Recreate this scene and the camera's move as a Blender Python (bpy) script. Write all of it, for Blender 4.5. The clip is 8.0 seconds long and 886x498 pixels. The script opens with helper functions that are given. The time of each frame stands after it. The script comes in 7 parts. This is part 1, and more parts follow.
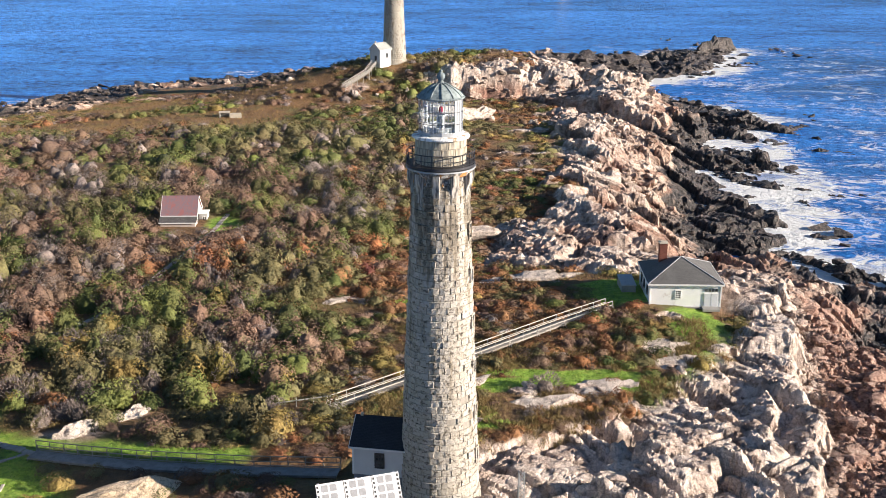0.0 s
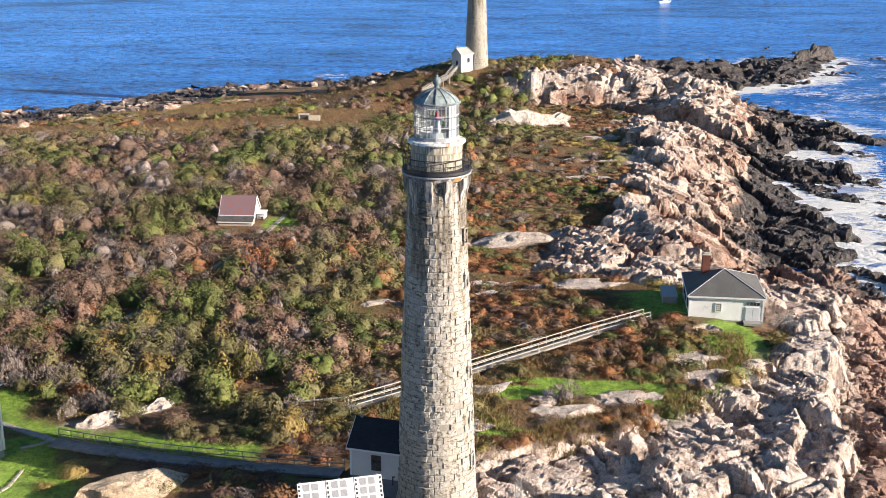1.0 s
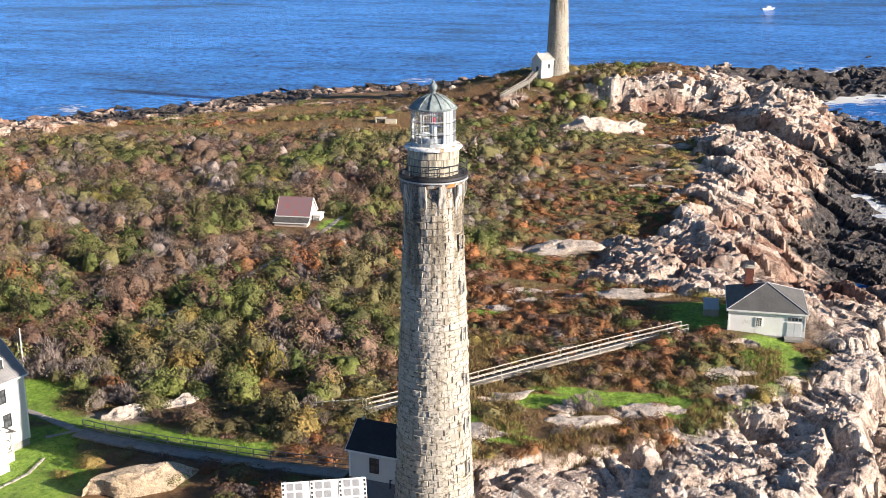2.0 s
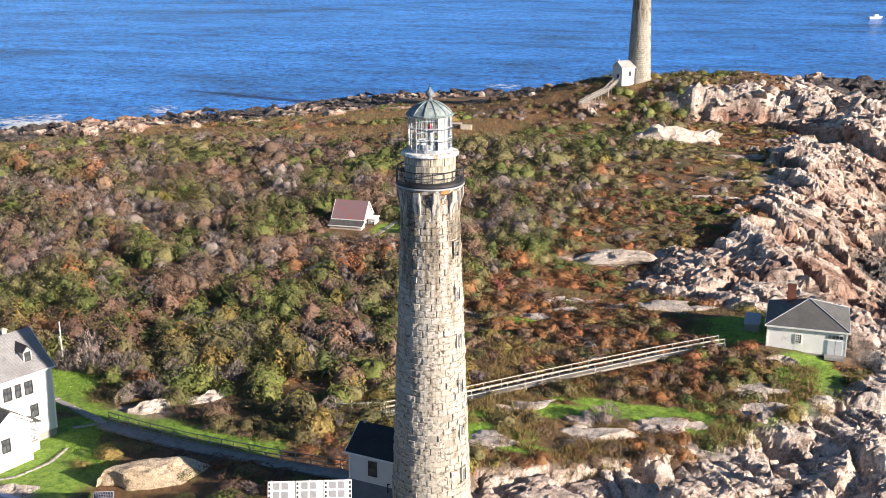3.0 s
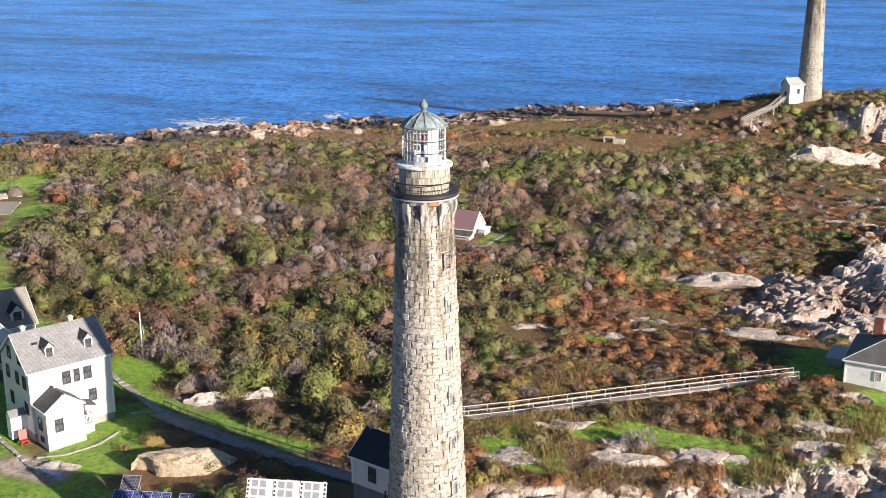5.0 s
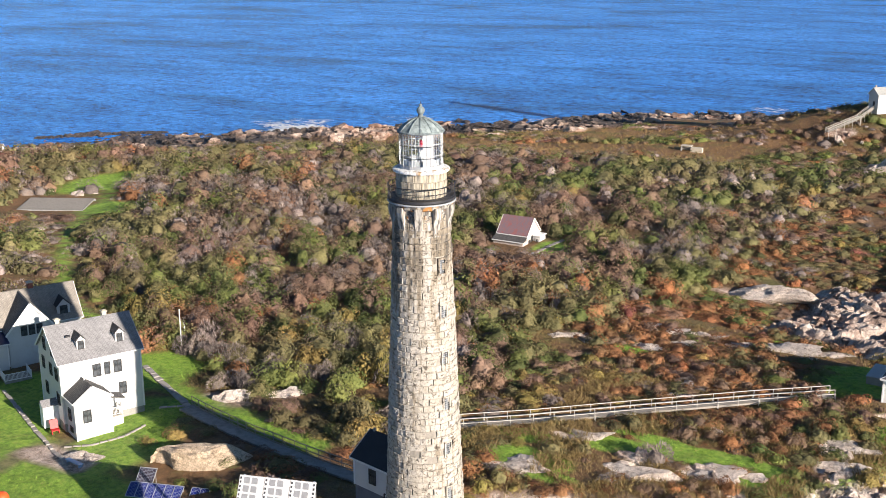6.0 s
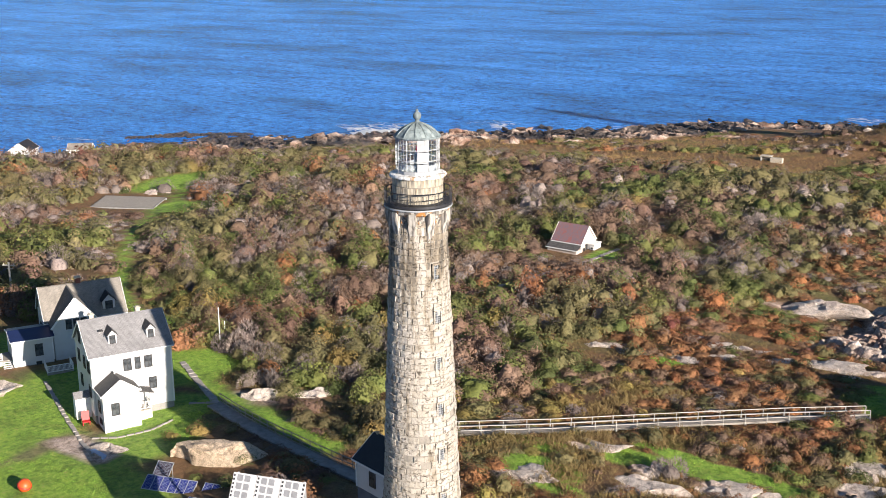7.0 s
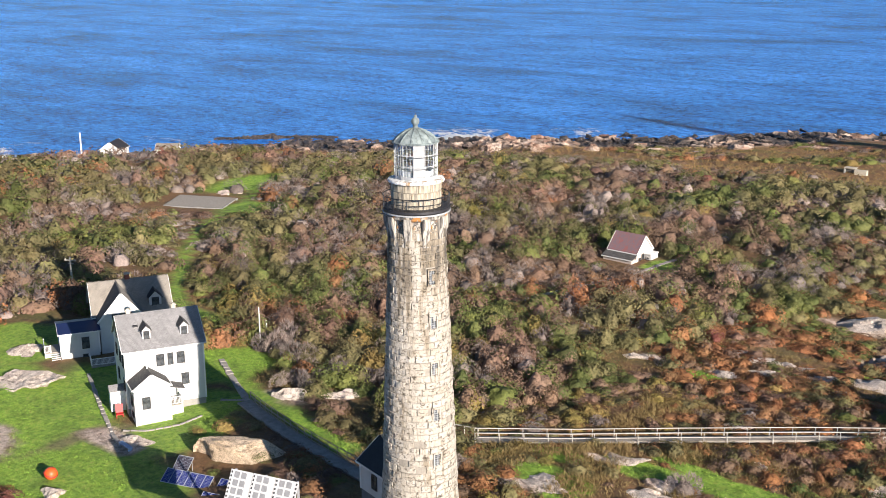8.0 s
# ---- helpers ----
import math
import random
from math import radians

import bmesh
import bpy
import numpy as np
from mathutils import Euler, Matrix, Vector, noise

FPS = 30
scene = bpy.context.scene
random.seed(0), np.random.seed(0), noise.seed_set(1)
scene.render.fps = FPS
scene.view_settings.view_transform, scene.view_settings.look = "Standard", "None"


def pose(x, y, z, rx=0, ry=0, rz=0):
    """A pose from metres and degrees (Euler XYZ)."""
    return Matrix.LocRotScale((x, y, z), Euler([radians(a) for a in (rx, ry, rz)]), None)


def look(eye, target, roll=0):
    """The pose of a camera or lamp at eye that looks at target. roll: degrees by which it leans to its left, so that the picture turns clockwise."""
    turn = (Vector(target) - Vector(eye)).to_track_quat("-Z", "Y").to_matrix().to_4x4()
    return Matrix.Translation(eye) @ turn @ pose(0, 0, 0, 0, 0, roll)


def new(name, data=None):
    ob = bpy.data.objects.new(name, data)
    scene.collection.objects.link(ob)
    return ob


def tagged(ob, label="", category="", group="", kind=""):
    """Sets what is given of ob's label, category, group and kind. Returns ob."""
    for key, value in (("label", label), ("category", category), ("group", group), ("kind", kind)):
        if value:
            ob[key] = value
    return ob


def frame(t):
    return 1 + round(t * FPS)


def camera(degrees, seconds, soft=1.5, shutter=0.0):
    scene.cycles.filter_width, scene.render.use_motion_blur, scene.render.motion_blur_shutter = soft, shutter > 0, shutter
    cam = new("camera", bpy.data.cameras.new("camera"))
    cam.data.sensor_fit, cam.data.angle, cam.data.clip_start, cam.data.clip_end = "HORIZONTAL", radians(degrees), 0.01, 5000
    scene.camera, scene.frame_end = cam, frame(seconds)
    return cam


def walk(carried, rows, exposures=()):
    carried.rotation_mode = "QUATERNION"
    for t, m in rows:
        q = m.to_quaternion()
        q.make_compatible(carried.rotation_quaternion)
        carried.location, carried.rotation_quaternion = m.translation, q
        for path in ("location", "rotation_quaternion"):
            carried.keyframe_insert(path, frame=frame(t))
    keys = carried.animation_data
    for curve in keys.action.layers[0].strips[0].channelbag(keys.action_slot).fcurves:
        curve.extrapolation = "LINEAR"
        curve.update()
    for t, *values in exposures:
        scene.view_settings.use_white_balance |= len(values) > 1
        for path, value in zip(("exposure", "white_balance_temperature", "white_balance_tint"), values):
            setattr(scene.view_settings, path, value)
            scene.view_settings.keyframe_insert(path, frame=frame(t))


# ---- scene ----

# ---------------------------------------------------------------- camera
cam = camera(41.95, 8.0, soft=0.45)
PATH = [
    (0, -5.236, -96.314, 51.973, -3.244, -17.268, 0.219),
    (0.5, -0.376, -96.472, 51.990, -0.448, -17.164, 0.176),
    (1, 4.467, -96.437, 52.035, 2.324, -17.043, 0.115),
    (1.5, 9.230, -96.115, 52.070, 5.071, -16.925, 0.053),
    (3, 23.243, -93.975, 52.210, 13.243, -16.532, -0.075),
    (3.5, 27.876, -92.878, 52.287, 15.952, -16.402, -0.130),
    (4, 32.445, -91.510, 52.312, 18.685, -16.274, -0.191),
    (4.5, 36.861, -89.845, 52.303, 21.419, -16.120, -0.241),
    (6, 49.669, -83.756, 52.283, 29.596, -15.703, -0.354),
    (6.5, 53.757, -81.314, 52.249, 32.265, -15.560, -0.383),
    (7, 57.693, -78.634, 52.232, 35.022, -15.404, -0.414),
    (7.5, 61.515, -75.834, 52.223, 37.761, -15.258, -0.433),
    (8, 65.277, -72.918, 52.246, 40.502, -15.107, -0.423),
]
walk(cam, [(t, pose(x, y, z, 90 + pitch, 0, yaw) @ pose(0, 0, 0, 0, 0, roll)) for t, x, y, z, yaw, pitch, roll in PATH],
     exposures=[(0, 1.22, 6500, 10), (4, 1.13, 6420, 10), (8, 1.0, 6280, 10)])

# ---------------------------------------------------------------- sky and sun
SUN_ELEV = 16.5
SUN_AZ = math.degrees(math.atan2(0.9608, -0.2773))     # from +y towards +x
world = bpy.data.worlds.new("sky")
scene.world = world
world.use_nodes = True
wn = world.node_tree.nodes
sky = wn.new("ShaderNodeTexSky")
sky.sky_type, sky.sun_disc = "NISHITA", False
sky.sun_elevation, sky.sun_rotation = radians(SUN_ELEV), radians(SUN_AZ)
sky.air_density, sky.dust_density, sky.ozone_density = 1.0, 0.2, 4.0
wn["Background"].inputs["Strength"].default_value = 0.05
world.node_tree.links.new(sky.outputs[0], wn["Background"].inputs["Color"])
sun = new("sun", bpy.data.lights.new("sun", "SUN"))
sun.data.energy, sun.data.angle, sun.data.color = 5.0, radians(0.53), (1.0, 0.87, 0.74)
el, az = radians(SUN_ELEV), radians(SUN_AZ)
sun.matrix_world = look((0, 0, 200), (-math.sin(az) * math.cos(el), -math.cos(az) * math.cos(el), 200 - math.sin(el)))

# ---------------------------------------------------------------- helpers
def mesh_from(name, verts, faces, mat=None, smooth=False):
    me = bpy.data.meshes.new(name)
    me.from_pydata([tuple(v) for v in verts], [], [tuple(f) for f in faces])
    if mat:
        me.materials.append(mat)
    if smooth:
        me.shade_smooth()
    return me


def array_mesh(name, verts, faces, mat, smooth=False):
    """A large mesh from numpy arrays; faces all with the same number of corners."""
    me = bpy.data.meshes.new(name)
    n, k = faces.shape
    me.vertices.add(len(verts))
    me.vertices.foreach_set("co", verts.astype(np.float32).ravel())
    me.loops.add(n * k)
    me.loops.foreach_set("vertex_index", faces.astype(np.int32).ravel())
    me.polygons.add(n)
    me.polygons.foreach_set("loop_start", np.arange(0, n * k, k, dtype=np.int32))
    me.polygons.foreach_set("loop_total", np.full(n, k, dtype=np.int32))
    me.update(calc_edges=True)
    me.materials.append(mat)
    me.shade_smooth() if smooth else me.shade_flat()
    return me


def attribute(me, name, values):
    a = me.attributes.new(name, "FLOAT", "POINT")
    a.data.foreach_set("value", np.asarray(values, dtype=np.float32))


def smooth01(a, b, x):
    t = np.clip((x - a) / (b - a), 0, 1)
    return t * t * (3 - 2 * t)


def hash2(i, j, seed):
    n = np.sin(i * 127.1 + j * 311.7 + seed * 74.7) * 43758.5453
    return n - np.floor(n)


def vnoise(x, y, seed=0):
    """Smooth value noise in -1..1."""
    i, j = np.floor(x), np.floor(y)
    u, v = x - i, y - j
    u, v = u * u * (3 - 2 * u), v * v * (3 - 2 * v)
    a, b = hash2(i, j, seed), hash2(i + 1, j, seed)
    c, d = hash2(i, j + 1, seed), hash2(i + 1, j + 1, seed)
    return 2 * ((a * (1 - u) + b * u) * (1 - v) + (c * (1 - u) + d * u) * v) - 1


def fbm(x, y, seed=0, octaves=4):
    s, amp = 0, 1.0
    for k in range(octaves):
        s = s + amp * vnoise(x, y, seed + k * 7)
        x, y, amp = x * 2.03 + 3.1, y * 2.03 - 1.7, amp * 0.5
    return s / 1.9


def blocks(x, y, size, seed, squash=1.0):
    """Broken-rock relief: per-cell height and tilt, with cracks between the cells. Returns height (about -1..1) and crack (0 at the joint)."""
    x, y = x / size, y / (size * squash)
    i, j = np.floor(x), np.floor(y)
    best, second = np.full_like(x, 9.0), np.full_like(x, 9.0)
    h = np.zeros_like(x)
    for di in (-1, 0, 1):
        for dj in (-1, 0, 1):
            a, b = i + di, j + dj
            px, py = a + 0.1 + 0.8 * hash2(a, b, seed), b + 0.1 + 0.8 * hash2(a, b, seed + 1)
            d = np.hypot(x - px, y - py)
            hc = 2 * hash2(a, b, seed + 2) - 1 + (x - px) * 1.6 * (hash2(a, b, seed + 3) - 0.5) + (y - py) * 1.6 * (hash2(a, b, seed + 4) - 0.5)
            near = d < best
            second = np.where(near, best, np.minimum(second, d))
            h = np.where(near, hc, h)
            best = np.where(near, d, best)
    return h, np.clip((second - best) * 3.0, 0, 1)


# ---------------------------------------------------------------- the lie of the land
SEA = -17.0
COAST = [(84, -70), (98, -20), (104, 30), (100, 75), (92, 104), (82, 112), (83, 139), (95, 165), (98, 190), (106, 222), (114, 258), (102, 285),
         (84, 315), (112, 345), (138, 369), (158, 420), (146, 436), (110, 405), (60, 390), (10, 378), (-30, 362), (-72, 342), (-100, 328),
         (-116, 305), (-130, 288), (-150, 274), (-166, 262), (-190, 241), (-206, 222), (-222, 202), (-238, 184), (-250, 165), (-262, 148), (-284, 124), (-318, 90), (-330, 20),
         (-280, -50), (-180, -85), (-60, -100), (20, -95)]


def coast_distance(x, y):
    """Metres inside the shoreline (negative at sea)."""
    best = np.full_like(x, 1e9)
    inside = np.zeros(x.shape, bool)
    for (ax, ay), (bx, by) in zip(COAST, COAST[1:] + COAST[:1]):
        dx, dy = bx - ax, by - ay
        t = np.clip(((x - ax) * dx + (y - ay) * dy) / (dx * dx + dy * dy), 0, 1)
        best = np.minimum(best, np.hypot(x - ax - t * dx, y - ay - t * dy))
        cross = (ay > y) != (by > y)
        inside ^= cross & (x < (bx - ax) * (y - ay) / (by - ay + 1e-12) + ax)
    return np.where(inside, best, -best)


def bump(x, y, cx, cy, rx, ry=None):
    ry = ry or rx
    return np.exp(-((x - cx) / rx) ** 2 - ((y - cy) / ry) ** 2)


def east_rock(x, y):
    """How far a place belongs to the bare eastern rocks: 0 to 1."""
    edge = np.interp(y, [-60, 4, 8, 13, 18, 27, 41, 53, 64, 75, 81, 99, 114, 140, 180, 190, 228, 240, 300], [-6, -1, 2, 11, 19, 30, 40, 43, 40, 22, 11, 16, 27, 32, 37, 33, 46, 42, 40])
    return smooth01(-4, 5, x - edge + (4 + 5 * smooth01(80, 110, y)) * fbm(x * 0.12, y * 0.12, 31, 3))


def flank(x, y):
    """Metres east of the edge where the pale seaward ledge breaks off into the gully of red rubble."""
    return x - np.interp(y, [-20, 0, 17, 32, 47, 62, 80], [33, 37, 42.3, 45.7, 49.4, 53, 60]) + 2.2 * fbm(x * 0.11, y * 0.11, 57, 3)


def rubble(x, y):
    """Where broken blocks fill the gullies between the solid ledges: 0 to 1."""
    loose = smooth01(0.1, 0.5, vnoise(x * 0.055 + 4, y * 0.055, 83) + 0.35 * vnoise(x * 0.17, y * 0.17, 84))
    near = 1 - smooth01(62, 84, y)
    gully = smooth01(0, 3, flank(x, y)) * (1 - 0.75 * smooth01(0.0, 0.3, vnoise(x * 0.07, y * 0.05, 88)))
    return loose * (1 - near) + gully * near


WEST_WALK = [(-41.4, 13.4, -3.75), (-36.8, 11.9, -3.65), (-30.4, 10.2, -3.55), (-24.2, 8.9, -3.4), (-18.4, 7.6, -3.15), (-9.6, 5.6, -2.5)]
EAST_WALK = [(26.3, 53.0, -3.2), (18.6, 47.2, -3.25), (6.6, 37.2, -3.3), (-2.6, 28.9, -3.2), (-10.9, 21.6, -2.9)]


def under_decks(x, y, h):
    """Keeps the ground below the planks of the boardwalks."""
    for walk_line, clear in ((WEST_WALK, 0.32), (EAST_WALK, 0.45)):
        for (ax, ay, az), (bx, by, bz) in zip(walk_line, walk_line[1:]):
            dx, dy = bx - ax, by - ay
            t = np.clip(((x - ax) * dx + (y - ay) * dy) / (dx * dx + dy * dy), 0, 1)
            off = np.hypot(x - ax - t * dx, y - ay - t * dy)
            h = np.minimum(h, az + (bz - az) * t - clear + 0.7 * np.clip(off - 1.4, 0, 60))
    return h


def land(x, y, detail=True):
    """Ground height, and the weights of rock, grass and wet rock, at arrays of places."""
    x, y = np.asarray(x, float), np.asarray(y, float)
    wob = 5 * fbm(x * 0.05, y * 0.05, 3, 3)
    d = coast_distance(x + wob, y + 5 * fbm(x * 0.05, y * 0.05, 4, 3))
    east = smooth01(-35, 30, x - 0.1 * y)
    lo, hi = 8 + 6 * east, 96 * (1 - east) + 50 * east
    h = SEA + 1.0 + 12.2 * smooth01(lo, hi, d) - 1.6 * (1 - smooth01(0, 12, d))
    h = np.where(d < 0, SEA - 0.6 + 0.12 * d, h)
    # low ground before the far tower, whose hill drops to the south in a cliff
    h = h - 5.3 * smooth01(168, 226, y + 5 * fbm(x * 0.03, y * 0.03, 14, 2)) * smooth01(25, 85, d)
    h = h - 2.2 * bump(x, y, -150, 168, 48, 42) - 1.6 * bump(x, y, -105, 205, 45, 32)
    cliff = smooth01(9, 16, x)
    rim = y + 5 * fbm(x * 0.09, y * 0.09, 15, 3)
    rise = smooth01(243, 272, rim) * (1 - cliff) + smooth01(254, 261, rim) * cliff
    h = h + 9.6 * rise * (1 - smooth01(284, 312, y)) * smooth01(-62, 0, x) * (1 - 0.55 * smooth01(26, 60, x)) * (1 - smooth01(72, 92, x))
    h = h + 2.0 * bump(x, y, 0, 0, 26) + 1.2 * bump(x, y, 32, 56, 18) - 2.4 * bump(x, y, 22, 92, 26, 24)
    h = h + 1.2 * bump(x, y, 10, 195, 26) - 0.8 * bump(x, y, -40, -10, 22) - 1.9 * bump(x, y, -142, 90, 26) - 1.6 * bump(x, y, 50, 55, 12, 40) - 1.0 * bump(x, y, -29, -4, 8, 6)
    drop = flank(x, y)
    h = h - (2.6 * smooth01(-0.6, 2.2, drop) + 1.6 * smooth01(4, 26, drop)) * (1 - smooth01(62, 88, y)) * smooth01(6, 30, d)
    h = h + 0.9 * smooth01(-9, -1, drop) * (1 - smooth01(-0.6, 1.5, drop)) * (1 - smooth01(50, 66, y))
    h = np.where(d > 4, np.maximum(h, SEA + 0.8 + 0.05 * np.clip(d, 0, 60)), h)
    soft = smooth01(2, 25, d)
    h = h + soft * 0.7 * fbm(x * 0.035, y * 0.035, 9, 3)
    # rocks: the eastern ledges, and a strip along the whole shore
    rock = np.maximum(east_rock(x, y), 1 - smooth01(12, 26, d - 14 * smooth01(150, 210, y) + 8 * fbm(x * 0.1, y * 0.1, 17, 2)))
    rock = np.maximum(rock, smooth01(0.45, 0.6, bump(x, y, 40, 258, 36, 8) + 0.2 * fbm(x * 0.15, y * 0.15, 5, 3)))
    rock = np.maximum(rock, smooth01(330, 350, y + 8 * fbm(x * 0.08, y * 0.08, 6, 2)))
    bedrock = rock
    # ledges that break through the heath
    for cx, cy, rx, ry in LEDGES:
        rock = np.maximum(rock, smooth01(0.45, 0.6, bump(x, y, cx, cy, rx, ry) + 0.22 * fbm(x * 0.25, y * 0.25, 23, 3)))
    if detail:
        tx, ty = x * 0.83 + y * 0.55, y * 0.83 - x * 0.55
        tx, ty = tx + 1.2 * vnoise(x * 0.21, y * 0.21, 2) + 0.3 * vnoise(x * 0.9, y * 0.9, 5), ty + 1.2 * vnoise(x * 0.21, y * 0.21, 6) + 0.3 * vnoise(x * 0.9, y * 0.9, 7)
        b0, c0 = blocks(tx, ty, 17.0, 39, 1.6)
        b1, c1 = blocks(tx, ty, 7.0, 41, 2.0)
        b2, c2 = blocks(tx, ty, 3.0, 43, 1.6)
        b3, c3 = blocks(tx, ty, 1.3, 47, 1.3)
        b4, c4 = blocks(tx, ty, 0.62, 49, 1.2)
        amp = np.maximum(smooth01(0.25, 0.8, bedrock), 0.28 * smooth01(0.25, 0.8, rock)) * (0.35 + 0.65 * east) * np.maximum(smooth01(-2, 22, d), smooth01(10, 50, y))
        loose = rubble(x, y)
        gullies = 1 + 0.8 * smooth01(80, 110, y) * (1 - smooth01(240, 262, y))
        h = h + amp * (gullies * (1.2 * b0 + 0.85 * b1) + (0.45 + 0.3 * loose) * b2 + (0.20 + 0.24 * loose) * b3 + (0.08 + 0.12 * loose) * b4
                       - 1.3 * (1 - smooth01(0, 0.35, c0)) - 0.8 * (1 - smooth01(0, 0.35, c1)) - 0.4 * (1 - smooth01(0, 0.4, c2)) - 0.14 * (1 - c3))
        h = h + (1 - amp) * 0.15 * fbm(x * 0.4, y * 0.4, 12, 3)
    h = under_decks(x, y, h)
    grass = 0 * x
    for cx, cy, rx, ry in LAWNS:
        grass = np.maximum(grass, smooth01(0.4, 0.6, bump(x, y, cx, cy, rx, ry) + 0.16 * fbm(x * 0.2, y * 0.2, 33, 3)))
    for tr, wide in zip(TRAILS + STRIPS, (1.5, 0.7, 1.7, 1.0)):
        grass = np.maximum(grass, 1 - smooth01(0.6 * wide, wide, line_distance(x, y, tr)))
    wet = 1 - smooth01(SEA + 2.0, SEA + 5.5, h + 1.2 * fbm(x * 0.15, y * 0.15, 8, 3))
    return h, rock, grass * (1 - rock), wet, d


LEDGES = [(19.5, 25.5, 4, 2.2), (12.5, 21.5, 3.2, 2.6), (11.5, 25, 2.4, 1.5), (30, 39.5, 2.6, 2), (30.5, 34, 2.4, 2.2), (33.8, 49, 2.0, 1.6), (24, 22.5, 3.5, 1.5), (3, 26.4, 2.6, 1), (1, 14.5, 3, 1.6),
          (6, 95, 11, 2.6), (20, 85, 7, 4), (19, 70, 7, 2.4), (4, 69.5, 3, 1), (-9, 60, 3.5, 1.6), (0.5, 60, 2.5, 1.6), (-6.4, 53.5, 2, 1), (-38, 18, 4, 1.6), (-33, 23, 3, 1.6), (17, 207, 16, 6), (28, 216, 5, 3),
          (31, 176, 8, 2.4), (27, 154, 7, 2.4), (25, 138, 6, 2.4), (-12, 255, 5, 3), (-8, 243, 4, 2), (3, 246, 4, 3), (19, 261, 6, 3), (-180, 95, 12, 5), (-58, -14, 6, 6), (-46, -3, 6, 2.5)]
LAWNS = [(-131, 87, 5, 6), (2, 18, 6, 4), (7.6, 27, 6, 2.6), (15.5, 28.6, 6, 2.2), (24, 26, 3, 3), (5, 15, 5, 2), (20, 30.5, 8, 1.8), (27, 27, 5, 4), (12, 31, 6, 1.4), (-1, 24, 4, 2.5), (14, 73, 5, 1.2), (-1.4, 57.7, 3.5, 1.6), (30, 63, 8, 4), (33.5, 30, 3, 7), (-79, 10, 7, 5), (-64, 8, 6, 6), (-57, 13, 5, 6), (-52, -14, 26, 17), (-84, 7, 11, 8), (-36, -9, 12, 7), (-58, 3, 9, 7), (-68, -3, 18, 9), (-42, 3, 7, 9), (-45, 10, 7, 6), (-54, 20, 8, 8), (37, 45, 5, 9), (35, 34, 3.2, 6), (31, 58, 9, 5),
         (-150, 106, 7, 16), (-128, 88, 7, 9), (-32.5, 100, 4, 6)]
TRAILS = [[(-66, 31), (-78, 31.5), (-88, 38), (-106, 54), (-117, 66), (-127, 79), (-135, 93), (-147, 107)],
          [(-48, 47), (-43.5, 54.5), (-40.2, 65), (-37, 80), (-34.3, 93.6), (-32.5, 106)]]


STRIPS = [[(-56, 24), (-53.1, 20.6), (-44.4, 16.6), (-38, 15.6), (-33.1, 14.0), (-27.4, 12.4), (-20, 10.8)], [(26, 16.5), (30, 24), (33.5, 30)]]
WORN_TRACK = [(-58, -19), (-51.6, -13.9), (-50.6, -10.8), (-49.7, -6.2), (-50.1, -2.7), (-47.5, 0.0)]


def line_distance(x, y, pts):
    best = np.full(np.shape(x), 1e9)
    for (ax, ay), (bx2, by2) in zip(pts, pts[1:]):
        dx, dy = bx2 - ax, by2 - ay
        t2 = np.clip(((x - ax) * dx + (y - ay) * dy) / (dx * dx + dy * dy), 0, 1)
        best = np.minimum(best, np.hypot(x - ax - t2 * dx, y - ay - t2 * dy))
    return best


def ground_z(x, y):
    return float(land(np.array([x]), np.array([y]))[0][0])


# ---------------------------------------------------------------- materials
def material(name):
    m = bpy.data.materials.new(name)
    m.use_nodes = True
    nt = m.node_tree
    return m, nt, nt.nodes["Principled BSDF"]


def add_node(nt, kind, **values):
    n = nt.nodes.new("ShaderNode" + kind)
    for k, v in values.items():
        n.inputs[k.replace("_", " ")].default_value = v
    return n


def ramp_node(nt, fac, stops):
    r = nt.nodes.new("ShaderNodeValToRGB")
    while len(r.color_ramp.elements) < len(stops):
        r.color_ramp.elements.new(0.5)
    for e, (p, c) in zip(r.color_ramp.elements, stops):
        e.position, e.color = p, (*c, 1)
    nt.links.new(fac, r.inputs[0])
    return r.outputs[0]


def noise_node(nt, scale, detail=4.0, coords="Object", rough=0.55, stretch=None, distortion=0.0):
    tc = nt.nodes.new("ShaderNodeTexCoord")
    src = nt.nodes.new("ShaderNodeNewGeometry").outputs["Position"] if coords == "World" else tc.outputs[coords]
    if stretch:
        mp = nt.nodes.new("ShaderNodeMapping")
        mp.inputs["Scale"].default_value = stretch
        nt.links.new(src, mp.inputs[0])
        src = mp.outputs[0]
    n = add_node(nt, "TexNoise", Scale=scale, Detail=detail, Roughness=rough, Distortion=distortion)
    nt.links.new(src, n.inputs["Vector"])
    return n.outputs["Fac"]


def mix_color(nt, fac, a, b, mode="MIX"):
    m = nt.nodes.new("ShaderNodeMix")
    m.data_type, m.blend_type = "RGBA", mode
    for sock, v in ((m.inputs[0], fac), (m.inputs[6], a), (m.inputs[7], b)):
        if isinstance(v, bpy.types.NodeSocket):
            nt.links.new(v, sock)
        elif isinstance(v, (int, float)):
            sock.default_value = v
        else:
            sock.default_value = (*v, 1)
    return m.outputs[2]


def math_node(nt, op, a, b=0.5, clamp=False):
    m = nt.nodes.new("ShaderNodeMath")
    m.operation, m.use_clamp = op, clamp
    for sock, v in zip(m.inputs, (a, b)):
        if isinstance(v, bpy.types.NodeSocket):
            nt.links.new(v, sock)
        else:
            sock.default_value = v
    return m.outputs[0]


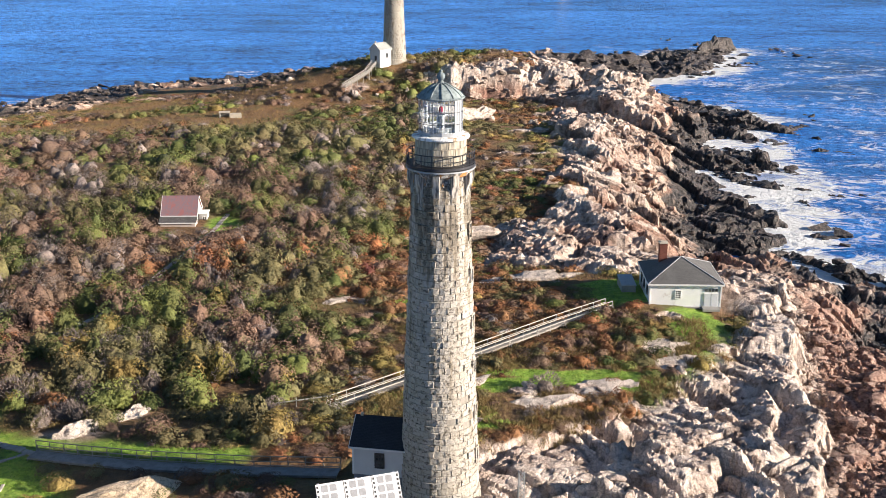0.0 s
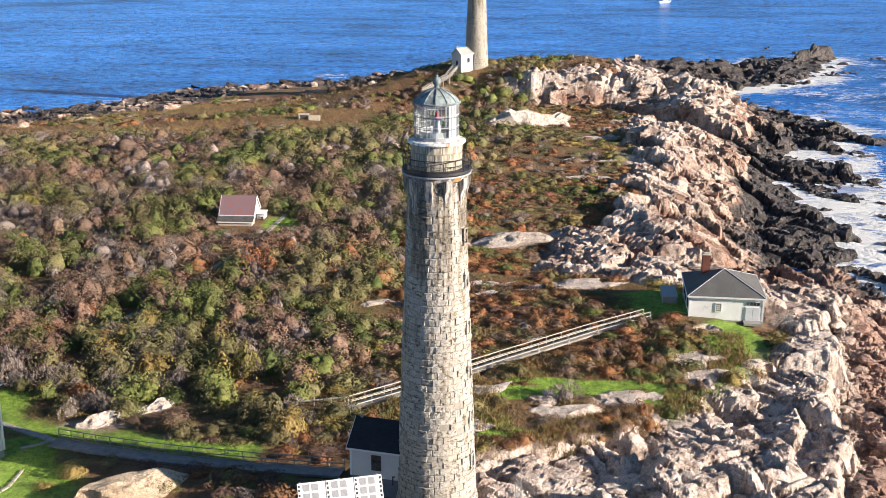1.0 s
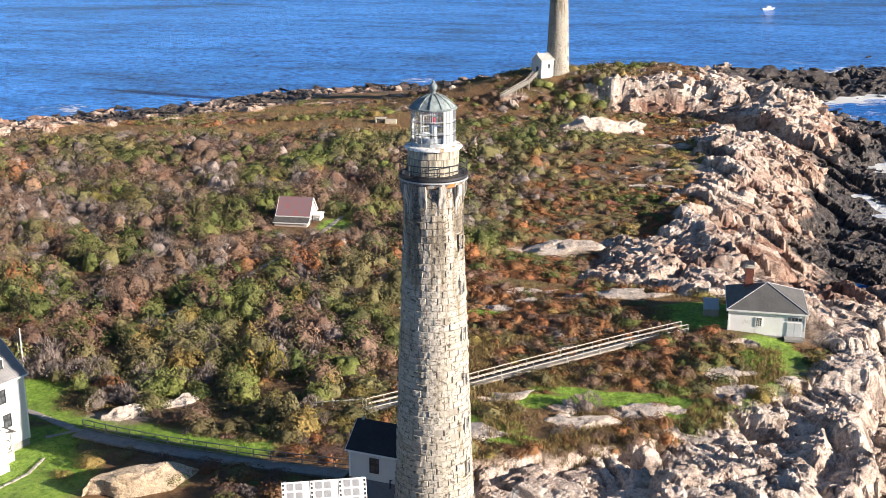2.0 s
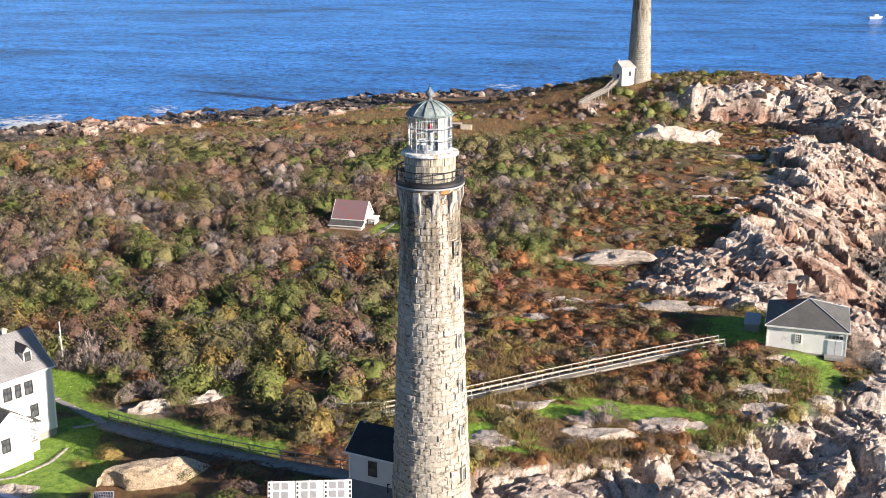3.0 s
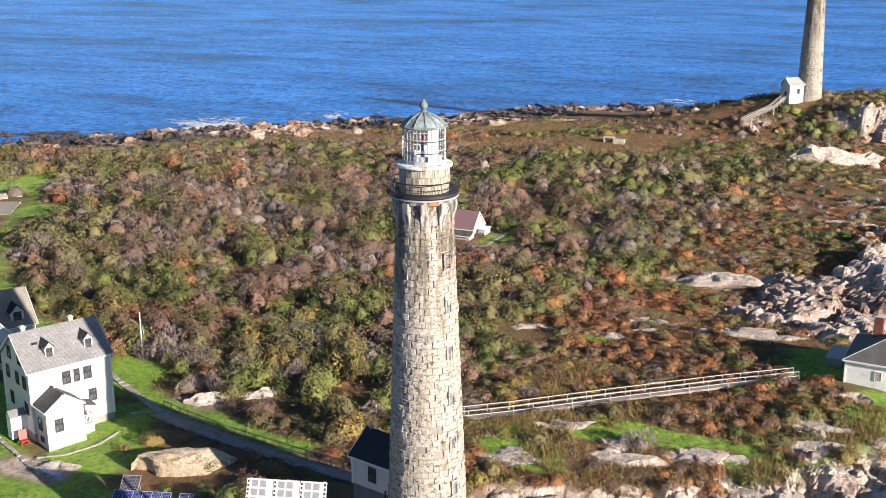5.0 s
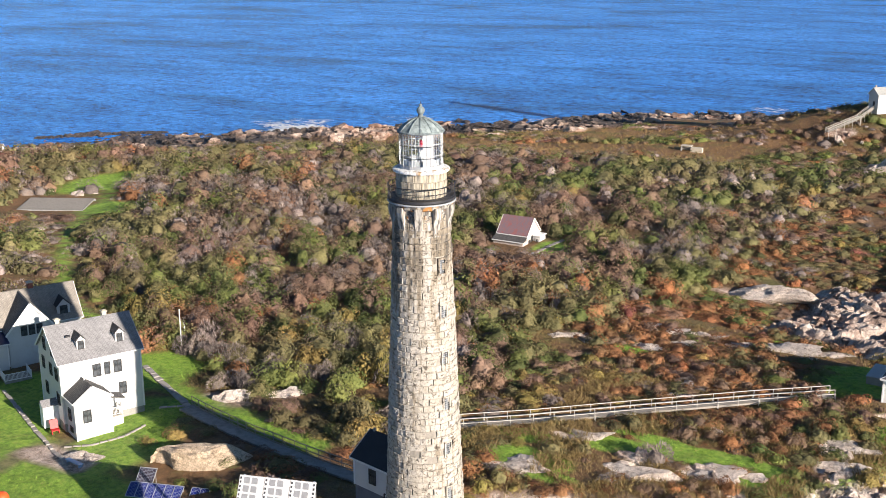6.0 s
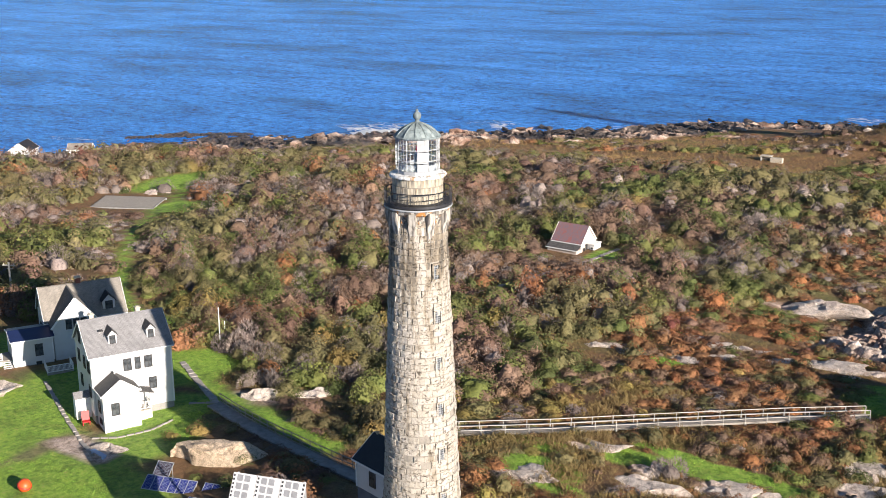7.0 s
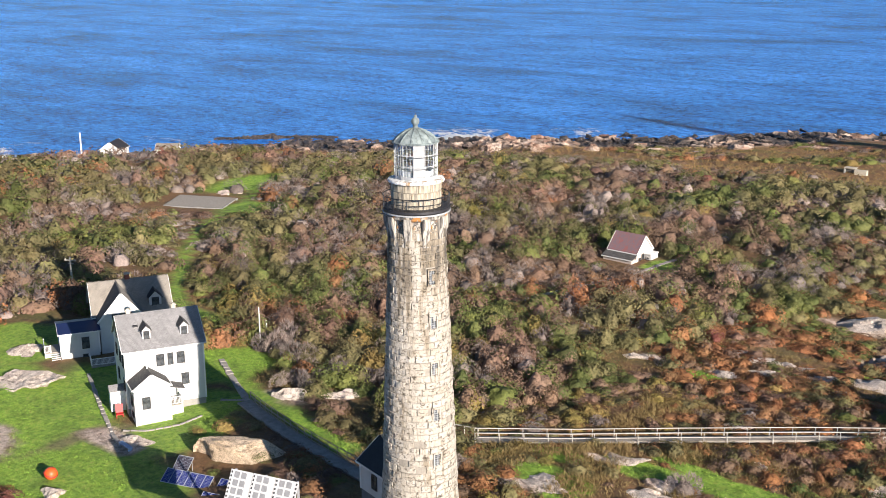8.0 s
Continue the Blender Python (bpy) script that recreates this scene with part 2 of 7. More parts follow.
def bump_node(nt, bsdf, height, strength=0.5, distance=0.1):
    b = add_node(nt, "Bump", Strength=strength, Distance=distance)
    nt.links.new(height, b.inputs["Height"])
    nt.links.new(b.outputs[0], bsdf.inputs["Normal"])
    return b


def simple(name, color, rough=0.6, vary=0.12, scale=2.0, metallic=0.0, bump=0.0, bump_scale=20.0, coords="Object", stretch=None):
    """A surface of one colour with a two-scale mottle."""
    m, nt, b = material(name)
    n1, n2 = noise_node(nt, scale, 5, coords, stretch=stretch), noise_node(nt, scale * 9, 3, coords, stretch=stretch)
    f = math_node(nt, "ADD", math_node(nt, "MULTIPLY", n1, 0.65), math_node(nt, "MULTIPLY", n2, 0.35))
    lo, hi = tuple(c * (1 - vary) for c in color), tuple(min(1, c * (1 + vary)) for c in color)
    nt.links.new(ramp_node(nt, f, [(0.3, lo), (0.7, hi)]), b.inputs["Base Color"])
    b.inputs["Roughness"].default_value, b.inputs["Metallic"].default_value = rough, metallic
    if bump:
        bump_node(nt, b, noise_node(nt, bump_scale, 4, coords, stretch=stretch), bump, 0.02)
    return m


def attr_node(nt, name):
    a = nt.nodes.new("ShaderNodeAttribute")
    a.attribute_name = name
    return a.outputs["Fac"]


def granite_colours(nt, scale=1.0, pale=0.0, tint=(0.86, 0.80, 0.72)):
    n1 = noise_node(nt, 0.11 * scale, 6, "World", distortion=0.5, rough=0.6)
    n2 = noise_node(nt, 1.1 * scale, 6, "World", rough=0.68)
    n3 = noise_node(nt, 8.0 * scale, 4, "World", rough=0.7)
    base = ramp_node(nt, n1, [(0.34, (0.28, 0.165, 0.13)), (0.43, (0.41, 0.285, 0.225)), (0.50, (0.52, 0.42, 0.355)), (0.60, (0.60, 0.53, 0.475)), (0.72, (0.44, 0.315, 0.25))])
    g0 = nt.nodes.new("ShaderNodeNewGeometry")
    z0 = nt.nodes.new("ShaderNodeSeparateXYZ")
    nt.links.new(g0.outputs["Position"], z0.inputs[0])
    # bleached on the high ground
    level = math_node(nt, "ADD", z0.outputs[2], math_node(nt, "MULTIPLY", math_node(nt, "SUBTRACT", n1, 0.5), 12.0))
    bleach = math_node(nt, "DIVIDE", math_node(nt, "ADD", level, 8.6), 6.0, True)
    # the seaward ledge by the near tower is pale, the rubble east of it iron-red
    edge = math_node(nt, "SUBTRACT", math_node(nt, "SUBTRACT", z0.outputs[0], math_node(nt, "MULTIPLY", z0.outputs[1], 0.27)), 39.0)
    edge = math_node(nt, "ADD", edge, math_node(nt, "MULTIPLY", math_node(nt, "SUBTRACT", n2, 0.5), 8.0))
    southern = math_node(nt, "SUBTRACT", 1.0, math_node(nt, "DIVIDE", math_node(nt, "SUBTRACT", z0.outputs[1], 66.0), 22.0, True))
    east_of = math_node(nt, "DIVIDE", edge, 3.0, True)
    iron = math_node(nt, "MULTIPLY", east_of, southern)
    bleach = math_node(nt, "MAXIMUM", bleach, math_node(nt, "MULTIPLY", math_node(nt, "SUBTRACT", southern, iron), 0.95))
    base = mix_color(nt, math_node(nt, "MULTIPLY", bleach, 0.66), base, (0.77, 0.715, 0.67))
    patch = noise_node(nt, 0.26 * scale, 5, "World", rough=0.62, distortion=0.8)
    base = mix_color(nt, 0.85, base, ramp_node(nt, patch, [(0.38, (0.32, 0.27, 0.25)), (0.47, (0.86, 0.80, 0.76)), (0.55, (1.06, 1.04, 1.03))]), "MULTIPLY")
    red = ramp_node(nt, n2, [(0.34, (0.20, 0.115, 0.095)), (0.48, (0.40, 0.245, 0.195)), (0.58, (0.50, 0.335, 0.27)), (0.68, (0.56, 0.45, 0.38))])
    base = mix_color(nt, math_node(nt, "MULTIPLY", iron, 0.8), base, red)
    isl = nt.nodes.new("ShaderNodeNewGeometry")
    base = mix_color(nt, 0.8, base, ramp_node(nt, isl.outputs["Random Per Island"], [(0.0, (0.72, 0.66, 0.62)), (0.5, (1.0, 0.97, 0.94)), (1.0, (1.16, 1.14, 1.12))]), "MULTIPLY")
    if pale:
        base = mix_color(nt, pale, base, tint)
    stain = ramp_node(nt, n2, [(0.33, (0.22, 0.18, 0.16)), (0.43, (0.78, 0.73, 0.68)), (0.52, (1.05, 1.02, 1.0))])
    c = mix_color(nt, 0.75, base, stain, "MULTIPLY")
    g = nt.nodes.new("ShaderNodeNewGeometry")
    warp = add_node(nt, "TexNoise", Scale=0.5, Detail=3.0)
    nt.links.new(g.outputs["Position"], warp.inputs["Vector"])
    pos = mix_color(nt, 0.35, g.outputs["Position"], warp.outputs["Color"], "ADD")
    mp = nt.nodes.new("ShaderNodeMapping")
    mp.inputs["Rotation"].default_value, mp.inputs["Scale"].default_value = (0.3, 0.2, 0.6), (0.9, 0.45, 0.9)
    nt.links.new(pos, mp.inputs[0])
    vo = nt.nodes.new("ShaderNodeTexVoronoi")
    vo.feature = "DISTANCE_TO_EDGE"
    vo.inputs["Scale"].default_value = 1.5 * scale
    nt.links.new(mp.outputs[0], vo.inputs["Vector"])
    crack = ramp_node(nt, vo.outputs["Distance"], [(0.0, (0.10, 0.085, 0.075)), (0.06, (1, 1, 1))])
    c = mix_color(nt, 0.35, c, crack, "MULTIPLY")
    return mix_color(nt, 0.6, c, ramp_node(nt, n3, [(0.36, (0.36, 0.34, 0.32)), (0.5, (0.95, 0.95, 0.95)), (0.62, (1.2, 1.2, 1.2))]), "MULTIPLY"), n2, n3


def tide_mask(nt):
    """1 on rock that the sea keeps wet and weedy, by height above the water."""
    g = nt.nodes.new("ShaderNodeNewGeometry")
    z = nt.nodes.new("ShaderNodeSeparateXYZ")
    nt.links.new(g.outputs["Position"], z.inputs[0])
    n = add_node(nt, "TexNoise", Scale=0.09, Detail=5.0)
    nt.links.new(g.outputs["Position"], n.inputs["Vector"])
    up = math_node(nt, "ADD", z.outputs[2], math_node(nt, "MULTIPLY", math_node(nt, "SUBTRACT", n.outputs["Fac"], 0.5), 8.0))
    # the weed reaches higher on the exposed northern half of the shore
    level = math_node(nt, "ADD", SEA + 1.2, math_node(nt, "MULTIPLY", math_node(nt, "DIVIDE", math_node(nt, "SUBTRACT", z.outputs[1], 60.0), 90.0, True), 1.5))
    # and higher still on the surf-beaten eastern side, where the low point is black all over
    surfside = math_node(nt, "MULTIPLY", math_node(nt, "DIVIDE", math_node(nt, "SUBTRACT", z.outputs[0], 25.0), 35.0, True), math_node(nt, "DIVIDE", math_node(nt, "SUBTRACT", z.outputs[1], 105.0), 45.0, True))
    point = math_node(nt, "MULTIPLY", math_node(nt, "DIVIDE", math_node(nt, "SUBTRACT", z.outputs[0], 45.0), 30.0, True), math_node(nt, "DIVIDE", math_node(nt, "SUBTRACT", z.outputs[1], 272.0), 25.0, True))
    level = math_node(nt, "ADD", level, math_node(nt, "ADD", math_node(nt, "MULTIPLY", surfside, 2.6), math_node(nt, "MULTIPLY", point, 8.0)))
    # less on the sheltered western shore
    level = math_node(nt, "SUBTRACT", level, math_node(nt, "MULTIPLY", math_node(nt, "DIVIDE", math_node(nt, "SUBTRACT", 20.0, z.outputs[0]), 40.0, True), 0.5))
    return math_node(nt, "SUBTRACT", 1.0, math_node(nt, "DIVIDE", math_node(nt, "SUBTRACT", up, level), 1.4, True))


def make_boulder_stone(name="weathered_granite", pale=0.0, tint=(0.86, 0.80, 0.72)):
    m, nt, b = material(name)
    rock, n2, n3 = granite_colours(nt, 1.3, pale, tint)
    wet = tide_mask(nt)
    rock = mix_color(nt, wet, rock, ramp_node(nt, n2, [(0.32, (0.016, 0.015, 0.016)), (0.50, (0.045, 0.039, 0.037)), (0.60, (0.13, 0.10, 0.085)), (0.72, (0.30, 0.22, 0.18))]))
    nt.links.new(rock, b.inputs["Base Color"])
    nt.links.new(math_node(nt, "SUBTRACT", 0.88, math_node(nt, "MULTIPLY", wet, 0.4)), b.inputs["Roughness"])
    bump_node(nt, b, math_node(nt, "ADD", n2, math_node(nt, "MULTIPLY", n3, 0.5)), 1.0, 0.4)
    return m


def make_ground():
    m, nt, b = material("island_ground")
    rock, n2, n3 = granite_colours(nt)
    wet = tide_mask(nt)
    wetc = ramp_node(nt, n2, [(0.32, (0.016, 0.015, 0.016)), (0.50, (0.045, 0.039, 0.037)), (0.60, (0.13, 0.10, 0.085)), (0.72, (0.30, 0.22, 0.18))])
    rock = mix_color(nt, wet, rock, wetc)
    h1, h2 = noise_node(nt, 0.09, 6), noise_node(nt, 1.6, 6, rough=0.7)
    heath = ramp_node(nt, h1, [(0.3, (0.12, 0.105, 0.038)), (0.42, (0.19, 0.112, 0.052)), (0.54, (0.235, 0.13, 0.060)), (0.64, (0.165, 0.14, 0.048)), (0.74, (0.11, 0.135, 0.033))])
    heath = mix_color(nt, 0.7, heath, ramp_node(nt, h2, [(0.3, (0.35, 0.35, 0.35)), (0.7, (1.25, 1.2, 1.1))]), "MULTIPLY")
    grass = ramp_node(nt, h2, [(0.3, (0.10, 0.18, 0.022)), (0.47, (0.21, 0.37, 0.042)), (0.60, (0.31, 0.45, 0.065)), (0.74, (0.36, 0.33, 0.12))])
    h3 = noise_node(nt, 0.35, 5, rough=0.65)
    grass = mix_color(nt, 0.6, grass, ramp_node(nt, h3, [(0.34, (0.55, 0.50, 0.45)), (0.5, (1.0, 1.0, 0.9)), (0.66, (1.25, 1.15, 1.0))]), "MULTIPLY")
    c = mix_color(nt, attr_node(nt, "grass"), heath, grass)
    c = mix_color(nt, attr_node(nt, "bare"), c, ramp_node(nt, h2, [(0.35, (0.13, 0.10, 0.06)), (0.65, (0.26, 0.20, 0.12))]))
    c = mix_color(nt, attr_node(nt, "rock"), c, rock)
    nt.links.new(c, b.inputs["Base Color"])
    b.inputs["Roughness"].default_value = 0.85
    nt.links.new(math_node(nt, "SUBTRACT", 0.85, math_node(nt, "MULTIPLY", wet, 0.4)), b.inputs["Roughness"])
    bump_node(nt, b, math_node(nt, "ADD", n2, math_node(nt, "MULTIPLY", n3, 0.5)), 1.0, 0.5)
    return m


def make_sea():
    m, nt, b = material("sea_water")
    w1 = noise_node(nt, 0.30, 6, rough=0.62, stretch=(1.0, 1.4, 1), distortion=0.3)
    w2 = noise_node(nt, 0.008, 5, rough=0.55, stretch=(1.0, 2.5, 1), distortion=0.6)
    w3 = noise_node(nt, 1.3, 5, rough=0.7, stretch=(1.0, 1.3, 1))
    w4 = noise_node(nt, 0.045, 5, rough=0.6, stretch=(1.0, 2.4, 1))
    f1 = noise_node(nt, 0.075, 8, rough=0.66, distortion=1.6, stretch=(1.0, 1.7, 1))
    f2 = noise_node(nt, 0.032, 7, rough=0.70, distortion=1.1, stretch=(1.0, 1.4, 1))
    # diffuse blue stands in for the reflected sky, varied in broad wind bands
    water_sheen = ramp_node(nt, w2, [(0.30, (0.013, 0.112, 0.40)), (0.48, (0.025, 0.205, 0.72)), (0.70, (0.046, 0.285, 0.92))])
    wave_shade = math_node(nt, "ADD", math_node(nt, "MULTIPLY", w1, 0.45), math_node(nt, "ADD", math_node(nt, "MULTIPLY", w3, 0.35), math_node(nt, "MULTIPLY", w4, 0.2)))
    # wave light and shade painted into the colour: dark troughs, bright crests
    water_sheen = mix_color(nt, 0.85, water_sheen, ramp_node(nt, wave_shade, [(0.42, (0.22, 0.30, 0.40)), (0.50, (0.95, 0.95, 0.95)), (0.59, (2.4, 1.75, 1.4))]), "MULTIPLY")
    surf = attr_node(nt, "surf")
    webs = math_node(nt, "SUBTRACT", 1.0, math_node(nt, "MULTIPLY", math_node(nt, "ABSOLUTE", math_node(nt, "SUBTRACT", f1, 0.5)), 14.0), True)
    cover = math_node(nt, "ADD", math_node(nt, "MULTIPLY", surf, 1.0), math_node(nt, "ADD", math_node(nt, "MULTIPLY", webs, 0.34), math_node(nt, "MULTIPLY", f2, 1.6)))
    foam = math_node(nt, "MULTIPLY", math_node(nt, "SUBTRACT", cover, 1.50), 3.6, True)
    foam = math_node(nt, "MULTIPLY", foam, math_node(nt, "MULTIPLY", surf, 4.0, True))
    aerated = mix_color(nt, math_node(nt, "MULTIPLY", surf, 0.35), water_sheen, (0.02, 0.07, 0.15))
    nt.links.new(mix_color(nt, foam, aerated, (0.80, 0.82, 0.82)), b.inputs["Base Color"])
    nt.links.new(math_node(nt, "ADD", 0.2, math_node(nt, "MULTIPLY", foam, 0.6)), b.inputs["Roughness"])
    b.inputs["IOR"].default_value = 1.33
    b.inputs["Specular IOR Level"].default_value = 0.08
    b.inputs["Specular Tint"].default_value = (0.34, 0.62, 1.0, 1)
    hgt = math_node(nt, "ADD", math_node(nt, "MULTIPLY", w1, 1.0), math_node(nt, "MULTIPLY", w3, 0.3))
    bump_node(nt, b, hgt, 0.8, 2.4)
    return m


def make_tower_stone():
    """Pale split granite, streaked with rust and soot under the gallery."""
    m, nt, b = material("split_granite")
    info = nt.nodes.new("ShaderNodeObjectInfo")
    isl = nt.nodes.new("ShaderNodeNewGeometry")
    rnd = math_node(nt, "FRACT", math_node(nt, "ADD", info.outputs["Random"], isl.outputs["Random Per Island"]))
    base = ramp_node(nt, rnd, [(0.0, (0.44, 0.405, 0.345)), (0.35, (0.48, 0.45, 0.395)), (0.7, (0.51, 0.48, 0.43)), (1.0, (0.45, 0.415, 0.36))])
    grain = noise_node(nt, 4.0, 6, "World", rough=0.72)
    pits = noise_node(nt, 2.6, 5, "World", rough=0.6, stretch=(1.0, 1.0, 1.5), distortion=0.6)
    soot = noise_node(nt, 0.6, 6, "World", stretch=(2.0, 2.0, 0.30), rough=0.68)
    c = mix_color(nt, 0.75, base, ramp_node(nt, grain, [(0.3, (0.36, 0.34, 0.31)), (0.46, (0.9, 0.88, 0.85)), (0.72, (1.12, 1.1, 1.07))]), "MULTIPLY")
    c = mix_color(nt, 0.9, c, ramp_node(nt, pits, [(0.37, (0.24, 0.22, 0.20)), (0.45, (1, 1, 1))]), "MULTIPLY")
    g = nt.nodes.new("ShaderNodeSeparateXYZ")
    nt.links.new(isl.outputs["Position"], g.inputs[0])
    # rust and soot wash down from the gallery in ragged streaks
    high = math_node(nt, "DIVIDE", math_node(nt, "SUBTRACT", g.outputs[2], 13.0), 22.0, True)
    dirt = math_node(nt, "ADD", soot, math_node(nt, "MULTIPLY", high, -0.23))
    c = mix_color(nt, 0.85, c, ramp_node(nt, dirt, [(0.24, (0.15, 0.14, 0.13)), (0.34, (0.52, 0.46, 0.37)), (0.45, (1, 1, 1))]), "MULTIPLY")
    nt.links.new(c, b.inputs["Base Color"])
    b.inputs["Roughness"].default_value = 0.9
    bump_node(nt, b, math_node(nt, "ADD", grain, noise_node(nt, 1.7, 4)), 0.9, 0.12)
    return m


def make_streaked(name, light, dark, rust, cover):
    m, nt, b = material(name)
    s1 = noise_node(nt, 1.6, 5, "Object", stretch=(1.6, 1.6, 0.22), rough=0.6)
    s2 = noise_node(nt, 0.9, 4, "Object", stretch=(1.3, 1.3, 0.3))
    c = mix_color(nt, ramp_node(nt, s1, [(cover, (0, 0, 0)), (cover + 0.14, (1, 1, 1))]), dark, light)
    c = mix_color(nt, ramp_node(nt, s2, [(0.56, (0, 0, 0)), (0.63, (1, 1, 1))]), c, rust)
    nt.links.new(c, b.inputs["Base Color"])
    b.inputs["Roughness"].default_value = 0.85
    bump_node(nt, b, noise_node(nt, 7.0, 4), 0.5, 0.05)
    return m


def make_shingle(name, a, b_, rough=0.85, course=0.16):
    m, nt, b = material(name)
    tc = nt.nodes.new("ShaderNodeTexCoord")
    br = nt.nodes.new("ShaderNodeTexBrick")
    br.inputs["Scale"].default_value = 1.0
    br.inputs["Brick Width"].default_value, br.inputs["Row Height"].default_value = 0.35, course
    br.inputs["Mortar Size"].default_value = 0.012
    br.inputs["Color1"].default_value, br.inputs["Color2"].default_value = (*a, 1), (*b_, 1)
    br.inputs["Mortar"].default_value = (*(0.5 * c for c in a), 1)
    nt.links.new(tc.outputs["UV"], br.inputs["Vector"])
    n1 = noise_node(nt, 0.6, 5)
    nt.links.new(mix_color(nt, 0.6, br.outputs["Color"], ramp_node(nt, n1, [(0.3, (0.62, 0.6, 0.58)), (0.7, (1.15, 1.12, 1.1))]), "MULTIPLY"), b.inputs["Base Color"])
    b.inputs["Roughness"].default_value = rough
    bump_node(nt, b, br.outputs["Fac"], -0.5, 0.02)
    return m


def make_clapboard(name, color, worn):
    m, nt, b = material(name)
    tc = nt.nodes.new("ShaderNodeTexCoord")
    sep = nt.nodes.new("ShaderNodeSeparateXYZ")
    nt.links.new(tc.outputs["Object"], sep.inputs[0])
    lap = math_node(nt, "FRACT", math_node(nt, "MULTIPLY", sep.outputs[2], 8.0))
    n = noise_node(nt, 0.8, 6, rough=0.65)
    nt.links.new(ramp_node(nt, n, [(0.30, worn), (0.42, tuple(0.94 * c for c in color)), (0.7, color)]), b.inputs["Base Color"])
    b.inputs["Roughness"].default_value = 0.55
    bump_node(nt, b, lap, 0.35, 0.02)
    return m


def make_glass(name, tint=(0.9, 0.95, 0.97)):
    m, nt, b = material(name)
    b.inputs["Base Color"].default_value = (*tint, 1)
    b.inputs["Transmission Weight"].default_value, b.inputs["Roughness"].default_value, b.inputs["IOR"].default_value = 1.0, 0.03, 1.45
    return m


def make_dark_pane():
    m, nt, b = material("window_glass")
    n = noise_node(nt, 1.3, 2)
    nt.links.new(ramp_node(nt, n, [(0.35, (0.02, 0.025, 0.03)), (0.6, (0.10, 0.11, 0.12))]), b.inputs["Base Color"])
    b.inputs["Roughness"].default_value = 0.06
    return m


def make_cells(name, a, b_):
    """Solar cells with a fine pale grid."""
    m, nt, b = material(name)
    tc = nt.nodes.new("ShaderNodeTexCoord")
    br = nt.nodes.new("ShaderNodeTexBrick")
    br.offset, br.inputs["Scale"].default_value = 0.0, 1.0
    br.inputs["Brick Width"].default_value, br.inputs["Row Height"].default_value, br.inputs["Mortar Size"].default_value = 0.16, 0.16, 0.008
    br.inputs["Color1"].default_value, br.inputs["Color2"].default_value, br.inputs["Mortar"].default_value = (*a, 1), (*b_, 1), (0.35, 0.38, 0.45, 1)
    nt.links.new(tc.outputs["UV"], br.inputs["Vector"])
    nt.links.new(br.outputs["Color"], b.inputs["Base Color"])
    b.inputs["Roughness"].default_value = 0.18
    return m


def make_foliage(name, base, alt, spread=0.15, together=0.22):
    """Leaves of two related hues: every shrub has a tone of its own, and its leaves differ a little."""
    m, nt, b = material(name)
    g = nt.nodes.new("ShaderNodeNewGeometry")
    info = nt.nodes.new("ShaderNodeObjectInfo")
    tone = math_node(nt, "FRACT", math_node(nt, "ADD", attr_node(nt, "tone"), info.outputs["Random"]))
    turned = math_node(nt, "FRACT", math_node(nt, "MULTIPLY", tone, 7.31))
    n = add_node(nt, "TexNoise", Scale=0.25, Detail=4.0, Roughness=0.6)
    nt.links.new(g.outputs["Position"], n.inputs["Vector"])
    mixed = math_node(nt, "ADD", math_node(nt, "MULTIPLY", turned, 0.35), math_node(nt, "MULTIPLY", n.outputs["Fac"], 0.9))
    c = mix_color(nt, ramp_node(nt, mixed, [(0.3, (0, 0, 0)), (0.95, (1, 1, 1))]), base, alt)
    n0 = add_node(nt, "TexNoise", Scale=0.05, Detail=3.0, Roughness=0.6)
    nt.links.new(g.outputs["Position"], n0.inputs["Vector"])
    drift = ramp_node(nt, n0.outputs["Fac"], [(0.32, (0.080, 0.105, 0.038)), (0.45, (0.145, 0.135, 0.060)), (0.55, (0.175, 0.125, 0.080)), (0.65, (0.215, 0.110, 0.069)), (0.73, (0.180, 0.138, 0.118))])
    c = mix_color(nt, together, c, drift)
    c = mix_color(nt, 1.0, c, ramp_node(nt, tone, [(0.0, (0.70, 0.70, 0.71)), (0.5, (1.0, 1.0, 1.0)), (1.0, (1.34, 1.32, 1.28))]), "MULTIPLY")
    lo, hi = 1 - spread, 1 + spread
    c = mix_color(nt, 1.0, c, ramp_node(nt, g.outputs["Random Per Island"], [(0.0, (lo, lo, lo)), (0.7, (1, 1, 1)), (1.0, (hi, hi, hi))]), "MULTIPLY")
    fine = add_node(nt, "TexNoise", Scale=3.2, Detail=3.0, Roughness=0.65)
    nt.links.new(g.outputs["Position"], fine.inputs["Vector"])
    c = mix_color(nt, 1.0, c, ramp_node(nt, fine.outputs["Fac"], [(0.34, (0.70, 0.70, 0.72)), (0.5, (1.0, 1.0, 1.0)), (0.66, (1.20, 1.18, 1.12))]), "MULTIPLY")
    bump_node(nt, b, fine.outputs["Fac"], 0.6, 0.25)
    nt.links.new(c, b.inputs["Base Color"])
    b.inputs["Roughness"].default_value = 0.75
    b.inputs["Specular IOR Level"].default_value = 0.25
    return m


GROUND, WATER, BOULDER = make_ground(), make_sea(), make_boulder_stone()
GRANITE = make_tower_stone()
PALE_LEDGE = make_boulder_stone("bleached_granite", 0.6, (0.72, 0.655, 0.59))
YELLOW_STONE = make_boulder_stone("lichened_yellow_granite", 0.7, (0.78, 0.62, 0.42))
MORTAR = simple("shadowed_mortar", (0.30, 0.275, 0.235), 0.95, 0.3, 1.2, bump=0.5, bump_scale=12)
CORBEL = make_streaked("corbel_granite", (0.50, 0.47, 0.41), (0.12, 0.11, 0.10), (0.46, 0.21, 0.06), 0.44)
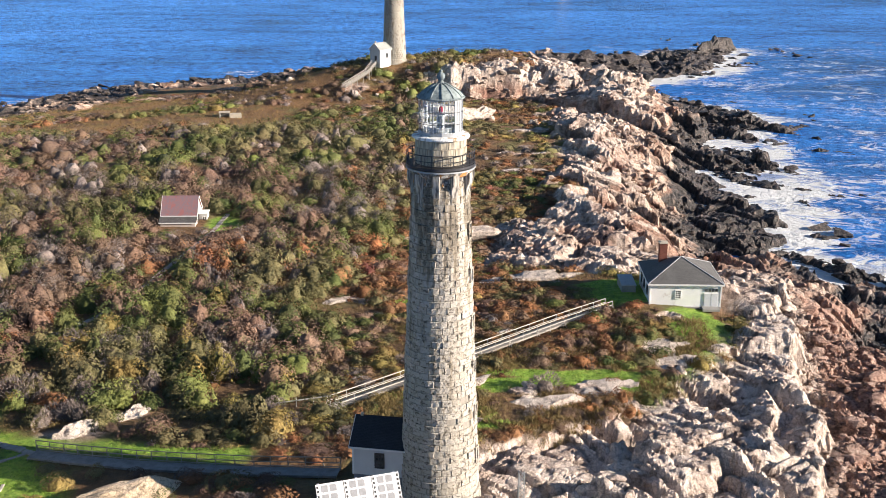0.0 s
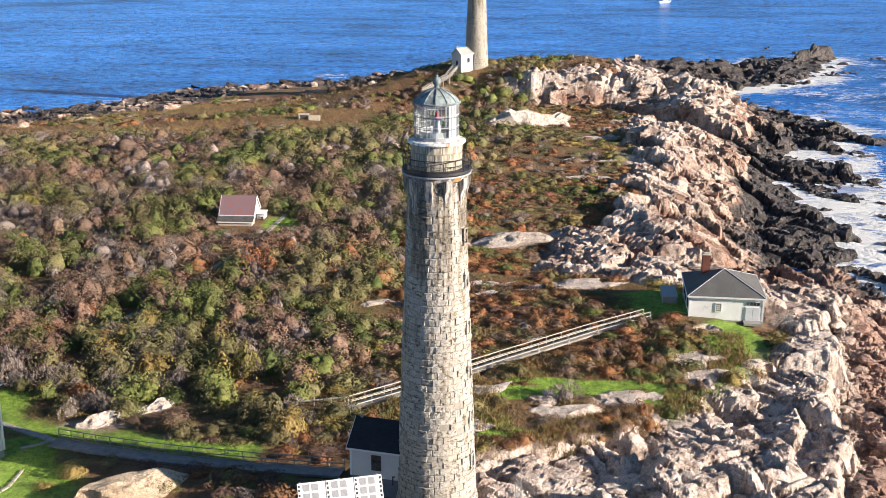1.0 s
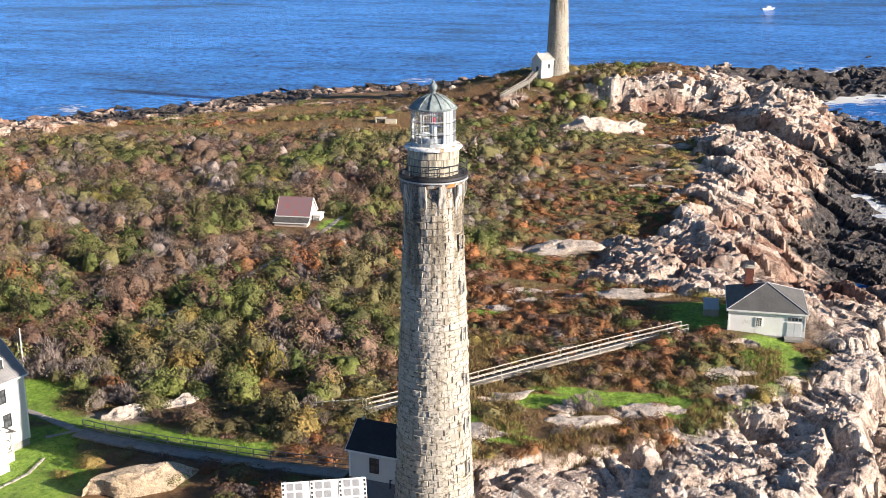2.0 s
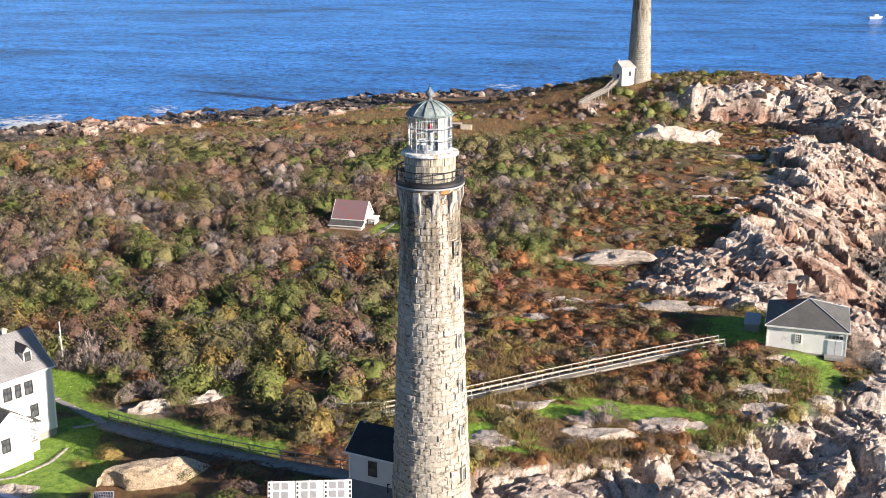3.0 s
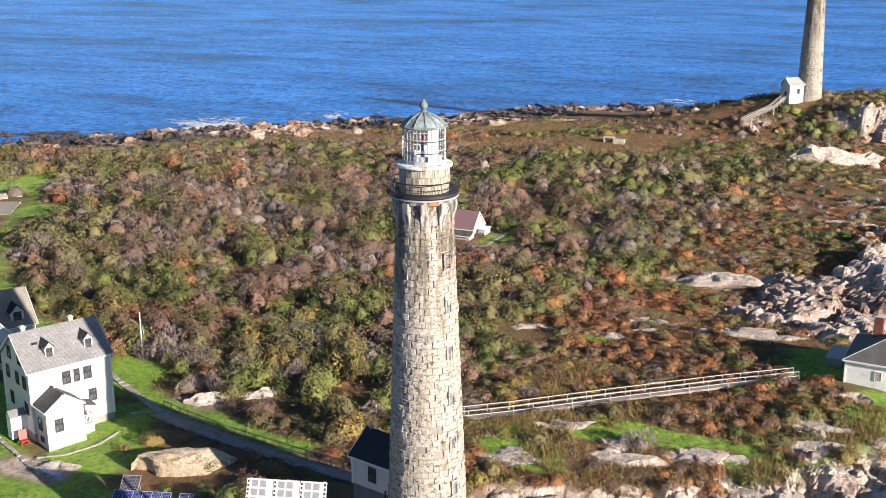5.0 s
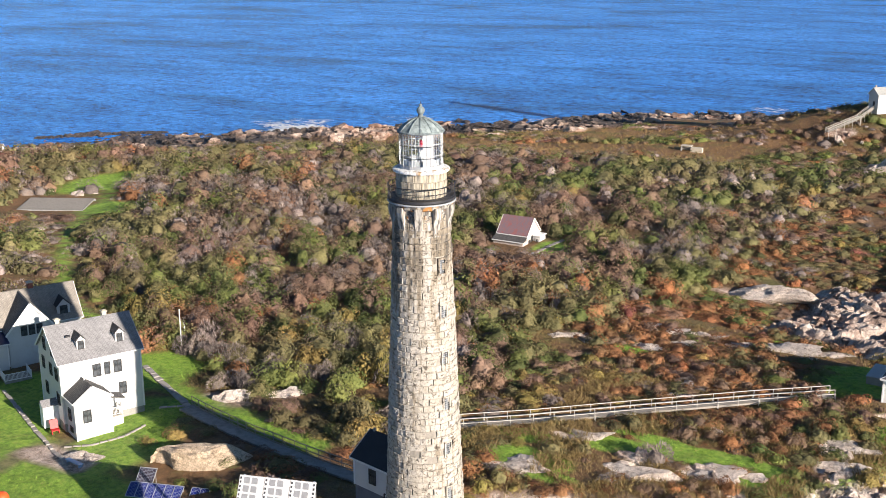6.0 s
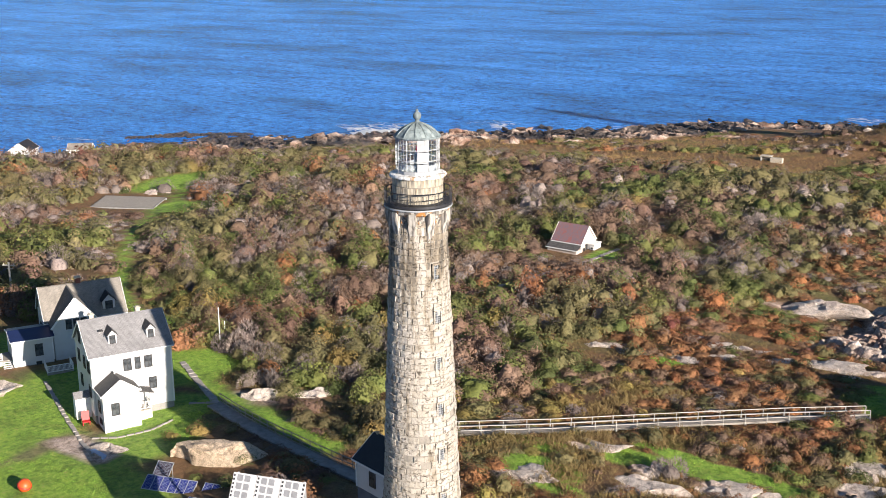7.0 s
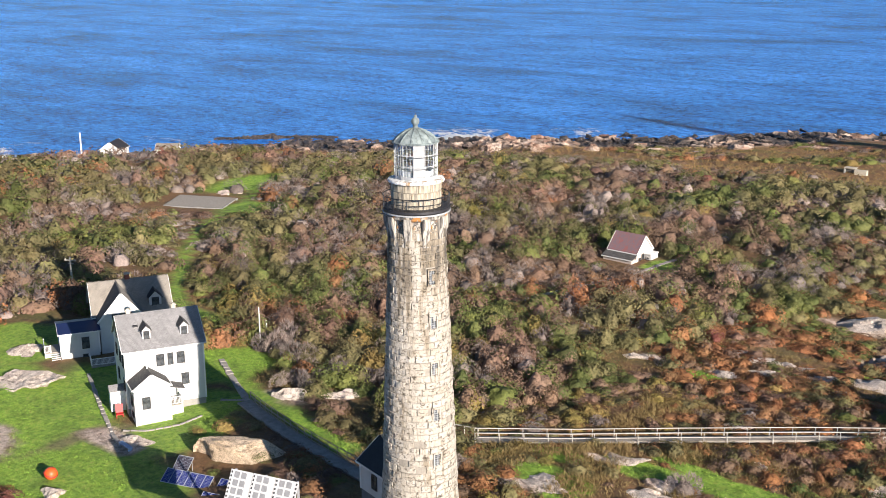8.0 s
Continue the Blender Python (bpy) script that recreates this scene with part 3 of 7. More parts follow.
DRUM = make_streaked("drum_granite", (0.47, 0.42, 0.32), (0.22, 0.20, 0.165), (0.42, 0.24, 0.09), 0.46)
IRON = simple("painted_iron", (0.045, 0.045, 0.05), 0.55, 0.3, 3.0, metallic=0.4)
WHITE_IRON = simple("white_iron", (0.36, 0.375, 0.385), 0.5, 0.25, 1.5)
LEDGE = make_streaked("flaking_white_deck", (0.82, 0.82, 0.80), (0.32, 0.31, 0.29), (0.4, 0.27, 0.15), 0.36)
VERDIGRIS = make_streaked("weathered_dome_metal", (0.235, 0.285, 0.285), (0.14, 0.17, 0.175), (0.30, 0.35, 0.345), 0.42)
GLASS = make_glass("lantern_glass")
PANE = make_dark_pane()
RED_GLASS = simple("red_lens", (0.28, 0.03, 0.04), 0.2, 0.1)
WHITE = make_clapboard("white_clapboard", (0.64, 0.645, 0.645), (0.55, 0.545, 0.53))
WORN_WHITE = make_clapboard("worn_white_boards", (0.93, 0.93, 0.915), (0.66, 0.62, 0.58))
TRIM = simple("white_trim", (0.80, 0.80, 0.78), 0.5, 0.05, 1.0)
BLACK_TRIM = simple("black_sash", (0.035, 0.035, 0.037), 0.5, 0.2, 2.0)
SLATE = make_shingle("grey_shingle", (0.245, 0.245, 0.255), (0.31, 0.31, 0.315))
TAN_SHINGLE = make_shingle("tan_shingle", (0.27, 0.25, 0.22), (0.34, 0.31, 0.27))
DARK_SHINGLE = make_shingle("charcoal_shingle", (0.085, 0.083, 0.082), (0.13, 0.125, 0.12))
BLACK_ROOF = make_shingle("black_shingle", (0.022, 0.022, 0.028), (0.032, 0.032, 0.038), 0.7)
NAVY_ROOF = simple("navy_metal_roof", (0.016, 0.026, 0.085), 0.4, 0.2, 0.8)
RED_ROOF = make_streaked("faded_red_roof", (0.25, 0.13, 0.135), (0.20, 0.14, 0.16), (0.28, 0.115, 0.115), 0.44)
SHED_BOARDS = make_clapboard("faded_shed_boards", (0.58, 0.50, 0.45), (0.44, 0.36, 0.31))
BRICK = make_shingle("red_brick", (0.25, 0.085, 0.06), (0.32, 0.12, 0.085), 0.9, 0.075)
CONCRETE = simple("grey_concrete", (0.30, 0.29, 0.27), 0.9, 0.25, 1.0, bump=0.3)
PALE_CONCRETE = simple("pale_concrete", (0.50, 0.45, 0.36), 0.9, 0.25, 0.8, bump=0.3)
BLUE_GREY = simple("grey_painted_foundation", (0.15, 0.16, 0.19), 0.8, 0.2, 1.0)
TIMBER = simple("silvered_timber", (0.32, 0.29, 0.25), 0.85, 0.3, 1.2, bump=0.4, stretch=(1, 8, 8))
DARK_TIMBER = simple("damp_timber", (0.27, 0.265, 0.255), 0.85, 0.35, 1.2, bump=0.4)
RAIL_PAINT = simple("weathered_rail", (0.48, 0.45, 0.40), 0.7, 0.2, 1.5)
BLUE_CELLS = make_cells("blue_solar_cells", (0.012, 0.022, 0.16), (0.018, 0.03, 0.20))
DARK_CELLS = make_cells("dark_solar_cells", (0.035, 0.03, 0.045), (0.05, 0.04, 0.055))
ALUMINIUM = simple("aluminium_frame", (0.72, 0.73, 0.75), 0.35, 0.08, 2.0, metallic=0.6)
PANEL_WHITE = simple("white_panel_frame", (0.60, 0.60, 0.60), 0.5, 0.05, 1.0)
PANEL_GREY = simple("grey_panel_insert", (0.27, 0.275, 0.285), 0.6, 0.2, 3.0)
ORANGE = simple("orange_plastic", (0.75, 0.10, 0.02), 0.45, 0.15, 1.5)
RED_PAINT = simple("red_paint", (0.5, 0.03, 0.03), 0.5, 0.15, 1.5)
PALE_BLUE = simple("pale_blue_paint", (0.30, 0.42, 0.62), 0.5, 0.15, 1.5)
STONE_SLAB = simple("path_stone", (0.36, 0.33, 0.30), 0.9, 0.3, 1.0, bump=0.4)
BARK = simple("grey_wood", (0.26, 0.24, 0.22), 0.9, 0.25, 2.0, stretch=(6, 6, 1))
OLIVE = make_foliage("olive_leaves", (0.132, 0.130, 0.055), (0.200, 0.172, 0.077))
GREEN = make_foliage("green_leaves", (0.068, 0.100, 0.032), (0.180, 0.205, 0.048))
YELLOW = make_foliage("yellowing_leaves", (0.260, 0.230, 0.058), (0.300, 0.195, 0.066))
RUST = make_foliage("rust_leaves", (0.335, 0.122, 0.050), (0.265, 0.138, 0.070))
BROWN = make_foliage("brown_leaves", (0.175, 0.112, 0.094), (0.240, 0.142, 0.098))
CRIMSON = make_foliage("crimson_leaves", (0.250, 0.055, 0.050), (0.225, 0.095, 0.085))
TWIG = make_foliage("bare_twigs", (0.225, 0.185, 0.175), (0.290, 0.238, 0.222), 0.4, 0.12)
STRAW = make_foliage("dry_grass", (0.300, 0.205, 0.080), (0.360, 0.280, 0.120), 0.3, 0.2)
ORANGE_GRASS = make_foliage("autumn_meadow_grass", (0.380, 0.215, 0.085), (0.390, 0.290, 0.115), 0.3, 0.1)
BLADES = make_foliage("lawn_blades", (0.170, 0.330, 0.040), (0.250, 0.380, 0.060), 0.35, 0.0)

# ---------------------------------------------------------------- land and water
def steps(*stretches):
    out = [stretches[0][0]]
    for a, b, s in stretches:
        n = max(1, round((b - a) / s))
        out += [a + (b - a) * (k + 1) / n for k in range(n)]
    return np.array(out)


def grid(xs, ys):
    X, Y = np.meshgrid(xs, ys)
    nx, ny = len(xs), len(ys)
    k = (np.arange(ny - 1)[:, None] * nx + np.arange(nx - 1)[None, :]).ravel()
    return X.ravel(), Y.ravel(), np.stack([k, k + 1, k + nx + 1, k + nx], 1)


def sheet(xs, ys, skirt=0.0):
    """One rectangle of ground: places and faces, with a skirt that closes the joint to its neighbours."""
    if skirt:
        xs, ys = np.concatenate([xs[:1], xs, xs[-1:]]), np.concatenate([ys[:1], ys, ys[-1:]])
    x, y, f = grid(xs, ys)
    drop = np.zeros((len(ys), len(xs)))
    if skirt:
        drop[[0, -1], :] = drop[:, [0, -1]] = skirt
    return x, y, f, drop.ravel()


FINE_GROUND = [(-2, 75, -8, 74, 0.25), (5, 112, 74, 205, 0.5), (-40, 130, 205, 300, 0.85)]
sheets = []
x, y, f, drop = sheet(steps((-360, -95, 2.6), (-95, -40, 1.3), (-40, -2, 1.3), (-2, 5, 1.0), (5, 75, 2.0), (75, 112, 2.0), (112, 130, 2.0), (130, 190, 2.4)),
                      steps((-130, -25, 2.4), (-25, -8, 1.2), (-8, 74, 1.3), (74, 205, 1.9), (205, 300, 1.9), (300, 460, 2.0)))
mx, my = x[f].mean(1), y[f].mean(1)
keep = np.ones(len(f), bool)
for x0, x1, y0, y1, cell in FINE_GROUND:
    keep &= ~((mx > x0) & (mx < x1) & (my > y0) & (my < y1))
sheets.append((x, y, f[keep], drop))
for x0, x1, y0, y1, cell in FINE_GROUND:
    sheets.append(sheet(steps((x0, x1, cell)), steps((y0, y1, cell)), 3.0))
g_v, g_f, g_rock, g_grass, g_bare, base = [], [], [], [], [], 0
for x, y, f, drop in sheets:
    h, rock, grass, wet, d = land(x, y)
    across = len(np.unique(x)) + (2 if drop.any() else 0)
    H, X, Y = (v.reshape(-1, across) for v in (h, x, y))
    steep = np.hypot(np.gradient(H, axis=1) / np.maximum(np.gradient(X, axis=1), 0.1), np.gradient(H, axis=0) / np.maximum(np.gradient(Y, axis=0), 0.1)).ravel()
    rock = np.maximum(rock, smooth01(0.65, 1.0, steep) * (np.hypot(x + 20, y) > 24))
    g_v.append(np.stack([x, y, h - drop], 1))
    g_f.append(f + base)
    base += len(x)
    g_rock.append(rock)
    g_grass.append(grass)
    g_bare.append((1 - smooth01(0.4, 1.5, line_distance(x, y, WORN_TRACK) + 0.8 * vnoise(x * 0.5, y * 0.5, 19))) * 0.8)
ground_me = array_mesh("ground", np.concatenate(g_v), np.concatenate(g_f), GROUND)
attribute(ground_me, "rock", np.concatenate(g_rock))
attribute(ground_me, "grass", np.concatenate(g_grass))
attribute(ground_me, "bare", np.concatenate(g_bare))
ground = tagged(new("ground", ground_me), "rocky island of granite, heath and grass in autumn", "ground", kind="structure")

far = [-4500, -3000, -2000, -1400, -1000]
sx = np.concatenate([far, steps((-700, -400, 12), (-400, 60, 5), (60, 260, 2.2), (260, 800, 14)), [1100, 1500, 2200, 3200, 4500]])
sy = np.concatenate([far, steps((-700, -60, 12), (-60, 460, 3.0), (460, 900, 14)), [1100, 1500, 2200, 3200, 4500]])
wx, wy, wf = grid(sx, sy)
wd = coast_distance(wx, wy)
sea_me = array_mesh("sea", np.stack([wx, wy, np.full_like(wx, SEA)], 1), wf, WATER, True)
east_side = smooth01(20, 90, wx) * smooth01(470, 380, wy - 0.2 * wx) 
streaks = 0.62 * smooth01(0.38, 0.6, vnoise(wx * 0.035, wy * 0.05, 66)) * smooth01(-60, -10, wd) * smooth01(40, -40, wx)
surf = streaks + east_side * (0.50 * smooth01(-210, -8, wd + 30 * fbm(wx * 0.03, wy * 0.03, 61, 3))  - 0.06 * smooth01(-45, -2, wd)) + 0.5 * smooth01(-12, 0, wd + 9 * fbm(wx * 0.05, wy * 0.05, 62, 3))
attribute(sea_me, "surf", np.clip(surf, 0, 1))
sea = tagged(new("water", sea_me), "blue sea ruffled by wind, white surf along the rocks", "water", kind="structure")

# ---------------------------------------------------------------- building blocks
def thing(name, label, category, place, group=""):
    ob = new(name)
    ob.empty_display_size = 0.3
    ob.matrix_world = place
    return tagged(ob, label, category, group)


def part(name, bm, mat, parent, label="", smooth=False):
    me = bpy.data.meshes.new(name)
    bm.normal_update()
    bm.to_mesh(me)
    bm.free()
    me.materials.append(mat)
    if smooth:
        me.shade_smooth()
    ob = new(name, me)
    ob.parent = parent
    return tagged(ob, label) if label else ob


def shared(name, me, parent, m):
    ob = new(name, me)
    ob.parent = parent
    ob.matrix_basis = m
    return ob


def box(bm, x, y, z, sx, sy, sz, rz=0, rx=0, ry=0, bevel=0.0, taper=1.0):
    """A box whose middle is at x, y, z."""
    vs = bmesh.ops.create_cube(bm, size=1, matrix=pose(x, y, z, rx, ry, rz) @ Matrix.Diagonal((sx, sy, sz, 1)))["verts"]
    if bevel:
        es = list({e for v in vs for e in v.link_edges})
        bmesh.ops.bevel(bm, geom=es, offset=bevel, segments=1, affect="EDGES")
    return bm


def boxes(*rows, bevel=0.0):
    bm = bmesh.new()
    for r in rows:
        box(bm, *r, bevel=bevel)
    return bm


def beam(bm, a, b, w, h):
    """A bar from a to b, w wide and h high."""
    a, b = Vector(a), Vector(b)
    d = b - a
    q = d.to_track_quat("Y", "Z").to_matrix().to_4x4()
    bmesh.ops.create_cube(bm, size=1, matrix=Matrix.Translation((a + b) / 2) @ q @ Matrix.Diagonal((w, d.length, h, 1)))
    return bm


def lathe(bm, profile, n=32, a0=0.0, a1=360.0):
    """Turns (radius, z) points about the z axis."""
    closed = a1 - a0 >= 359.9
    cols = n if closed else n + 1
    rings = []
    for k in range(cols):
        a = radians(a0 + (a1 - a0) * k / n)
        rings.append([bm.verts.new((r * math.cos(a), r * math.sin(a), z)) for r, z in profile])
    for k in range(n):
        p, q = rings[k], rings[(k + 1) % cols]
        for i in range(len(profile) - 1):
            try:
                bm.faces.new((p[i], q[i], q[i + 1], p[i + 1]))
            except ValueError:
                pass
    bmesh.ops.remove_doubles(bm, verts=bm.verts, dist=1e-4)
    bmesh.ops.recalc_face_normals(bm, faces=bm.faces)
    return bm


def prism(bm, outline, y0, y1):
    """An outline of (x, z) points, drawn out from y0 to y1."""
    a = [bm.verts.new((x, y0, z)) for x, z in outline]
    b = [bm.verts.new((x, y1, z)) for x, z in outline]
    n = len(outline)
    bm.faces.new(a[::-1])
    bm.faces.new(b)
    for i in range(n):
        bm.faces.new((a[i], a[(i + 1) % n], b[(i + 1) % n], b[i]))
    bmesh.ops.recalc_face_normals(bm, faces=bm.faces)
    return bm


def slab(bm, corners, thick):
    """A sheet of the four corners with a thickness below it, its UV in metres along its first two edges."""
    uv = bm.loops.layers.uv.verify()
    p = [Vector(c) for c in corners]
    n = (p[1] - p[0]).cross(p[-1] - p[0]).normalized()
    ex = (p[1] - p[0]).normalized()
    ey = n.cross(ex)
    top = [bm.verts.new(c) for c in p]
    bot = [bm.verts.new(c - n * thick) for c in p]
    k = len(p)
    fs = [bm.faces.new(top), bm.faces.new(bot[::-1])]
    for i in range(k):
        fs.append(bm.faces.new((top[i], bot[i], bot[(i + 1) % k], top[(i + 1) % k])))
    for f in fs:
        for l in f.loops:
            d = l.vert.co - p[0]
            l[uv].uv = (d.dot(ex), d.dot(ey))
    return bm


def window(parent, x, y, z, w, h, rz=0, cols=2, rows=2, sash=None, name="window"):
    """A sash window on a wall; at rz = 0 it looks towards -y. Its middle is at x, y, z."""
    sash = sash or BLACK_TRIM
    m = pose(x, y, z, 0, 0, rz)
    bm, t = bmesh.new(), 0.09
    for sx, sz, px, pz in ((w + 2 * t, t, 0, h / 2 + t / 2), (w + 2 * t, t, 0, -h / 2 - t / 2), (t, h, w / 2 + t / 2, 0), (t, h, -w / 2 - t / 2, 0)):
        box(bm, px, -0.03, pz, sx, 0.10, sz)
    frame_ob = part(name, bm, sash, parent)
    frame_ob.matrix_basis = m
    part("pane", boxes((0, -0.005, 0, w, 0.02, h)), PANE, frame_ob)
    bm = bmesh.new()
    for k in range(1, cols):
        box(bm, -w / 2 + w * k / cols, -0.03, 0, 0.05, 0.04, h)
    for k in range(1, rows):
        box(bm, 0, -0.034, -h / 2 + h * k / rows, w, 0.04, 0.055)
    if cols > 1 or rows > 1:
        part("glazing_bar", bm, TRIM if sash is TRIM else sash, frame_ob)
    return frame_ob


def gable_body(W, D, he, hr, base=0.0):
    """A house block with its ridge along x, standing about the origin."""
    bm = bmesh.new()
    a = [(-D / 2, base), (D / 2, base), (D / 2, he), (0, hr), (-D / 2, he)]
    l = [bm.verts.new((-W / 2, y, z)) for y, z in a]
    r = [bm.verts.new((W / 2, y, z)) for y, z in a]
    bm.faces.new(l[::-1])
    bm.faces.new(r)
    for i in range(5):
        bm.faces.new((l[i], l[(i + 1) % 5], r[(i + 1) % 5], r[i]))
    bmesh.ops.recalc_face_normals(bm, faces=bm.faces)
    return bm


def gable_roof(parent, W, D, he, hr, mat, over=0.3, thick=0.14, label=""):
    up = (hr - he) / (D / 2)
    y, z = D / 2 + over, he - up * over
    o = thick
    for s in (-1, 1):
        c = [(-W / 2 - over, s * y, z + o), (W / 2 + over, s * y, z + o), (W / 2 + over, 0, hr + o), (-W / 2 - over, 0, hr + o)]
        part("roof", slab(bmesh.new(), c if s < 0 else [c[1], c[0], c[3], c[2]], thick), mat, parent, label)
    for s in (-1, 1):
        for x in (-W / 2 - over, W / 2 + over):
            bm = bmesh.new()
            beam(bm, (x, s * y, z + o * 0.2), (x, s * 0.02, hr + o * 0.2), 0.05, 0.22)
            part("bargeboard", bm, TRIM, parent)
    for s in (-1, 1):
        part("gutter", boxes((0, s * (y + 0.04), z + 0.05, W + 2 * over, 0.10, 0.14)), TRIM, parent)


def corner_boards(parent, W, D, z0, z1):
    for sx in (-1, 1):
        for sy in (-1, 1):
            part("corner_board", boxes((sx * W / 2, sy * D / 2, (z0 + z1) / 2, 0.16, 0.16, z1 - z0)), TRIM, parent)


def chimney(parent, x, y, z0, z1, w=0.6, mat=None, cap=True):
    uvbox = bmesh.new()
    for k in range(4):
        a, b = radians(90 * k), radians(90 * k + 90)
        r = w / 2 * math.sqrt(2)
        p = [(x + r * math.cos(a + 0.785), y + r * math.sin(a + 0.785)), (x + r * math.cos(b + 0.785), y + r * math.sin(b + 0.785))]
        slab(uvbox, [(*p[0], z0), (*p[1], z0), (*p[1], z1), (*p[0], z1)], 0.05)
    c = part("chimney", uvbox, mat or BRICK, parent, "red brick chimney" if not mat else "")
    if cap:
        part("chimney_cap", boxes((x, y, z1 + 0.06, w + 0.16, w + 0.16, 0.12), (x, y, z1 + 0.17, w * 0.6, w * 0.6, 0.12)), PALE_CONCRETE, c)
    return c


def porch_rail(parent, points, z, h=0.95, step=0.16):
    """A white balustrade along the points, at floor height z."""
    bm, stick = bmesh.new(), mesh_from("baluster", *cube_data(0.04, 0.04, h - 0.1), TRIM)
    for (ax, ay), (bx, by) in zip(points, points[1:]):
        beam(bm, (ax, ay, z + h), (bx, by, z + h), 0.09, 0.07)
        beam(bm, (ax, ay, z + 0.12), (bx, by, z + 0.12), 0.06, 0.06)
        n = max(2, round(math.hypot(bx - ax, by - ay) / step))
        for k in range(1, n):
            shared("baluster", stick, parent, pose(ax + (bx - ax) * k / n, ay + (by - ay) * k / n, z + h / 2))
    part("handrail", bm, TRIM, parent)
    for x, y in points:
        part("newel_post", boxes((x, y, z + h / 2 + 0.05, 0.12, 0.12, h + 0.1)), TRIM, parent)


# ---------------------------------------------------------------- the two granite towers
TOWER_H, BASE_R, TOP_R = 29.85, 3.62, 2.40      # shaft to the corbels, radii at foot and head


def shaft_radius(z):
    return BASE_R + (TOP_R - BASE_R) * z / TOWER_H


def stone_mesh(name, r, width, height, proud):
    """One split-faced stone of a course of radius r: a pillowed face with a chamfered joint."""
    vs, fs = [], []
    half = width / 2 / r
    rows = [(-height / 2, 0.0), (-height / 2 + 0.035, proud), (height / 2 - 0.035, proud), (height / 2, 0.0)]
    cols = [(-half, 0.45), (-half + 0.035 / r, 1.0), (0.0, 1.25), (half - 0.035 / r, 1.0), (half, 0.45)]
    for z, p in rows:
        for a, q in cols:
            rr = r + (p * q if q else 0.0) + (random.uniform(-0.035, 0.05) if p and q else 0.0)
            vs.append((rr * math.cos(a), rr * math.sin(a), z))
    for i in range(3):
        for j in range(4):
            k = i * 5 + j
            fs.append((k, k + 1, k + 6, k + 5))
    return vs, fs


def lighthouse(x, y, z, turn, label, singles):
    """A granite light tower, its foot at z. singles: whether the stones nearest the camera are parts of their own."""
    t = thing("lighthouse", label, "lighthouse", pose(x, y, z), "twin lighthouses")
    part("tower_core", lathe(bmesh.new(), [(0, -1.0), (BASE_R + 0.02, -1.0), (BASE_R - 0.03, 0), (TOP_R - 0.03, TOWER_H), (0, TOWER_H)], 48), MORTAR, t)
    part("plinth", lathe(bmesh.new(), [(BASE_R + 0.02, -1.4), (BASE_R + 0.22, -1.4), (BASE_R + 0.22, 0.15), (BASE_R + 0.02, 0.22)], 48), GRANITE, t, "rough granite footing")
    courses = 49
    ch = TOWER_H / courses
    rng = random.Random(5)
    vs, fs, made = [], [], 0
    wins = [(WIN_AZ, zz) for zz in WIN_Z]
    for c in range(courses):
        zc = (c + 0.5) * ch
        r = shaft_radius(zc)
        n = round(2 * math.pi * r / 0.92)
        width = 2 * math.pi * r / n
        shapes = [stone_mesh("stone", r, width * rng.uniform(0.965, 1.0), ch - 0.02, rng.uniform(0.03, 0.10)) for _ in range(3)]
        meshes = [None, None, None]
        for k in range(n):
            az = 360 * (k + 0.5 * (c % 2) + rng.uniform(-0.06, 0.06)) / n
            if any(abs(zc - wz) < 0.75 and abs((az - wa + 180) % 360 - 180) < 9 for wa, wz in wins):
                continue
            kind = rng.randrange(3)
            if rng.random() < 0.012:
                continue
            rel = (az - (-68) + 180) % 360 - 180
            m = pose(0, 0, zc, 0, 0, az) @ Matrix.Diagonal((1 + rng.uniform(-0.006, 0.008), 1, 1, 1))
            if singles and zc > 12.4 and abs(rel) < 66 and made < 300:
                if meshes[kind] is None:
                    meshes[kind] = mesh_from("stone", *shapes[kind], GRANITE)
                shared("stone", meshes[kind], t, m)
                made += 1
            else:
                b = len(vs)
                vs += [tuple(m @ Vector(v)) for v in shapes[kind][0]]
                fs += [tuple(i + b for i in f) for f in shapes[kind][1]]
    rest = new("stonework", mesh_from("stonework", vs, fs, GRANITE))
    rest.parent = t
    tagged(rest, kind="stuff")
    # windows on the sunny side
    for az, wz in wins:
        r = shaft_radius(wz)
        m = pose(0, 0, wz, 0, 0, az + 90) @ pose(0, -r - 0.02, 0)
        bm = bmesh.new()
        for sx, sz, px, pz in ((0.86, 0.16, 0, 0.70), (0.95, 0.14, 0, -0.70), (0.14, 1.26, 0.36, 0), (0.14, 1.26, -0.36, 0)):
            box(bm, px, 0.0, pz, sx, 0.26, sz, bevel=0.02)
        w = part("window", bm, GRANITE, t, "granite-framed tower window")
        w.matrix_basis = m
        part("pane", boxes((0, 0.03, 0, 0.60, 0.02, 1.26)), PANE, w)
        bm = bmesh.new()
        for k in range(1, 4):
            box(bm, -0.30 + 0.15 * k, 0.0, 0, 0.035, 0.04, 1.26)
        for k in range(1, 6):
            box(bm, 0, 0.0, -0.63 + 0.21 * k, 0.60, 0.04, 0.03)
        part("glazing_bar", bm, WHITE_IRON, w)
    # corbelled head
    zt = TOWER_H - 1.9
    part("corbel_drum", lathe(bmesh.new(), [(shaft_radius(zt - 0.3) + 0.0, zt - 0.3), (shaft_radius(zt) + 0.06, zt), (TOP_R + 0.02, TOWER_H), (TOP_R + 0.02, TOWER_H + 0.9)], 48), CORBEL, t, "streaked granite drum below the gallery", True)
    part("cornice", lathe(bmesh.new(), [(TOP_R, TOWER_H + 0.35), (2.70, TOWER_H + 0.55), (2.84, TOWER_H + 0.9), (TOP_R, TOWER_H + 0.9)], 48), CORBEL, t)
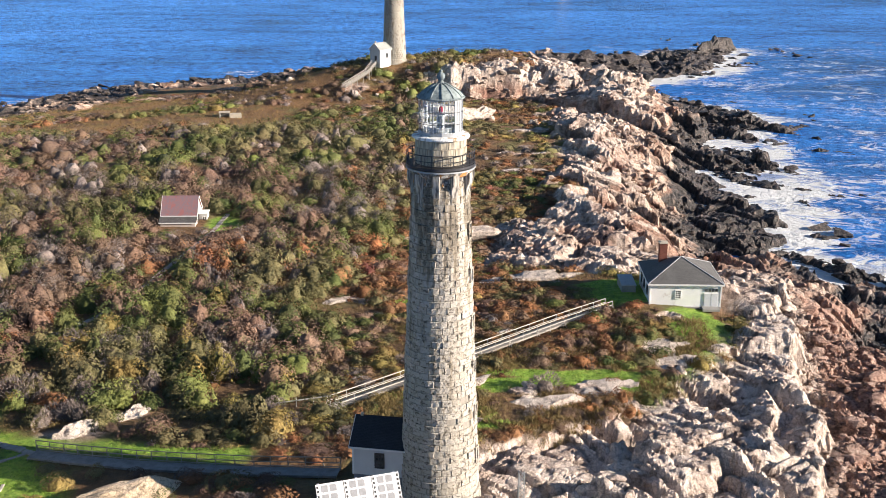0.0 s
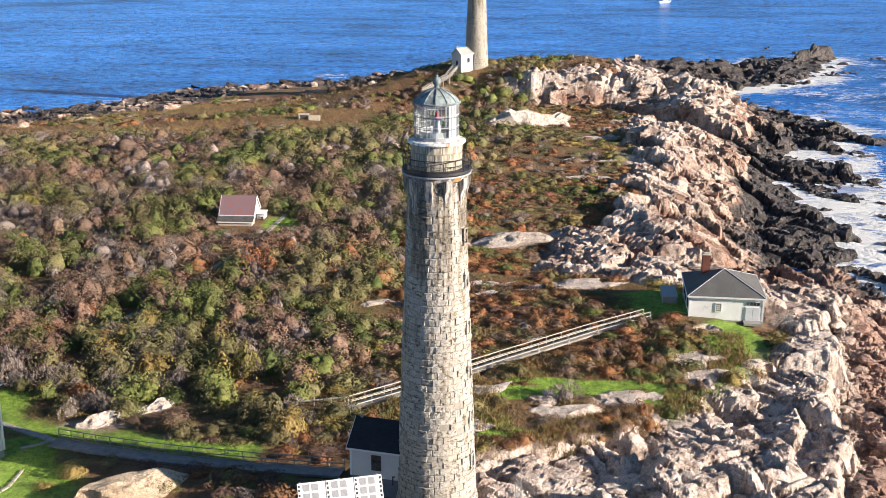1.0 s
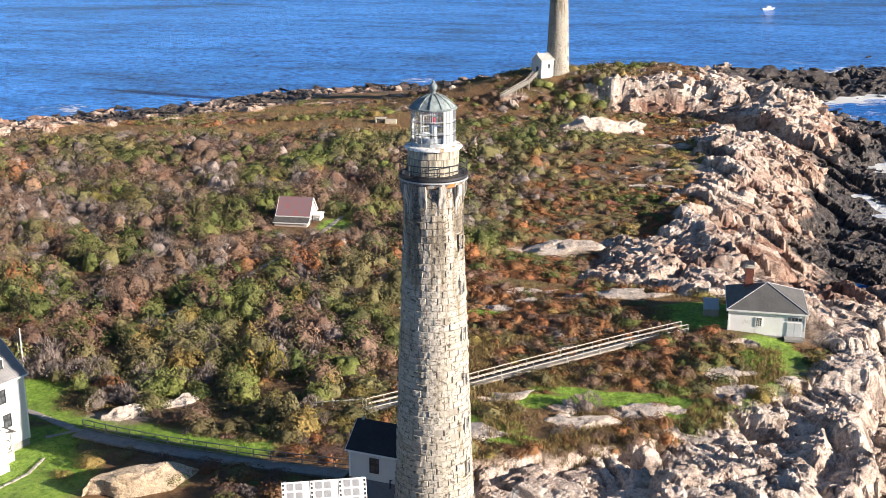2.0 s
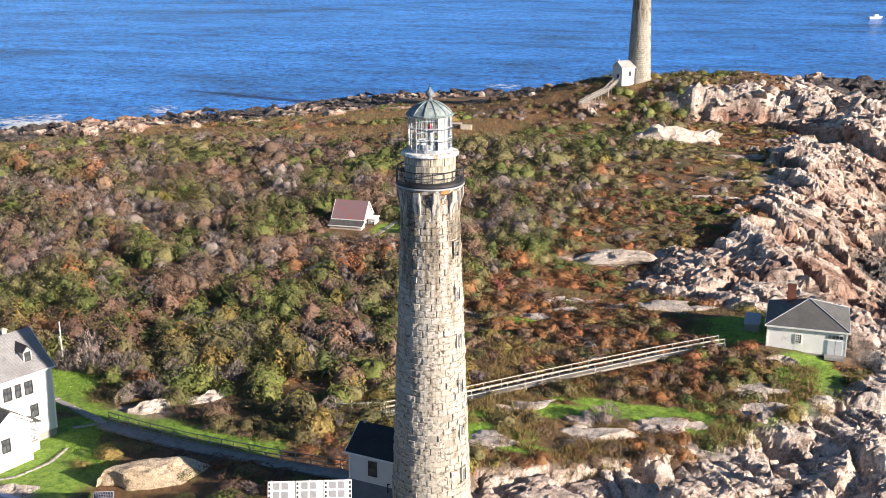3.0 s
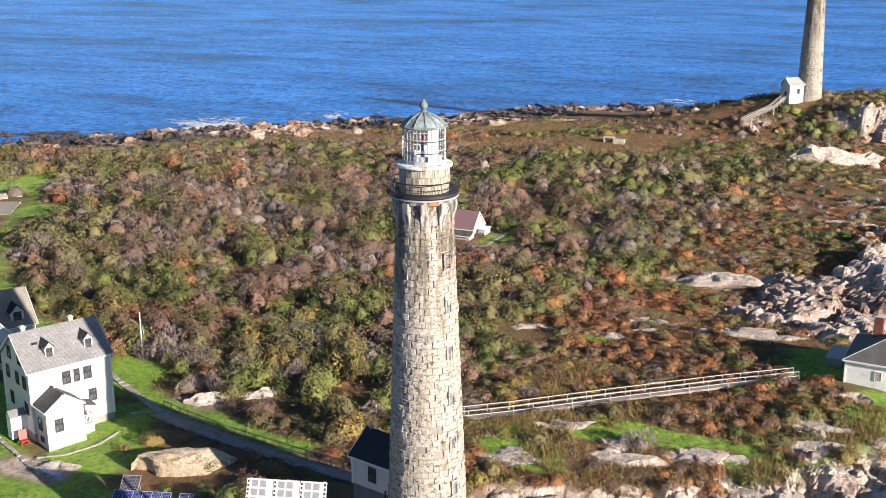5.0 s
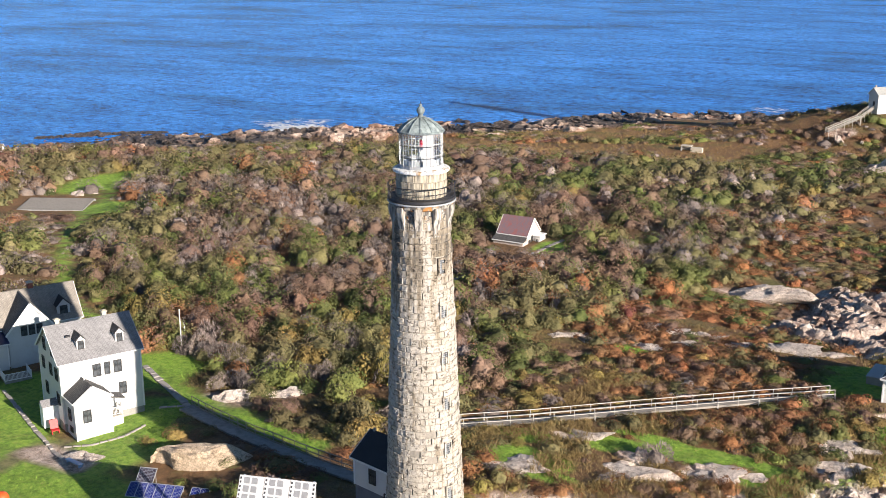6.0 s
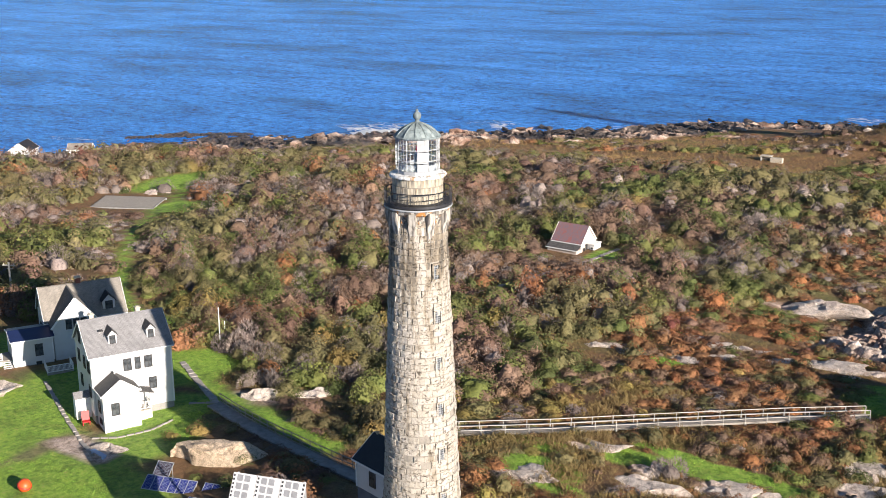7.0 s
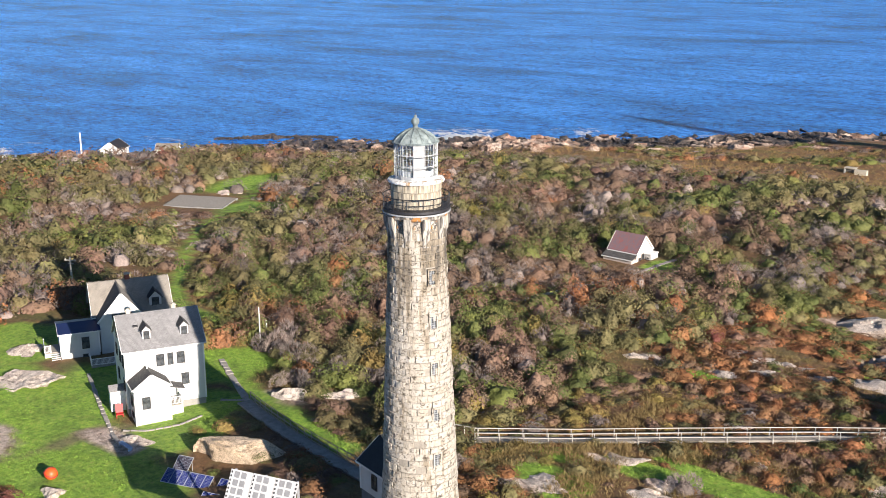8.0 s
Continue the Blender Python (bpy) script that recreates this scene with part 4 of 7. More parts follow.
    prof = [(TOP_R - 0.15, 0.0), (TOP_R + 0.16, 0.02), (TOP_R + 0.15, 0.55), (TOP_R + 0.24, 1.15), (TOP_R + 0.44, 1.75), (TOP_R + 0.50, 2.2), (TOP_R + 0.46, 2.6), (TOP_R - 0.2, 2.6)]
    bme = prism(bmesh.new(), [(a, b + zt) for a, b in prof], -0.34, 0.34)
    bmesh.ops.bevel(bme, geom=[e for e in bme.edges if abs(e.verts[0].co.y - e.verts[1].co.y) < 0.01], offset=0.05, segments=1, affect="EDGES")
    bracket = bpy.data.meshes.new("bracket")
    bme.to_mesh(bracket)
    bme.free()
    bracket.materials.append(CORBEL)
    disc = bpy.data.meshes.new("roundel")
    bmd = lathe(bmesh.new(), [(0, 0.05), (0.10, 0.05), (0.12, 0.0), (0.20, 0.0), (0.22, 0.06), (0.26, 0.06), (0.28, 0.0)], 14)
    bmd.to_mesh(disc)
    bmd.free()
    disc.materials.append(CORBEL)
    for k in range(10):
        az = 36 * k + turn
        br = shared("bracket", bracket, t, pose(0, 0, 0, 0, 0, az))
        shared("roundel", disc, t, pose(0, 0, 0, 0, 0, az + 18) @ pose(TOP_R + 0.06, 0, TOWER_H - 0.1, 0, 90, 0))
    # gallery
    zg = TOWER_H + 1.35
    part("gallery_deck", lathe(bmesh.new(), [(2.0, zg - 0.30), (2.82, zg - 0.30), (2.95, zg - 0.20), (2.95, zg), (2.0, zg + 0.04)], 64), IRON, t, "dark iron gallery deck")
    part("gallery_rim", lathe(bmesh.new(), [(2.86, zg - 0.42), (2.98, zg - 0.42), (2.98, zg - 0.30), (2.86, zg - 0.30)], 64), WHITE_IRON, t, "white-painted gallery rim")
    for hgt, th in ((1.05, 0.045), (0.55, 0.03), (0.12, 0.03)):
        part("gallery_rail", lathe(bmesh.new(), [(2.90 - th, zg + hgt), (2.90, zg + hgt - th), (2.90 + th, zg + hgt), (2.90, zg + hgt + th), (2.90 - th, zg + hgt)], 48), IRON, t)
    post = mesh_from("gallery_post", *cube_data(0.05, 0.05, 1.08), IRON)
    for k in range(20):
        shared("gallery_post", post, t, pose(0, 0, 0, 0, 0, 18 * k) @ pose(2.90, 0, zg + 0.54))
    baluster = mesh_from("gallery_baluster", *cube_data(0.018, 0.018, 0.45), IRON)
    for k in range(140):
        shared("gallery_baluster", baluster, t, pose(0, 0, 0, 0, 0, 360 * k / 140) @ pose(2.90, 0, zg + 0.33))
    # watch room, in three courses of stones with a dado of boards
    part("watch_room", lathe(bmesh.new(), [(2.12, zg), (2.12, zg + 2.2), (0, zg + 2.2)], 48), MORTAR, t)
    for c, (z0, z1) in enumerate(((0.0, 0.72), (0.73, 1.45), (1.46, 2.18))):
        n = 11
        data = stone_mesh("drum_stone", 2.13, 2 * math.pi * 2.13 / n - 0.015, z1 - z0 - 0.015, 0.05)
        me = mesh_from("drum_stone", *data, DRUM)
        for k in range(n):
            shared("drum_stone", me, t, pose(0, 0, zg + (z0 + z1) / 2, 0, 0, 360 * (k + 0.5 * c) / n + turn))
    # lantern deck
    zl = zg + 2.2
    part("lantern_deck", lathe(bmesh.new(), [(1.7, zl + 0.05), (2.45, zl + 0.0), (2.48, zl + 0.10), (2.42, zl + 0.22), (2.30, zl + 0.25), (1.7, zl + 0.32)], 48), LEDGE, t, "flaking white lantern deck")
    # lantern room
    n, r, z0, z1 = 12, 1.86, zl + 0.30, zl + 3.35
    part("lantern_base", lathe(bmesh.new(), [(r + 0.06, z0 - 0.1), (r + 0.06, z0 + 0.28), (r - 0.1, z0 + 0.28)], n), WHITE_IRON, t)
    seg = 2 * r * math.sin(math.pi / n)
    ap = r * math.cos(math.pi / n)
    pane = mesh_from("lantern_pane", *cube_data(0.015, seg - 0.06, z1 - z0 - 0.3), GLASS)
    blank = mesh_from("blank_panel", *cube_data(0.02, seg - 0.06, z1 - z0 - 0.3), WHITE_IRON)
    bar = mesh_from("mullion", *cube_data(0.07, 0.07, z1 - z0), WHITE_IRON)
    thin = mesh_from("sash_bar", *cube_data(0.03, 0.02, z1 - z0 - 0.3), WHITE_IRON)
    for k in range(n):
        az = 360 * k / n + turn
        shared("mullion", bar, t, pose(0, 0, 0, 0, 0, az) @ pose(r, 0, (z0 + z1) / 2))
        for o in (-0.17, 0.17):
            shared("sash_bar", thin, t, pose(0, 0, 0, 0, 0, az + 15) @ pose(ap + 0.02, o, (z0 + z1) / 2 + 0.14))
        if k == 10:
            shared("blank_panel", blank, t, pose(0, 0, 0, 0, 0, az + 15) @ pose(ap, 0, (z0 + z1) / 2 + 0.14))
        else:
            shared("lantern_pane", pane, t, pose(0, 0, 0, 0, 0, az + 15) @ pose(ap, 0, (z0 + z1) / 2 + 0.14)).visible_shadow = False
    for hgt in (z0 + 1.15, z0 + 2.1, z1 - 0.04):
        part("lantern_ring", lathe(bmesh.new(), [(r - 0.05, hgt - 0.03), (r + 0.06, hgt - 0.03), (r + 0.06, hgt + 0.03), (r - 0.05, hgt + 0.03), (r - 0.05, hgt - 0.03)], n), WHITE_IRON, t)
    for hgt in (z0 + 1.0, z0 + 2.0):
        part("hand_ring", lathe(bmesh.new(), [(2.0, hgt), (2.02, hgt - 0.02), (2.04, hgt), (2.02, hgt + 0.02), (2.0, hgt)], 36), IRON, t)
    part("lantern_floor", lathe(bmesh.new(), [(0, z0 + 0.05), (1.7, z0 + 0.05)], 24), TIMBER, t)
    # the lamp inside
    part("pedestal", lathe(bmesh.new(), [(0.55, z0), (0.45, z0 + 0.2), (0.32, z0 + 0.3), (0.30, z0 + 1.5), (0.6, z0 + 1.6), (0.6, z0 + 1.7), (0, z0 + 1.7)], 20), WHITE_IRON, t, "white lamp pedestal")
    part("inner_screen", lathe(bmesh.new(), [(1.55, z0 + 0.1), (1.55, z0 + 0.7), (1.52, z0 + 0.7), (1.52, z0 + 0.1)], 24), WHITE_IRON, t)
    part("red_lamp", lathe(bmesh.new(), [(0, z0 + 1.7), (0.15, z0 + 1.7), (0.17, z0 + 1.9), (0.17, z0 + 2.1), (0.12, z0 + 2.24), (0, z0 + 2.27)], 18), RED_GLASS, t, "red beacon lens", True)
    # dome
    eave = [(2.02, z1 - 0.02), (2.06, z1 + 0.06), (2.02, z1 + 0.12)]
    curve = [(1.94, z1 + 0.12), (1.68, z1 + 0.42), (1.32, z1 + 0.71), (0.88, z1 + 0.97), (0.48, z1 + 1.13), (0.26, z1 + 1.19)]
    part("eave_ring", lathe(bmesh.new(), [(1.75, z1 - 0.02)] + eave + [(1.75, z1 + 0.14)], 36), VERDIGRIS, t)
    part("dome", lathe(bmesh.new(), curve, 12), VERDIGRIS, t, "faceted grey-green metal dome")
    for k in range(12):
        bm = bmesh.new()
        a = radians(30 * k)
        for (r0, h0), (r1, h1) in zip(curve, curve[1:]):
            beam(bm, (r0 * math.cos(a), r0 * math.sin(a), h0 + 0.02), (r1 * math.cos(a), r1 * math.sin(a), h1 + 0.02), 0.07, 0.06)
        part("dome_rib", bm, VERDIGRIS, t)
    zb = z1 + 1.14
    part("finial", lathe(bmesh.new(), [(0.32, zb), (0.26, zb + 0.10), (0.18, zb + 0.25), (0.22, zb + 0.33), (0.33, zb + 0.47), (0.36, zb + 0.65), (0.29, zb + 0.85), (0.14, zb + 0.96),
                                      (0.11, zb + 1.02), (0.15, zb + 1.10), (0.06, zb + 1.17), (0.0, zb + 1.20)], 18), VERDIGRIS, t, "ball finial", True)
    part("lightning_rod", lathe(bmesh.new(), [(0.03, zb + 1.18), (0.02, zb + 1.45), (0, zb + 1.45)], 6), IRON, t)
    return t


def cube_data(sx, sy, sz):
    v = [(a * sx / 2, b * sy / 2, c * sz / 2) for a in (-1, 1) for b in (-1, 1) for c in (-1, 1)]
    return v, [(0, 1, 3, 2), (4, 6, 7, 5), (0, 4, 5, 1), (2, 3, 7, 6), (0, 2, 6, 4), (1, 5, 7, 3)]


WIN_AZ, WIN_Z = -20.0, [4.1, 8.4, 12.65, 16.95, 21.2, 25.3]
lighthouse(0, 0, -1.4, 6.0, "tall granite lighthouse with a black gallery and glazed lantern", True)
lighthouse(0, 272, 0.4, 20.0, "distant granite lighthouse on the far rise", False)

# ---------------------------------------------------------------- buildings
def facing(x, y, z, rot):
    return pose(x, y, z, 0, 0, rot)


def entry_house():
    """White oil house against the foot of the near tower."""
    W, D, he, hr, rot = 5.5, 5.0, 3.0, 4.75, -13.3
    h = thing("entry_house", "small white clapboard house with a black roof against the tower", "house", facing(-4.75, 2.05, 0.2, rot))
    part("wall", gable_body(W, D, he, hr), WHITE, h)
    part("foundation", boxes((0, 0, -1.2, W - 0.06, D - 0.06, 2.4)), BLUE_GREY, h, "grey painted foundation")
    gable_roof(h, W, D, he, hr, BLACK_ROOF, 0.32)
    corner_boards(h, W, D, 0.02, he - 0.1)
    window(h, -0.25, -D / 2 - 0.02, 1.55, 0.75, 1.35, 0, 3, 4)
    part("downpipe", boxes((1.35, -D / 2 - 0.06, -0.05, 0.09, 0.09, 0.9), (1.45, -D / 2 - 0.06, 0.38, 0.25, 0.07, 0.07)), IRON, h)
    chimney(h, -2.45, 0.0, hr - 0.1, hr + 0.35, 0.25, PALE_CONCRETE, False)
    window(h, -W / 2 - 0.02, 0.8, 1.5, 0.8, 1.3, -90)
    d = part("door", boxes((-W / 2 - 0.03, -1.0, 1.05, 0.08, 0.95, 2.05)), BLACK_TRIM, h)


def keeper_house():
    W, D, he, hr, rot = 9.6, 8.15, 7.55, 10.75, 64.0
    u, n = (math.cos(radians(rot)), math.sin(radians(rot))), (-math.sin(radians(rot)), math.cos(radians(rot)))
    ox, oy = -45.7, 10.9
    cx, cy = ox - u[0] * W / 2 + n[0] * D / 2, oy - u[1] * W / 2 + n[1] * D / 2
    h = thing("keeper_house", "three-storey white clapboard keeper's house with grey shingle roof", "house", facing(cx, cy, -3.45, rot))
    part("wall", gable_body(W, D, he, hr), WHITE, h)
    part("foundation", boxes((0, 0, -0.9, W - 0.05, D - 0.05, 1.8)), CONCRETE, h)
    gable_roof(h, W, D, he, hr, SLATE, 0.35)
    corner_boards(h, W, D, 0, he - 0.1)
    f = -D / 2 - 0.02
    for x, w, c in ((-0.55, 0.78, 2), (0.68, 0.50, 1), (1.95, 0.78, 2)):
        window(h, x, f, 5.75, w, 1.35, 0, c, 2)
    window(h, 2.35, f, 2.9, 0.75, 1.3, 0, 2, 2)
    for y, z in ((-2.6, 5.75), (-0.5, 5.75), (2.4, 5.75), (-2.6, 2.7), (1.8, 2.7), (-1.6, 8.35), (1.4, 8.35)):
        window(h, -W / 2 - 0.02, y, z, 0.75, 1.35, -90, 2, 2)
    for y, z in ((-2, 5.7), (2, 5.7), (0, 2.7), (0, 8.3)):
        window(h, W / 2 + 0.02, y, z, 0.75, 1.35, 90, 2, 2)
    for x, y in ((-3.4, 0.35), (2.2, 0.35)):
        chimney(h, x, y, hr - 0.5, hr + 0.5, 0.55, PALE_CONCRETE)
    part("roof_vent", boxes((-2.9, -1.75, 9.75, 0.55, 0.4, 0.18)), IRON, h)
    slope = (hr - he) / (D / 2)
    for x in (-1.85, 2.75):
        yb, wz = -3.15, he + slope * (D / 2 - 3.15)
        d = part("dormer", gable_dormer(1.0, 1.35, 1.9, 2.3), WHITE, h, "small gabled dormer")
        d.matrix_basis = pose(x, yb, wz - 0.1)
        for s in (-1, 1):
            c = [(s * 0.68, -0.18, 1.28), (s * 0.68, 2.3, 1.28), (0, 2.3, 1.99), (0, -0.18, 1.99)]
            part("dormer_roof", slab(bmesh.new(), c if s > 0 else c[::-1], 0.08), DARK_SHINGLE, d)
        window(d, 0, -0.02, 0.72, 0.52, 0.85, 0, 2, 2, name="dormer_window")
    # one-storey ell with its gable to the lawn
    e = thing("house_ell", "single-storey white ell with a brown gable roof and small porch", "house", facing(cx, cy, -3.95, 66.0))
    w2, d2, he2, hr2 = 4.2, 4.2, 4.15, 5.65
    eu, en = (math.cos(radians(66)), math.sin(radians(66))), (-math.sin(radians(66)), math.cos(radians(66)))
    ex, ey = -45.2 - eu[0] * w2 / 2 + en[0] * d2 / 2, 5.1 - eu[1] * w2 / 2 + en[1] * d2 / 2
    e.matrix_world = facing(ex, ey, -3.95, 66.0 - 90)      # local x runs from the house towards the lawn
    part("wall", gable_body(d2, w2, he2, hr2, -0.7), WHITE, e)
    gable_roof(e, d2, w2, he2, hr2, DARK_SHINGLE, 0.26)
    corner_boards(e, d2, w2, -0.6, he2 - 0.1)
    window(e, d2 / 2 + 0.02, -0.75, 2.15, 0.8, 1.35, 90, 2, 2)
    window(e, 0.3, -w2 / 2 - 0.02, 2.15, 0.7, 1.3, 0, 2, 2)
    window(e, 0.5, -w2 / 2 - 0.02, 0.35, 0.7, 0.5, 0, 2, 1)
    part("vent_pipe", lathe(bmesh.new(), [(0.09, hr2 - 0.3), (0.09, hr2 + 0.35), (0.16, hr2 + 0.38), (0.0, hr2 + 0.5)], 10), TRIM, e)
    # porch in the corner of ell and house
    y1 = w2 / 2
    part("porch_floor", boxes((-0.4, y1 + 0.9, 0.75, 2.6, 1.7, 0.14)), TIMBER, e)
    part("porch_roof", slab(bmesh.new(), [(-2.0, y1 - 0.1, 3.55), (1.2, y1 - 0.1, 3.55), (1.2, y1 + 2.1, 2.95), (-2.0, y1 + 2.1, 2.95)], 0.12), DARK_SHINGLE, e)
    for x in (-1.6, 0.8):
        part("porch_post", boxes((x, y1 + 1.7, 1.0, 0.16, 0.16, 4.0)), TRIM, e)
    porch_rail(e, [(0.8, y1 + 0.1), (0.8, y1 + 1.7), (-1.6, y1 + 1.7)], 0.82)
    part("porch_skirt", boxes((0.8, y1 + 0.9, 0.1, 0.06, 1.6, 1.2)), TRIM, e)
    # entrance lean-to on the west gable
    b = part("bulkhead", prism(bmesh.new(), [(-0.65, -1), (0.65, -1), (0.65, 1.7), (0, 2.2), (-0.65, 1.7)], -0.9, 0.9), WORN_WHITE, h, "small grey-roofed side porch")
    b.matrix_basis = pose(-W / 2 - 0.9, -1.3, 0.1, 0, 0, 90)
    for s in (-1, 1):
        c = [(s * 0.8, -1.05, 1.66), (s * 0.8, 1.0, 1.66), (0, 1.0, 2.32), (0, -1.05, 2.32)]
        part("bulkhead_roof", slab(bmesh.new(), c if s > 0 else c[::-1], 0.08), SLATE, b)


def gable_dormer(w, he, hr, depth):
    return prism(bmesh.new(), [(-w / 2, 0), (w / 2, 0), (w / 2, he), (0, hr), (-w / 2, he)], 0, depth)


def assistant_house():
    W, D, he, hr, rot = 10.7, 7.5, 4.9, 8.65, 61.5
    u, n = (math.cos(radians(rot)), math.sin(radians(rot))), (-math.sin(radians(rot)), math.cos(radians(rot)))
    cx, cy = -68.2 - u[0] * W / 2 + n[0] * D / 2, 22.6 - u[1] * W / 2 + n[1] * D / 2
    h = thing("assistant_house", "white cross-gabled house with a tan shingle roof", "house", facing(cx, cy, -4.0, rot))
    part("wall", gable_body(W, D, he, hr, -0.6), WHITE, h)
    gable_roof(h, W, D, he, hr, TAN_SHINGLE, 0.35)
    corner_boards(h, W, D, -0.5, he - 0.1)
    chimney(h, -0.1, 0.2, hr - 0.4, hr + 0.75, 0.7)
    # cross gable towards the lawn
    gx, gw = -1.75, 6.2
    g = part("cross_gable", prism(bmesh.new(), [(-gw / 2, -0.6), (gw / 2, -0.6), (gw / 2, he), (0, hr - 0.1), (-gw / 2, he)], -D / 2 - 2.7, 0.1), WHITE, h, "steep white cross gable")
    g.matrix_basis = pose(gx, 0, 0)
    s_up = (hr - 0.1 - he) / (gw / 2)
    for s, m in ((-1, DARK_SHINGLE), (1, TAN_SHINGLE)):
        y0, y1, xo = -D / 2 - 3.0, 0.05, gw / 2 + 0.3
        c = [(s * xo, y0, he - s_up * 0.3 + 0.12), (s * xo, y1, he - s_up * 0.3 + 0.12), (0, y1, hr + 0.02), (0, y0, hr + 0.02)]
        part("gable_roof", slab(bmesh.new(), c if s > 0 else c[::-1], 0.14), m, g)
        bm = bmesh.new()
        beam(bm, (s * xo, y0, he - s_up * 0.3), (0, y0, hr - 0.11), 0.06, 0.24)
        part("bargeboard", bm, TRIM, g)
    for x in (-1.0, 0.0, 1.0):
        window(g, x, -D / 2 - 2.72, 4.9, 0.62, 1.2, 0, 2, 2)
    window(g, 1.2, -D / 2 - 2.72, 1.9, 0.75, 1.35, 0, 2, 2)
    part("roof_vent", lathe(bmesh.new(), [(0.1, 7.0), (0.1, 7.9), (0.15, 7.9), (0, 8.0)], 10), TRIM, h).matrix_basis = pose(gx - 0.75, -3.6, -0.5)
    # dormer
    d = part("dormer", gable_dormer(1.7, 1.5, 2.4, 2.4), WHITE, h, "gabled dormer")
    d.matrix_basis = pose(3.3, -D / 2 + 0.35, he + 0.15)
    for s in (-1, 1):
        c = [(s * 1.08, -0.2, 1.42), (s * 1.08, 2.5, 1.42), (0, 2.5, 2.52), (0, -0.2, 2.52)]
        part("dormer_roof", slab(bmesh.new(), c if s > 0 else c[::-1], 0.09), BLACK_ROOF, d)
    window(d, 0, -0.02, 0.8, 0.85, 1.15, 0, 2, 2, name="dormer_window")
    for y in (-1.6, 1.6):
        window(h, -W / 2 - 0.02, y, 2.4, 0.8, 1.35, -90, 2, 2)
    # low wing with a navy roof, and its porch with steps
    k = thing("house_wing", "low white wing with a glossy navy roof", "house", facing(0, 0, -4.0, rot))
    ww, wd, wh = 5.2, 5.6, 3.7
    lx, ly = -7.7, -4.1
    k.matrix_world = pose(cx, cy, -4.0, 0, 0, rot) @ pose(lx, ly, 0)
    part("wall", gable_body(ww, wd, wh, wh + 0.55, 0.1), WHITE, k)
    part("foundation", boxes((0, 0, -0.5, ww - 0.06, wd - 0.06, 1.3)), CONCRETE, k, "bare concrete foundation")
    gable_roof(k, ww, wd, wh, wh + 0.6, NAVY_ROOF, 0.3)
    corner_boards(k, ww, wd, 0.45, wh - 0.1)
    window(k, 0.75, -wd / 2 - 0.02, 2.1, 0.85, 1.5, 0, 2, 2)
    window(k, 0.6, -wd / 2 - 0.01, 0.15, 0.55, 0.5, 0, 1, 1)
    part("porch_floor", boxes((-ww / 2 - 1.1, 0.2, 0.75, 2.1, 3.4, 0.14)), TIMBER, k)
    porch_rail(k, [(-ww / 2 - 2.1, 1.8), (-ww / 2 - 2.1, -1.4), (-ww / 2 - 1.3, -1.4)], 0.82)
    for i in range(4):
        part("step", boxes((-ww / 2 - 0.7, -1.7 - 0.28 * i, 0.62 - 0.2 * i, 1.2, 0.32, 0.08)), TRIM, k)
    part("porch_skirt", boxes((-ww / 2 - 2.1, 0.2, 0.2, 0.06, 3.2, 1.1), (-ww / 2 - 1.7, -1.4, 0.2, 0.8, 0.06, 1.1)), TRIM, k)
    # deck between the houses
    dk = thing("raised_deck", "raised timber deck with white railings between the houses", "deck", pose(cx, cy, -4.0, 0, 0, rot) @ pose(-5.0, -10.0, -1.5))
    part("floor", boxes((0, 0, 1.55, 3.4, 2.6, 0.16)), DARK_TIMBER, dk)
    part("skirt", boxes((0, -1.25, 0.95, 3.4, 0.08, 1.1)), DARK_TIMBER, dk)
    for x in (-1.6, 1.6):
        part("deck_post", boxes((x, -1.2, 0.6, 0.16, 0.16, 2.2)), TIMBER, dk)
    porch_rail(dk, [(-1.65, 1.2), (-1.65, -1.25), (1.65, -1.25), (1.65, 1.2)], 1.63)


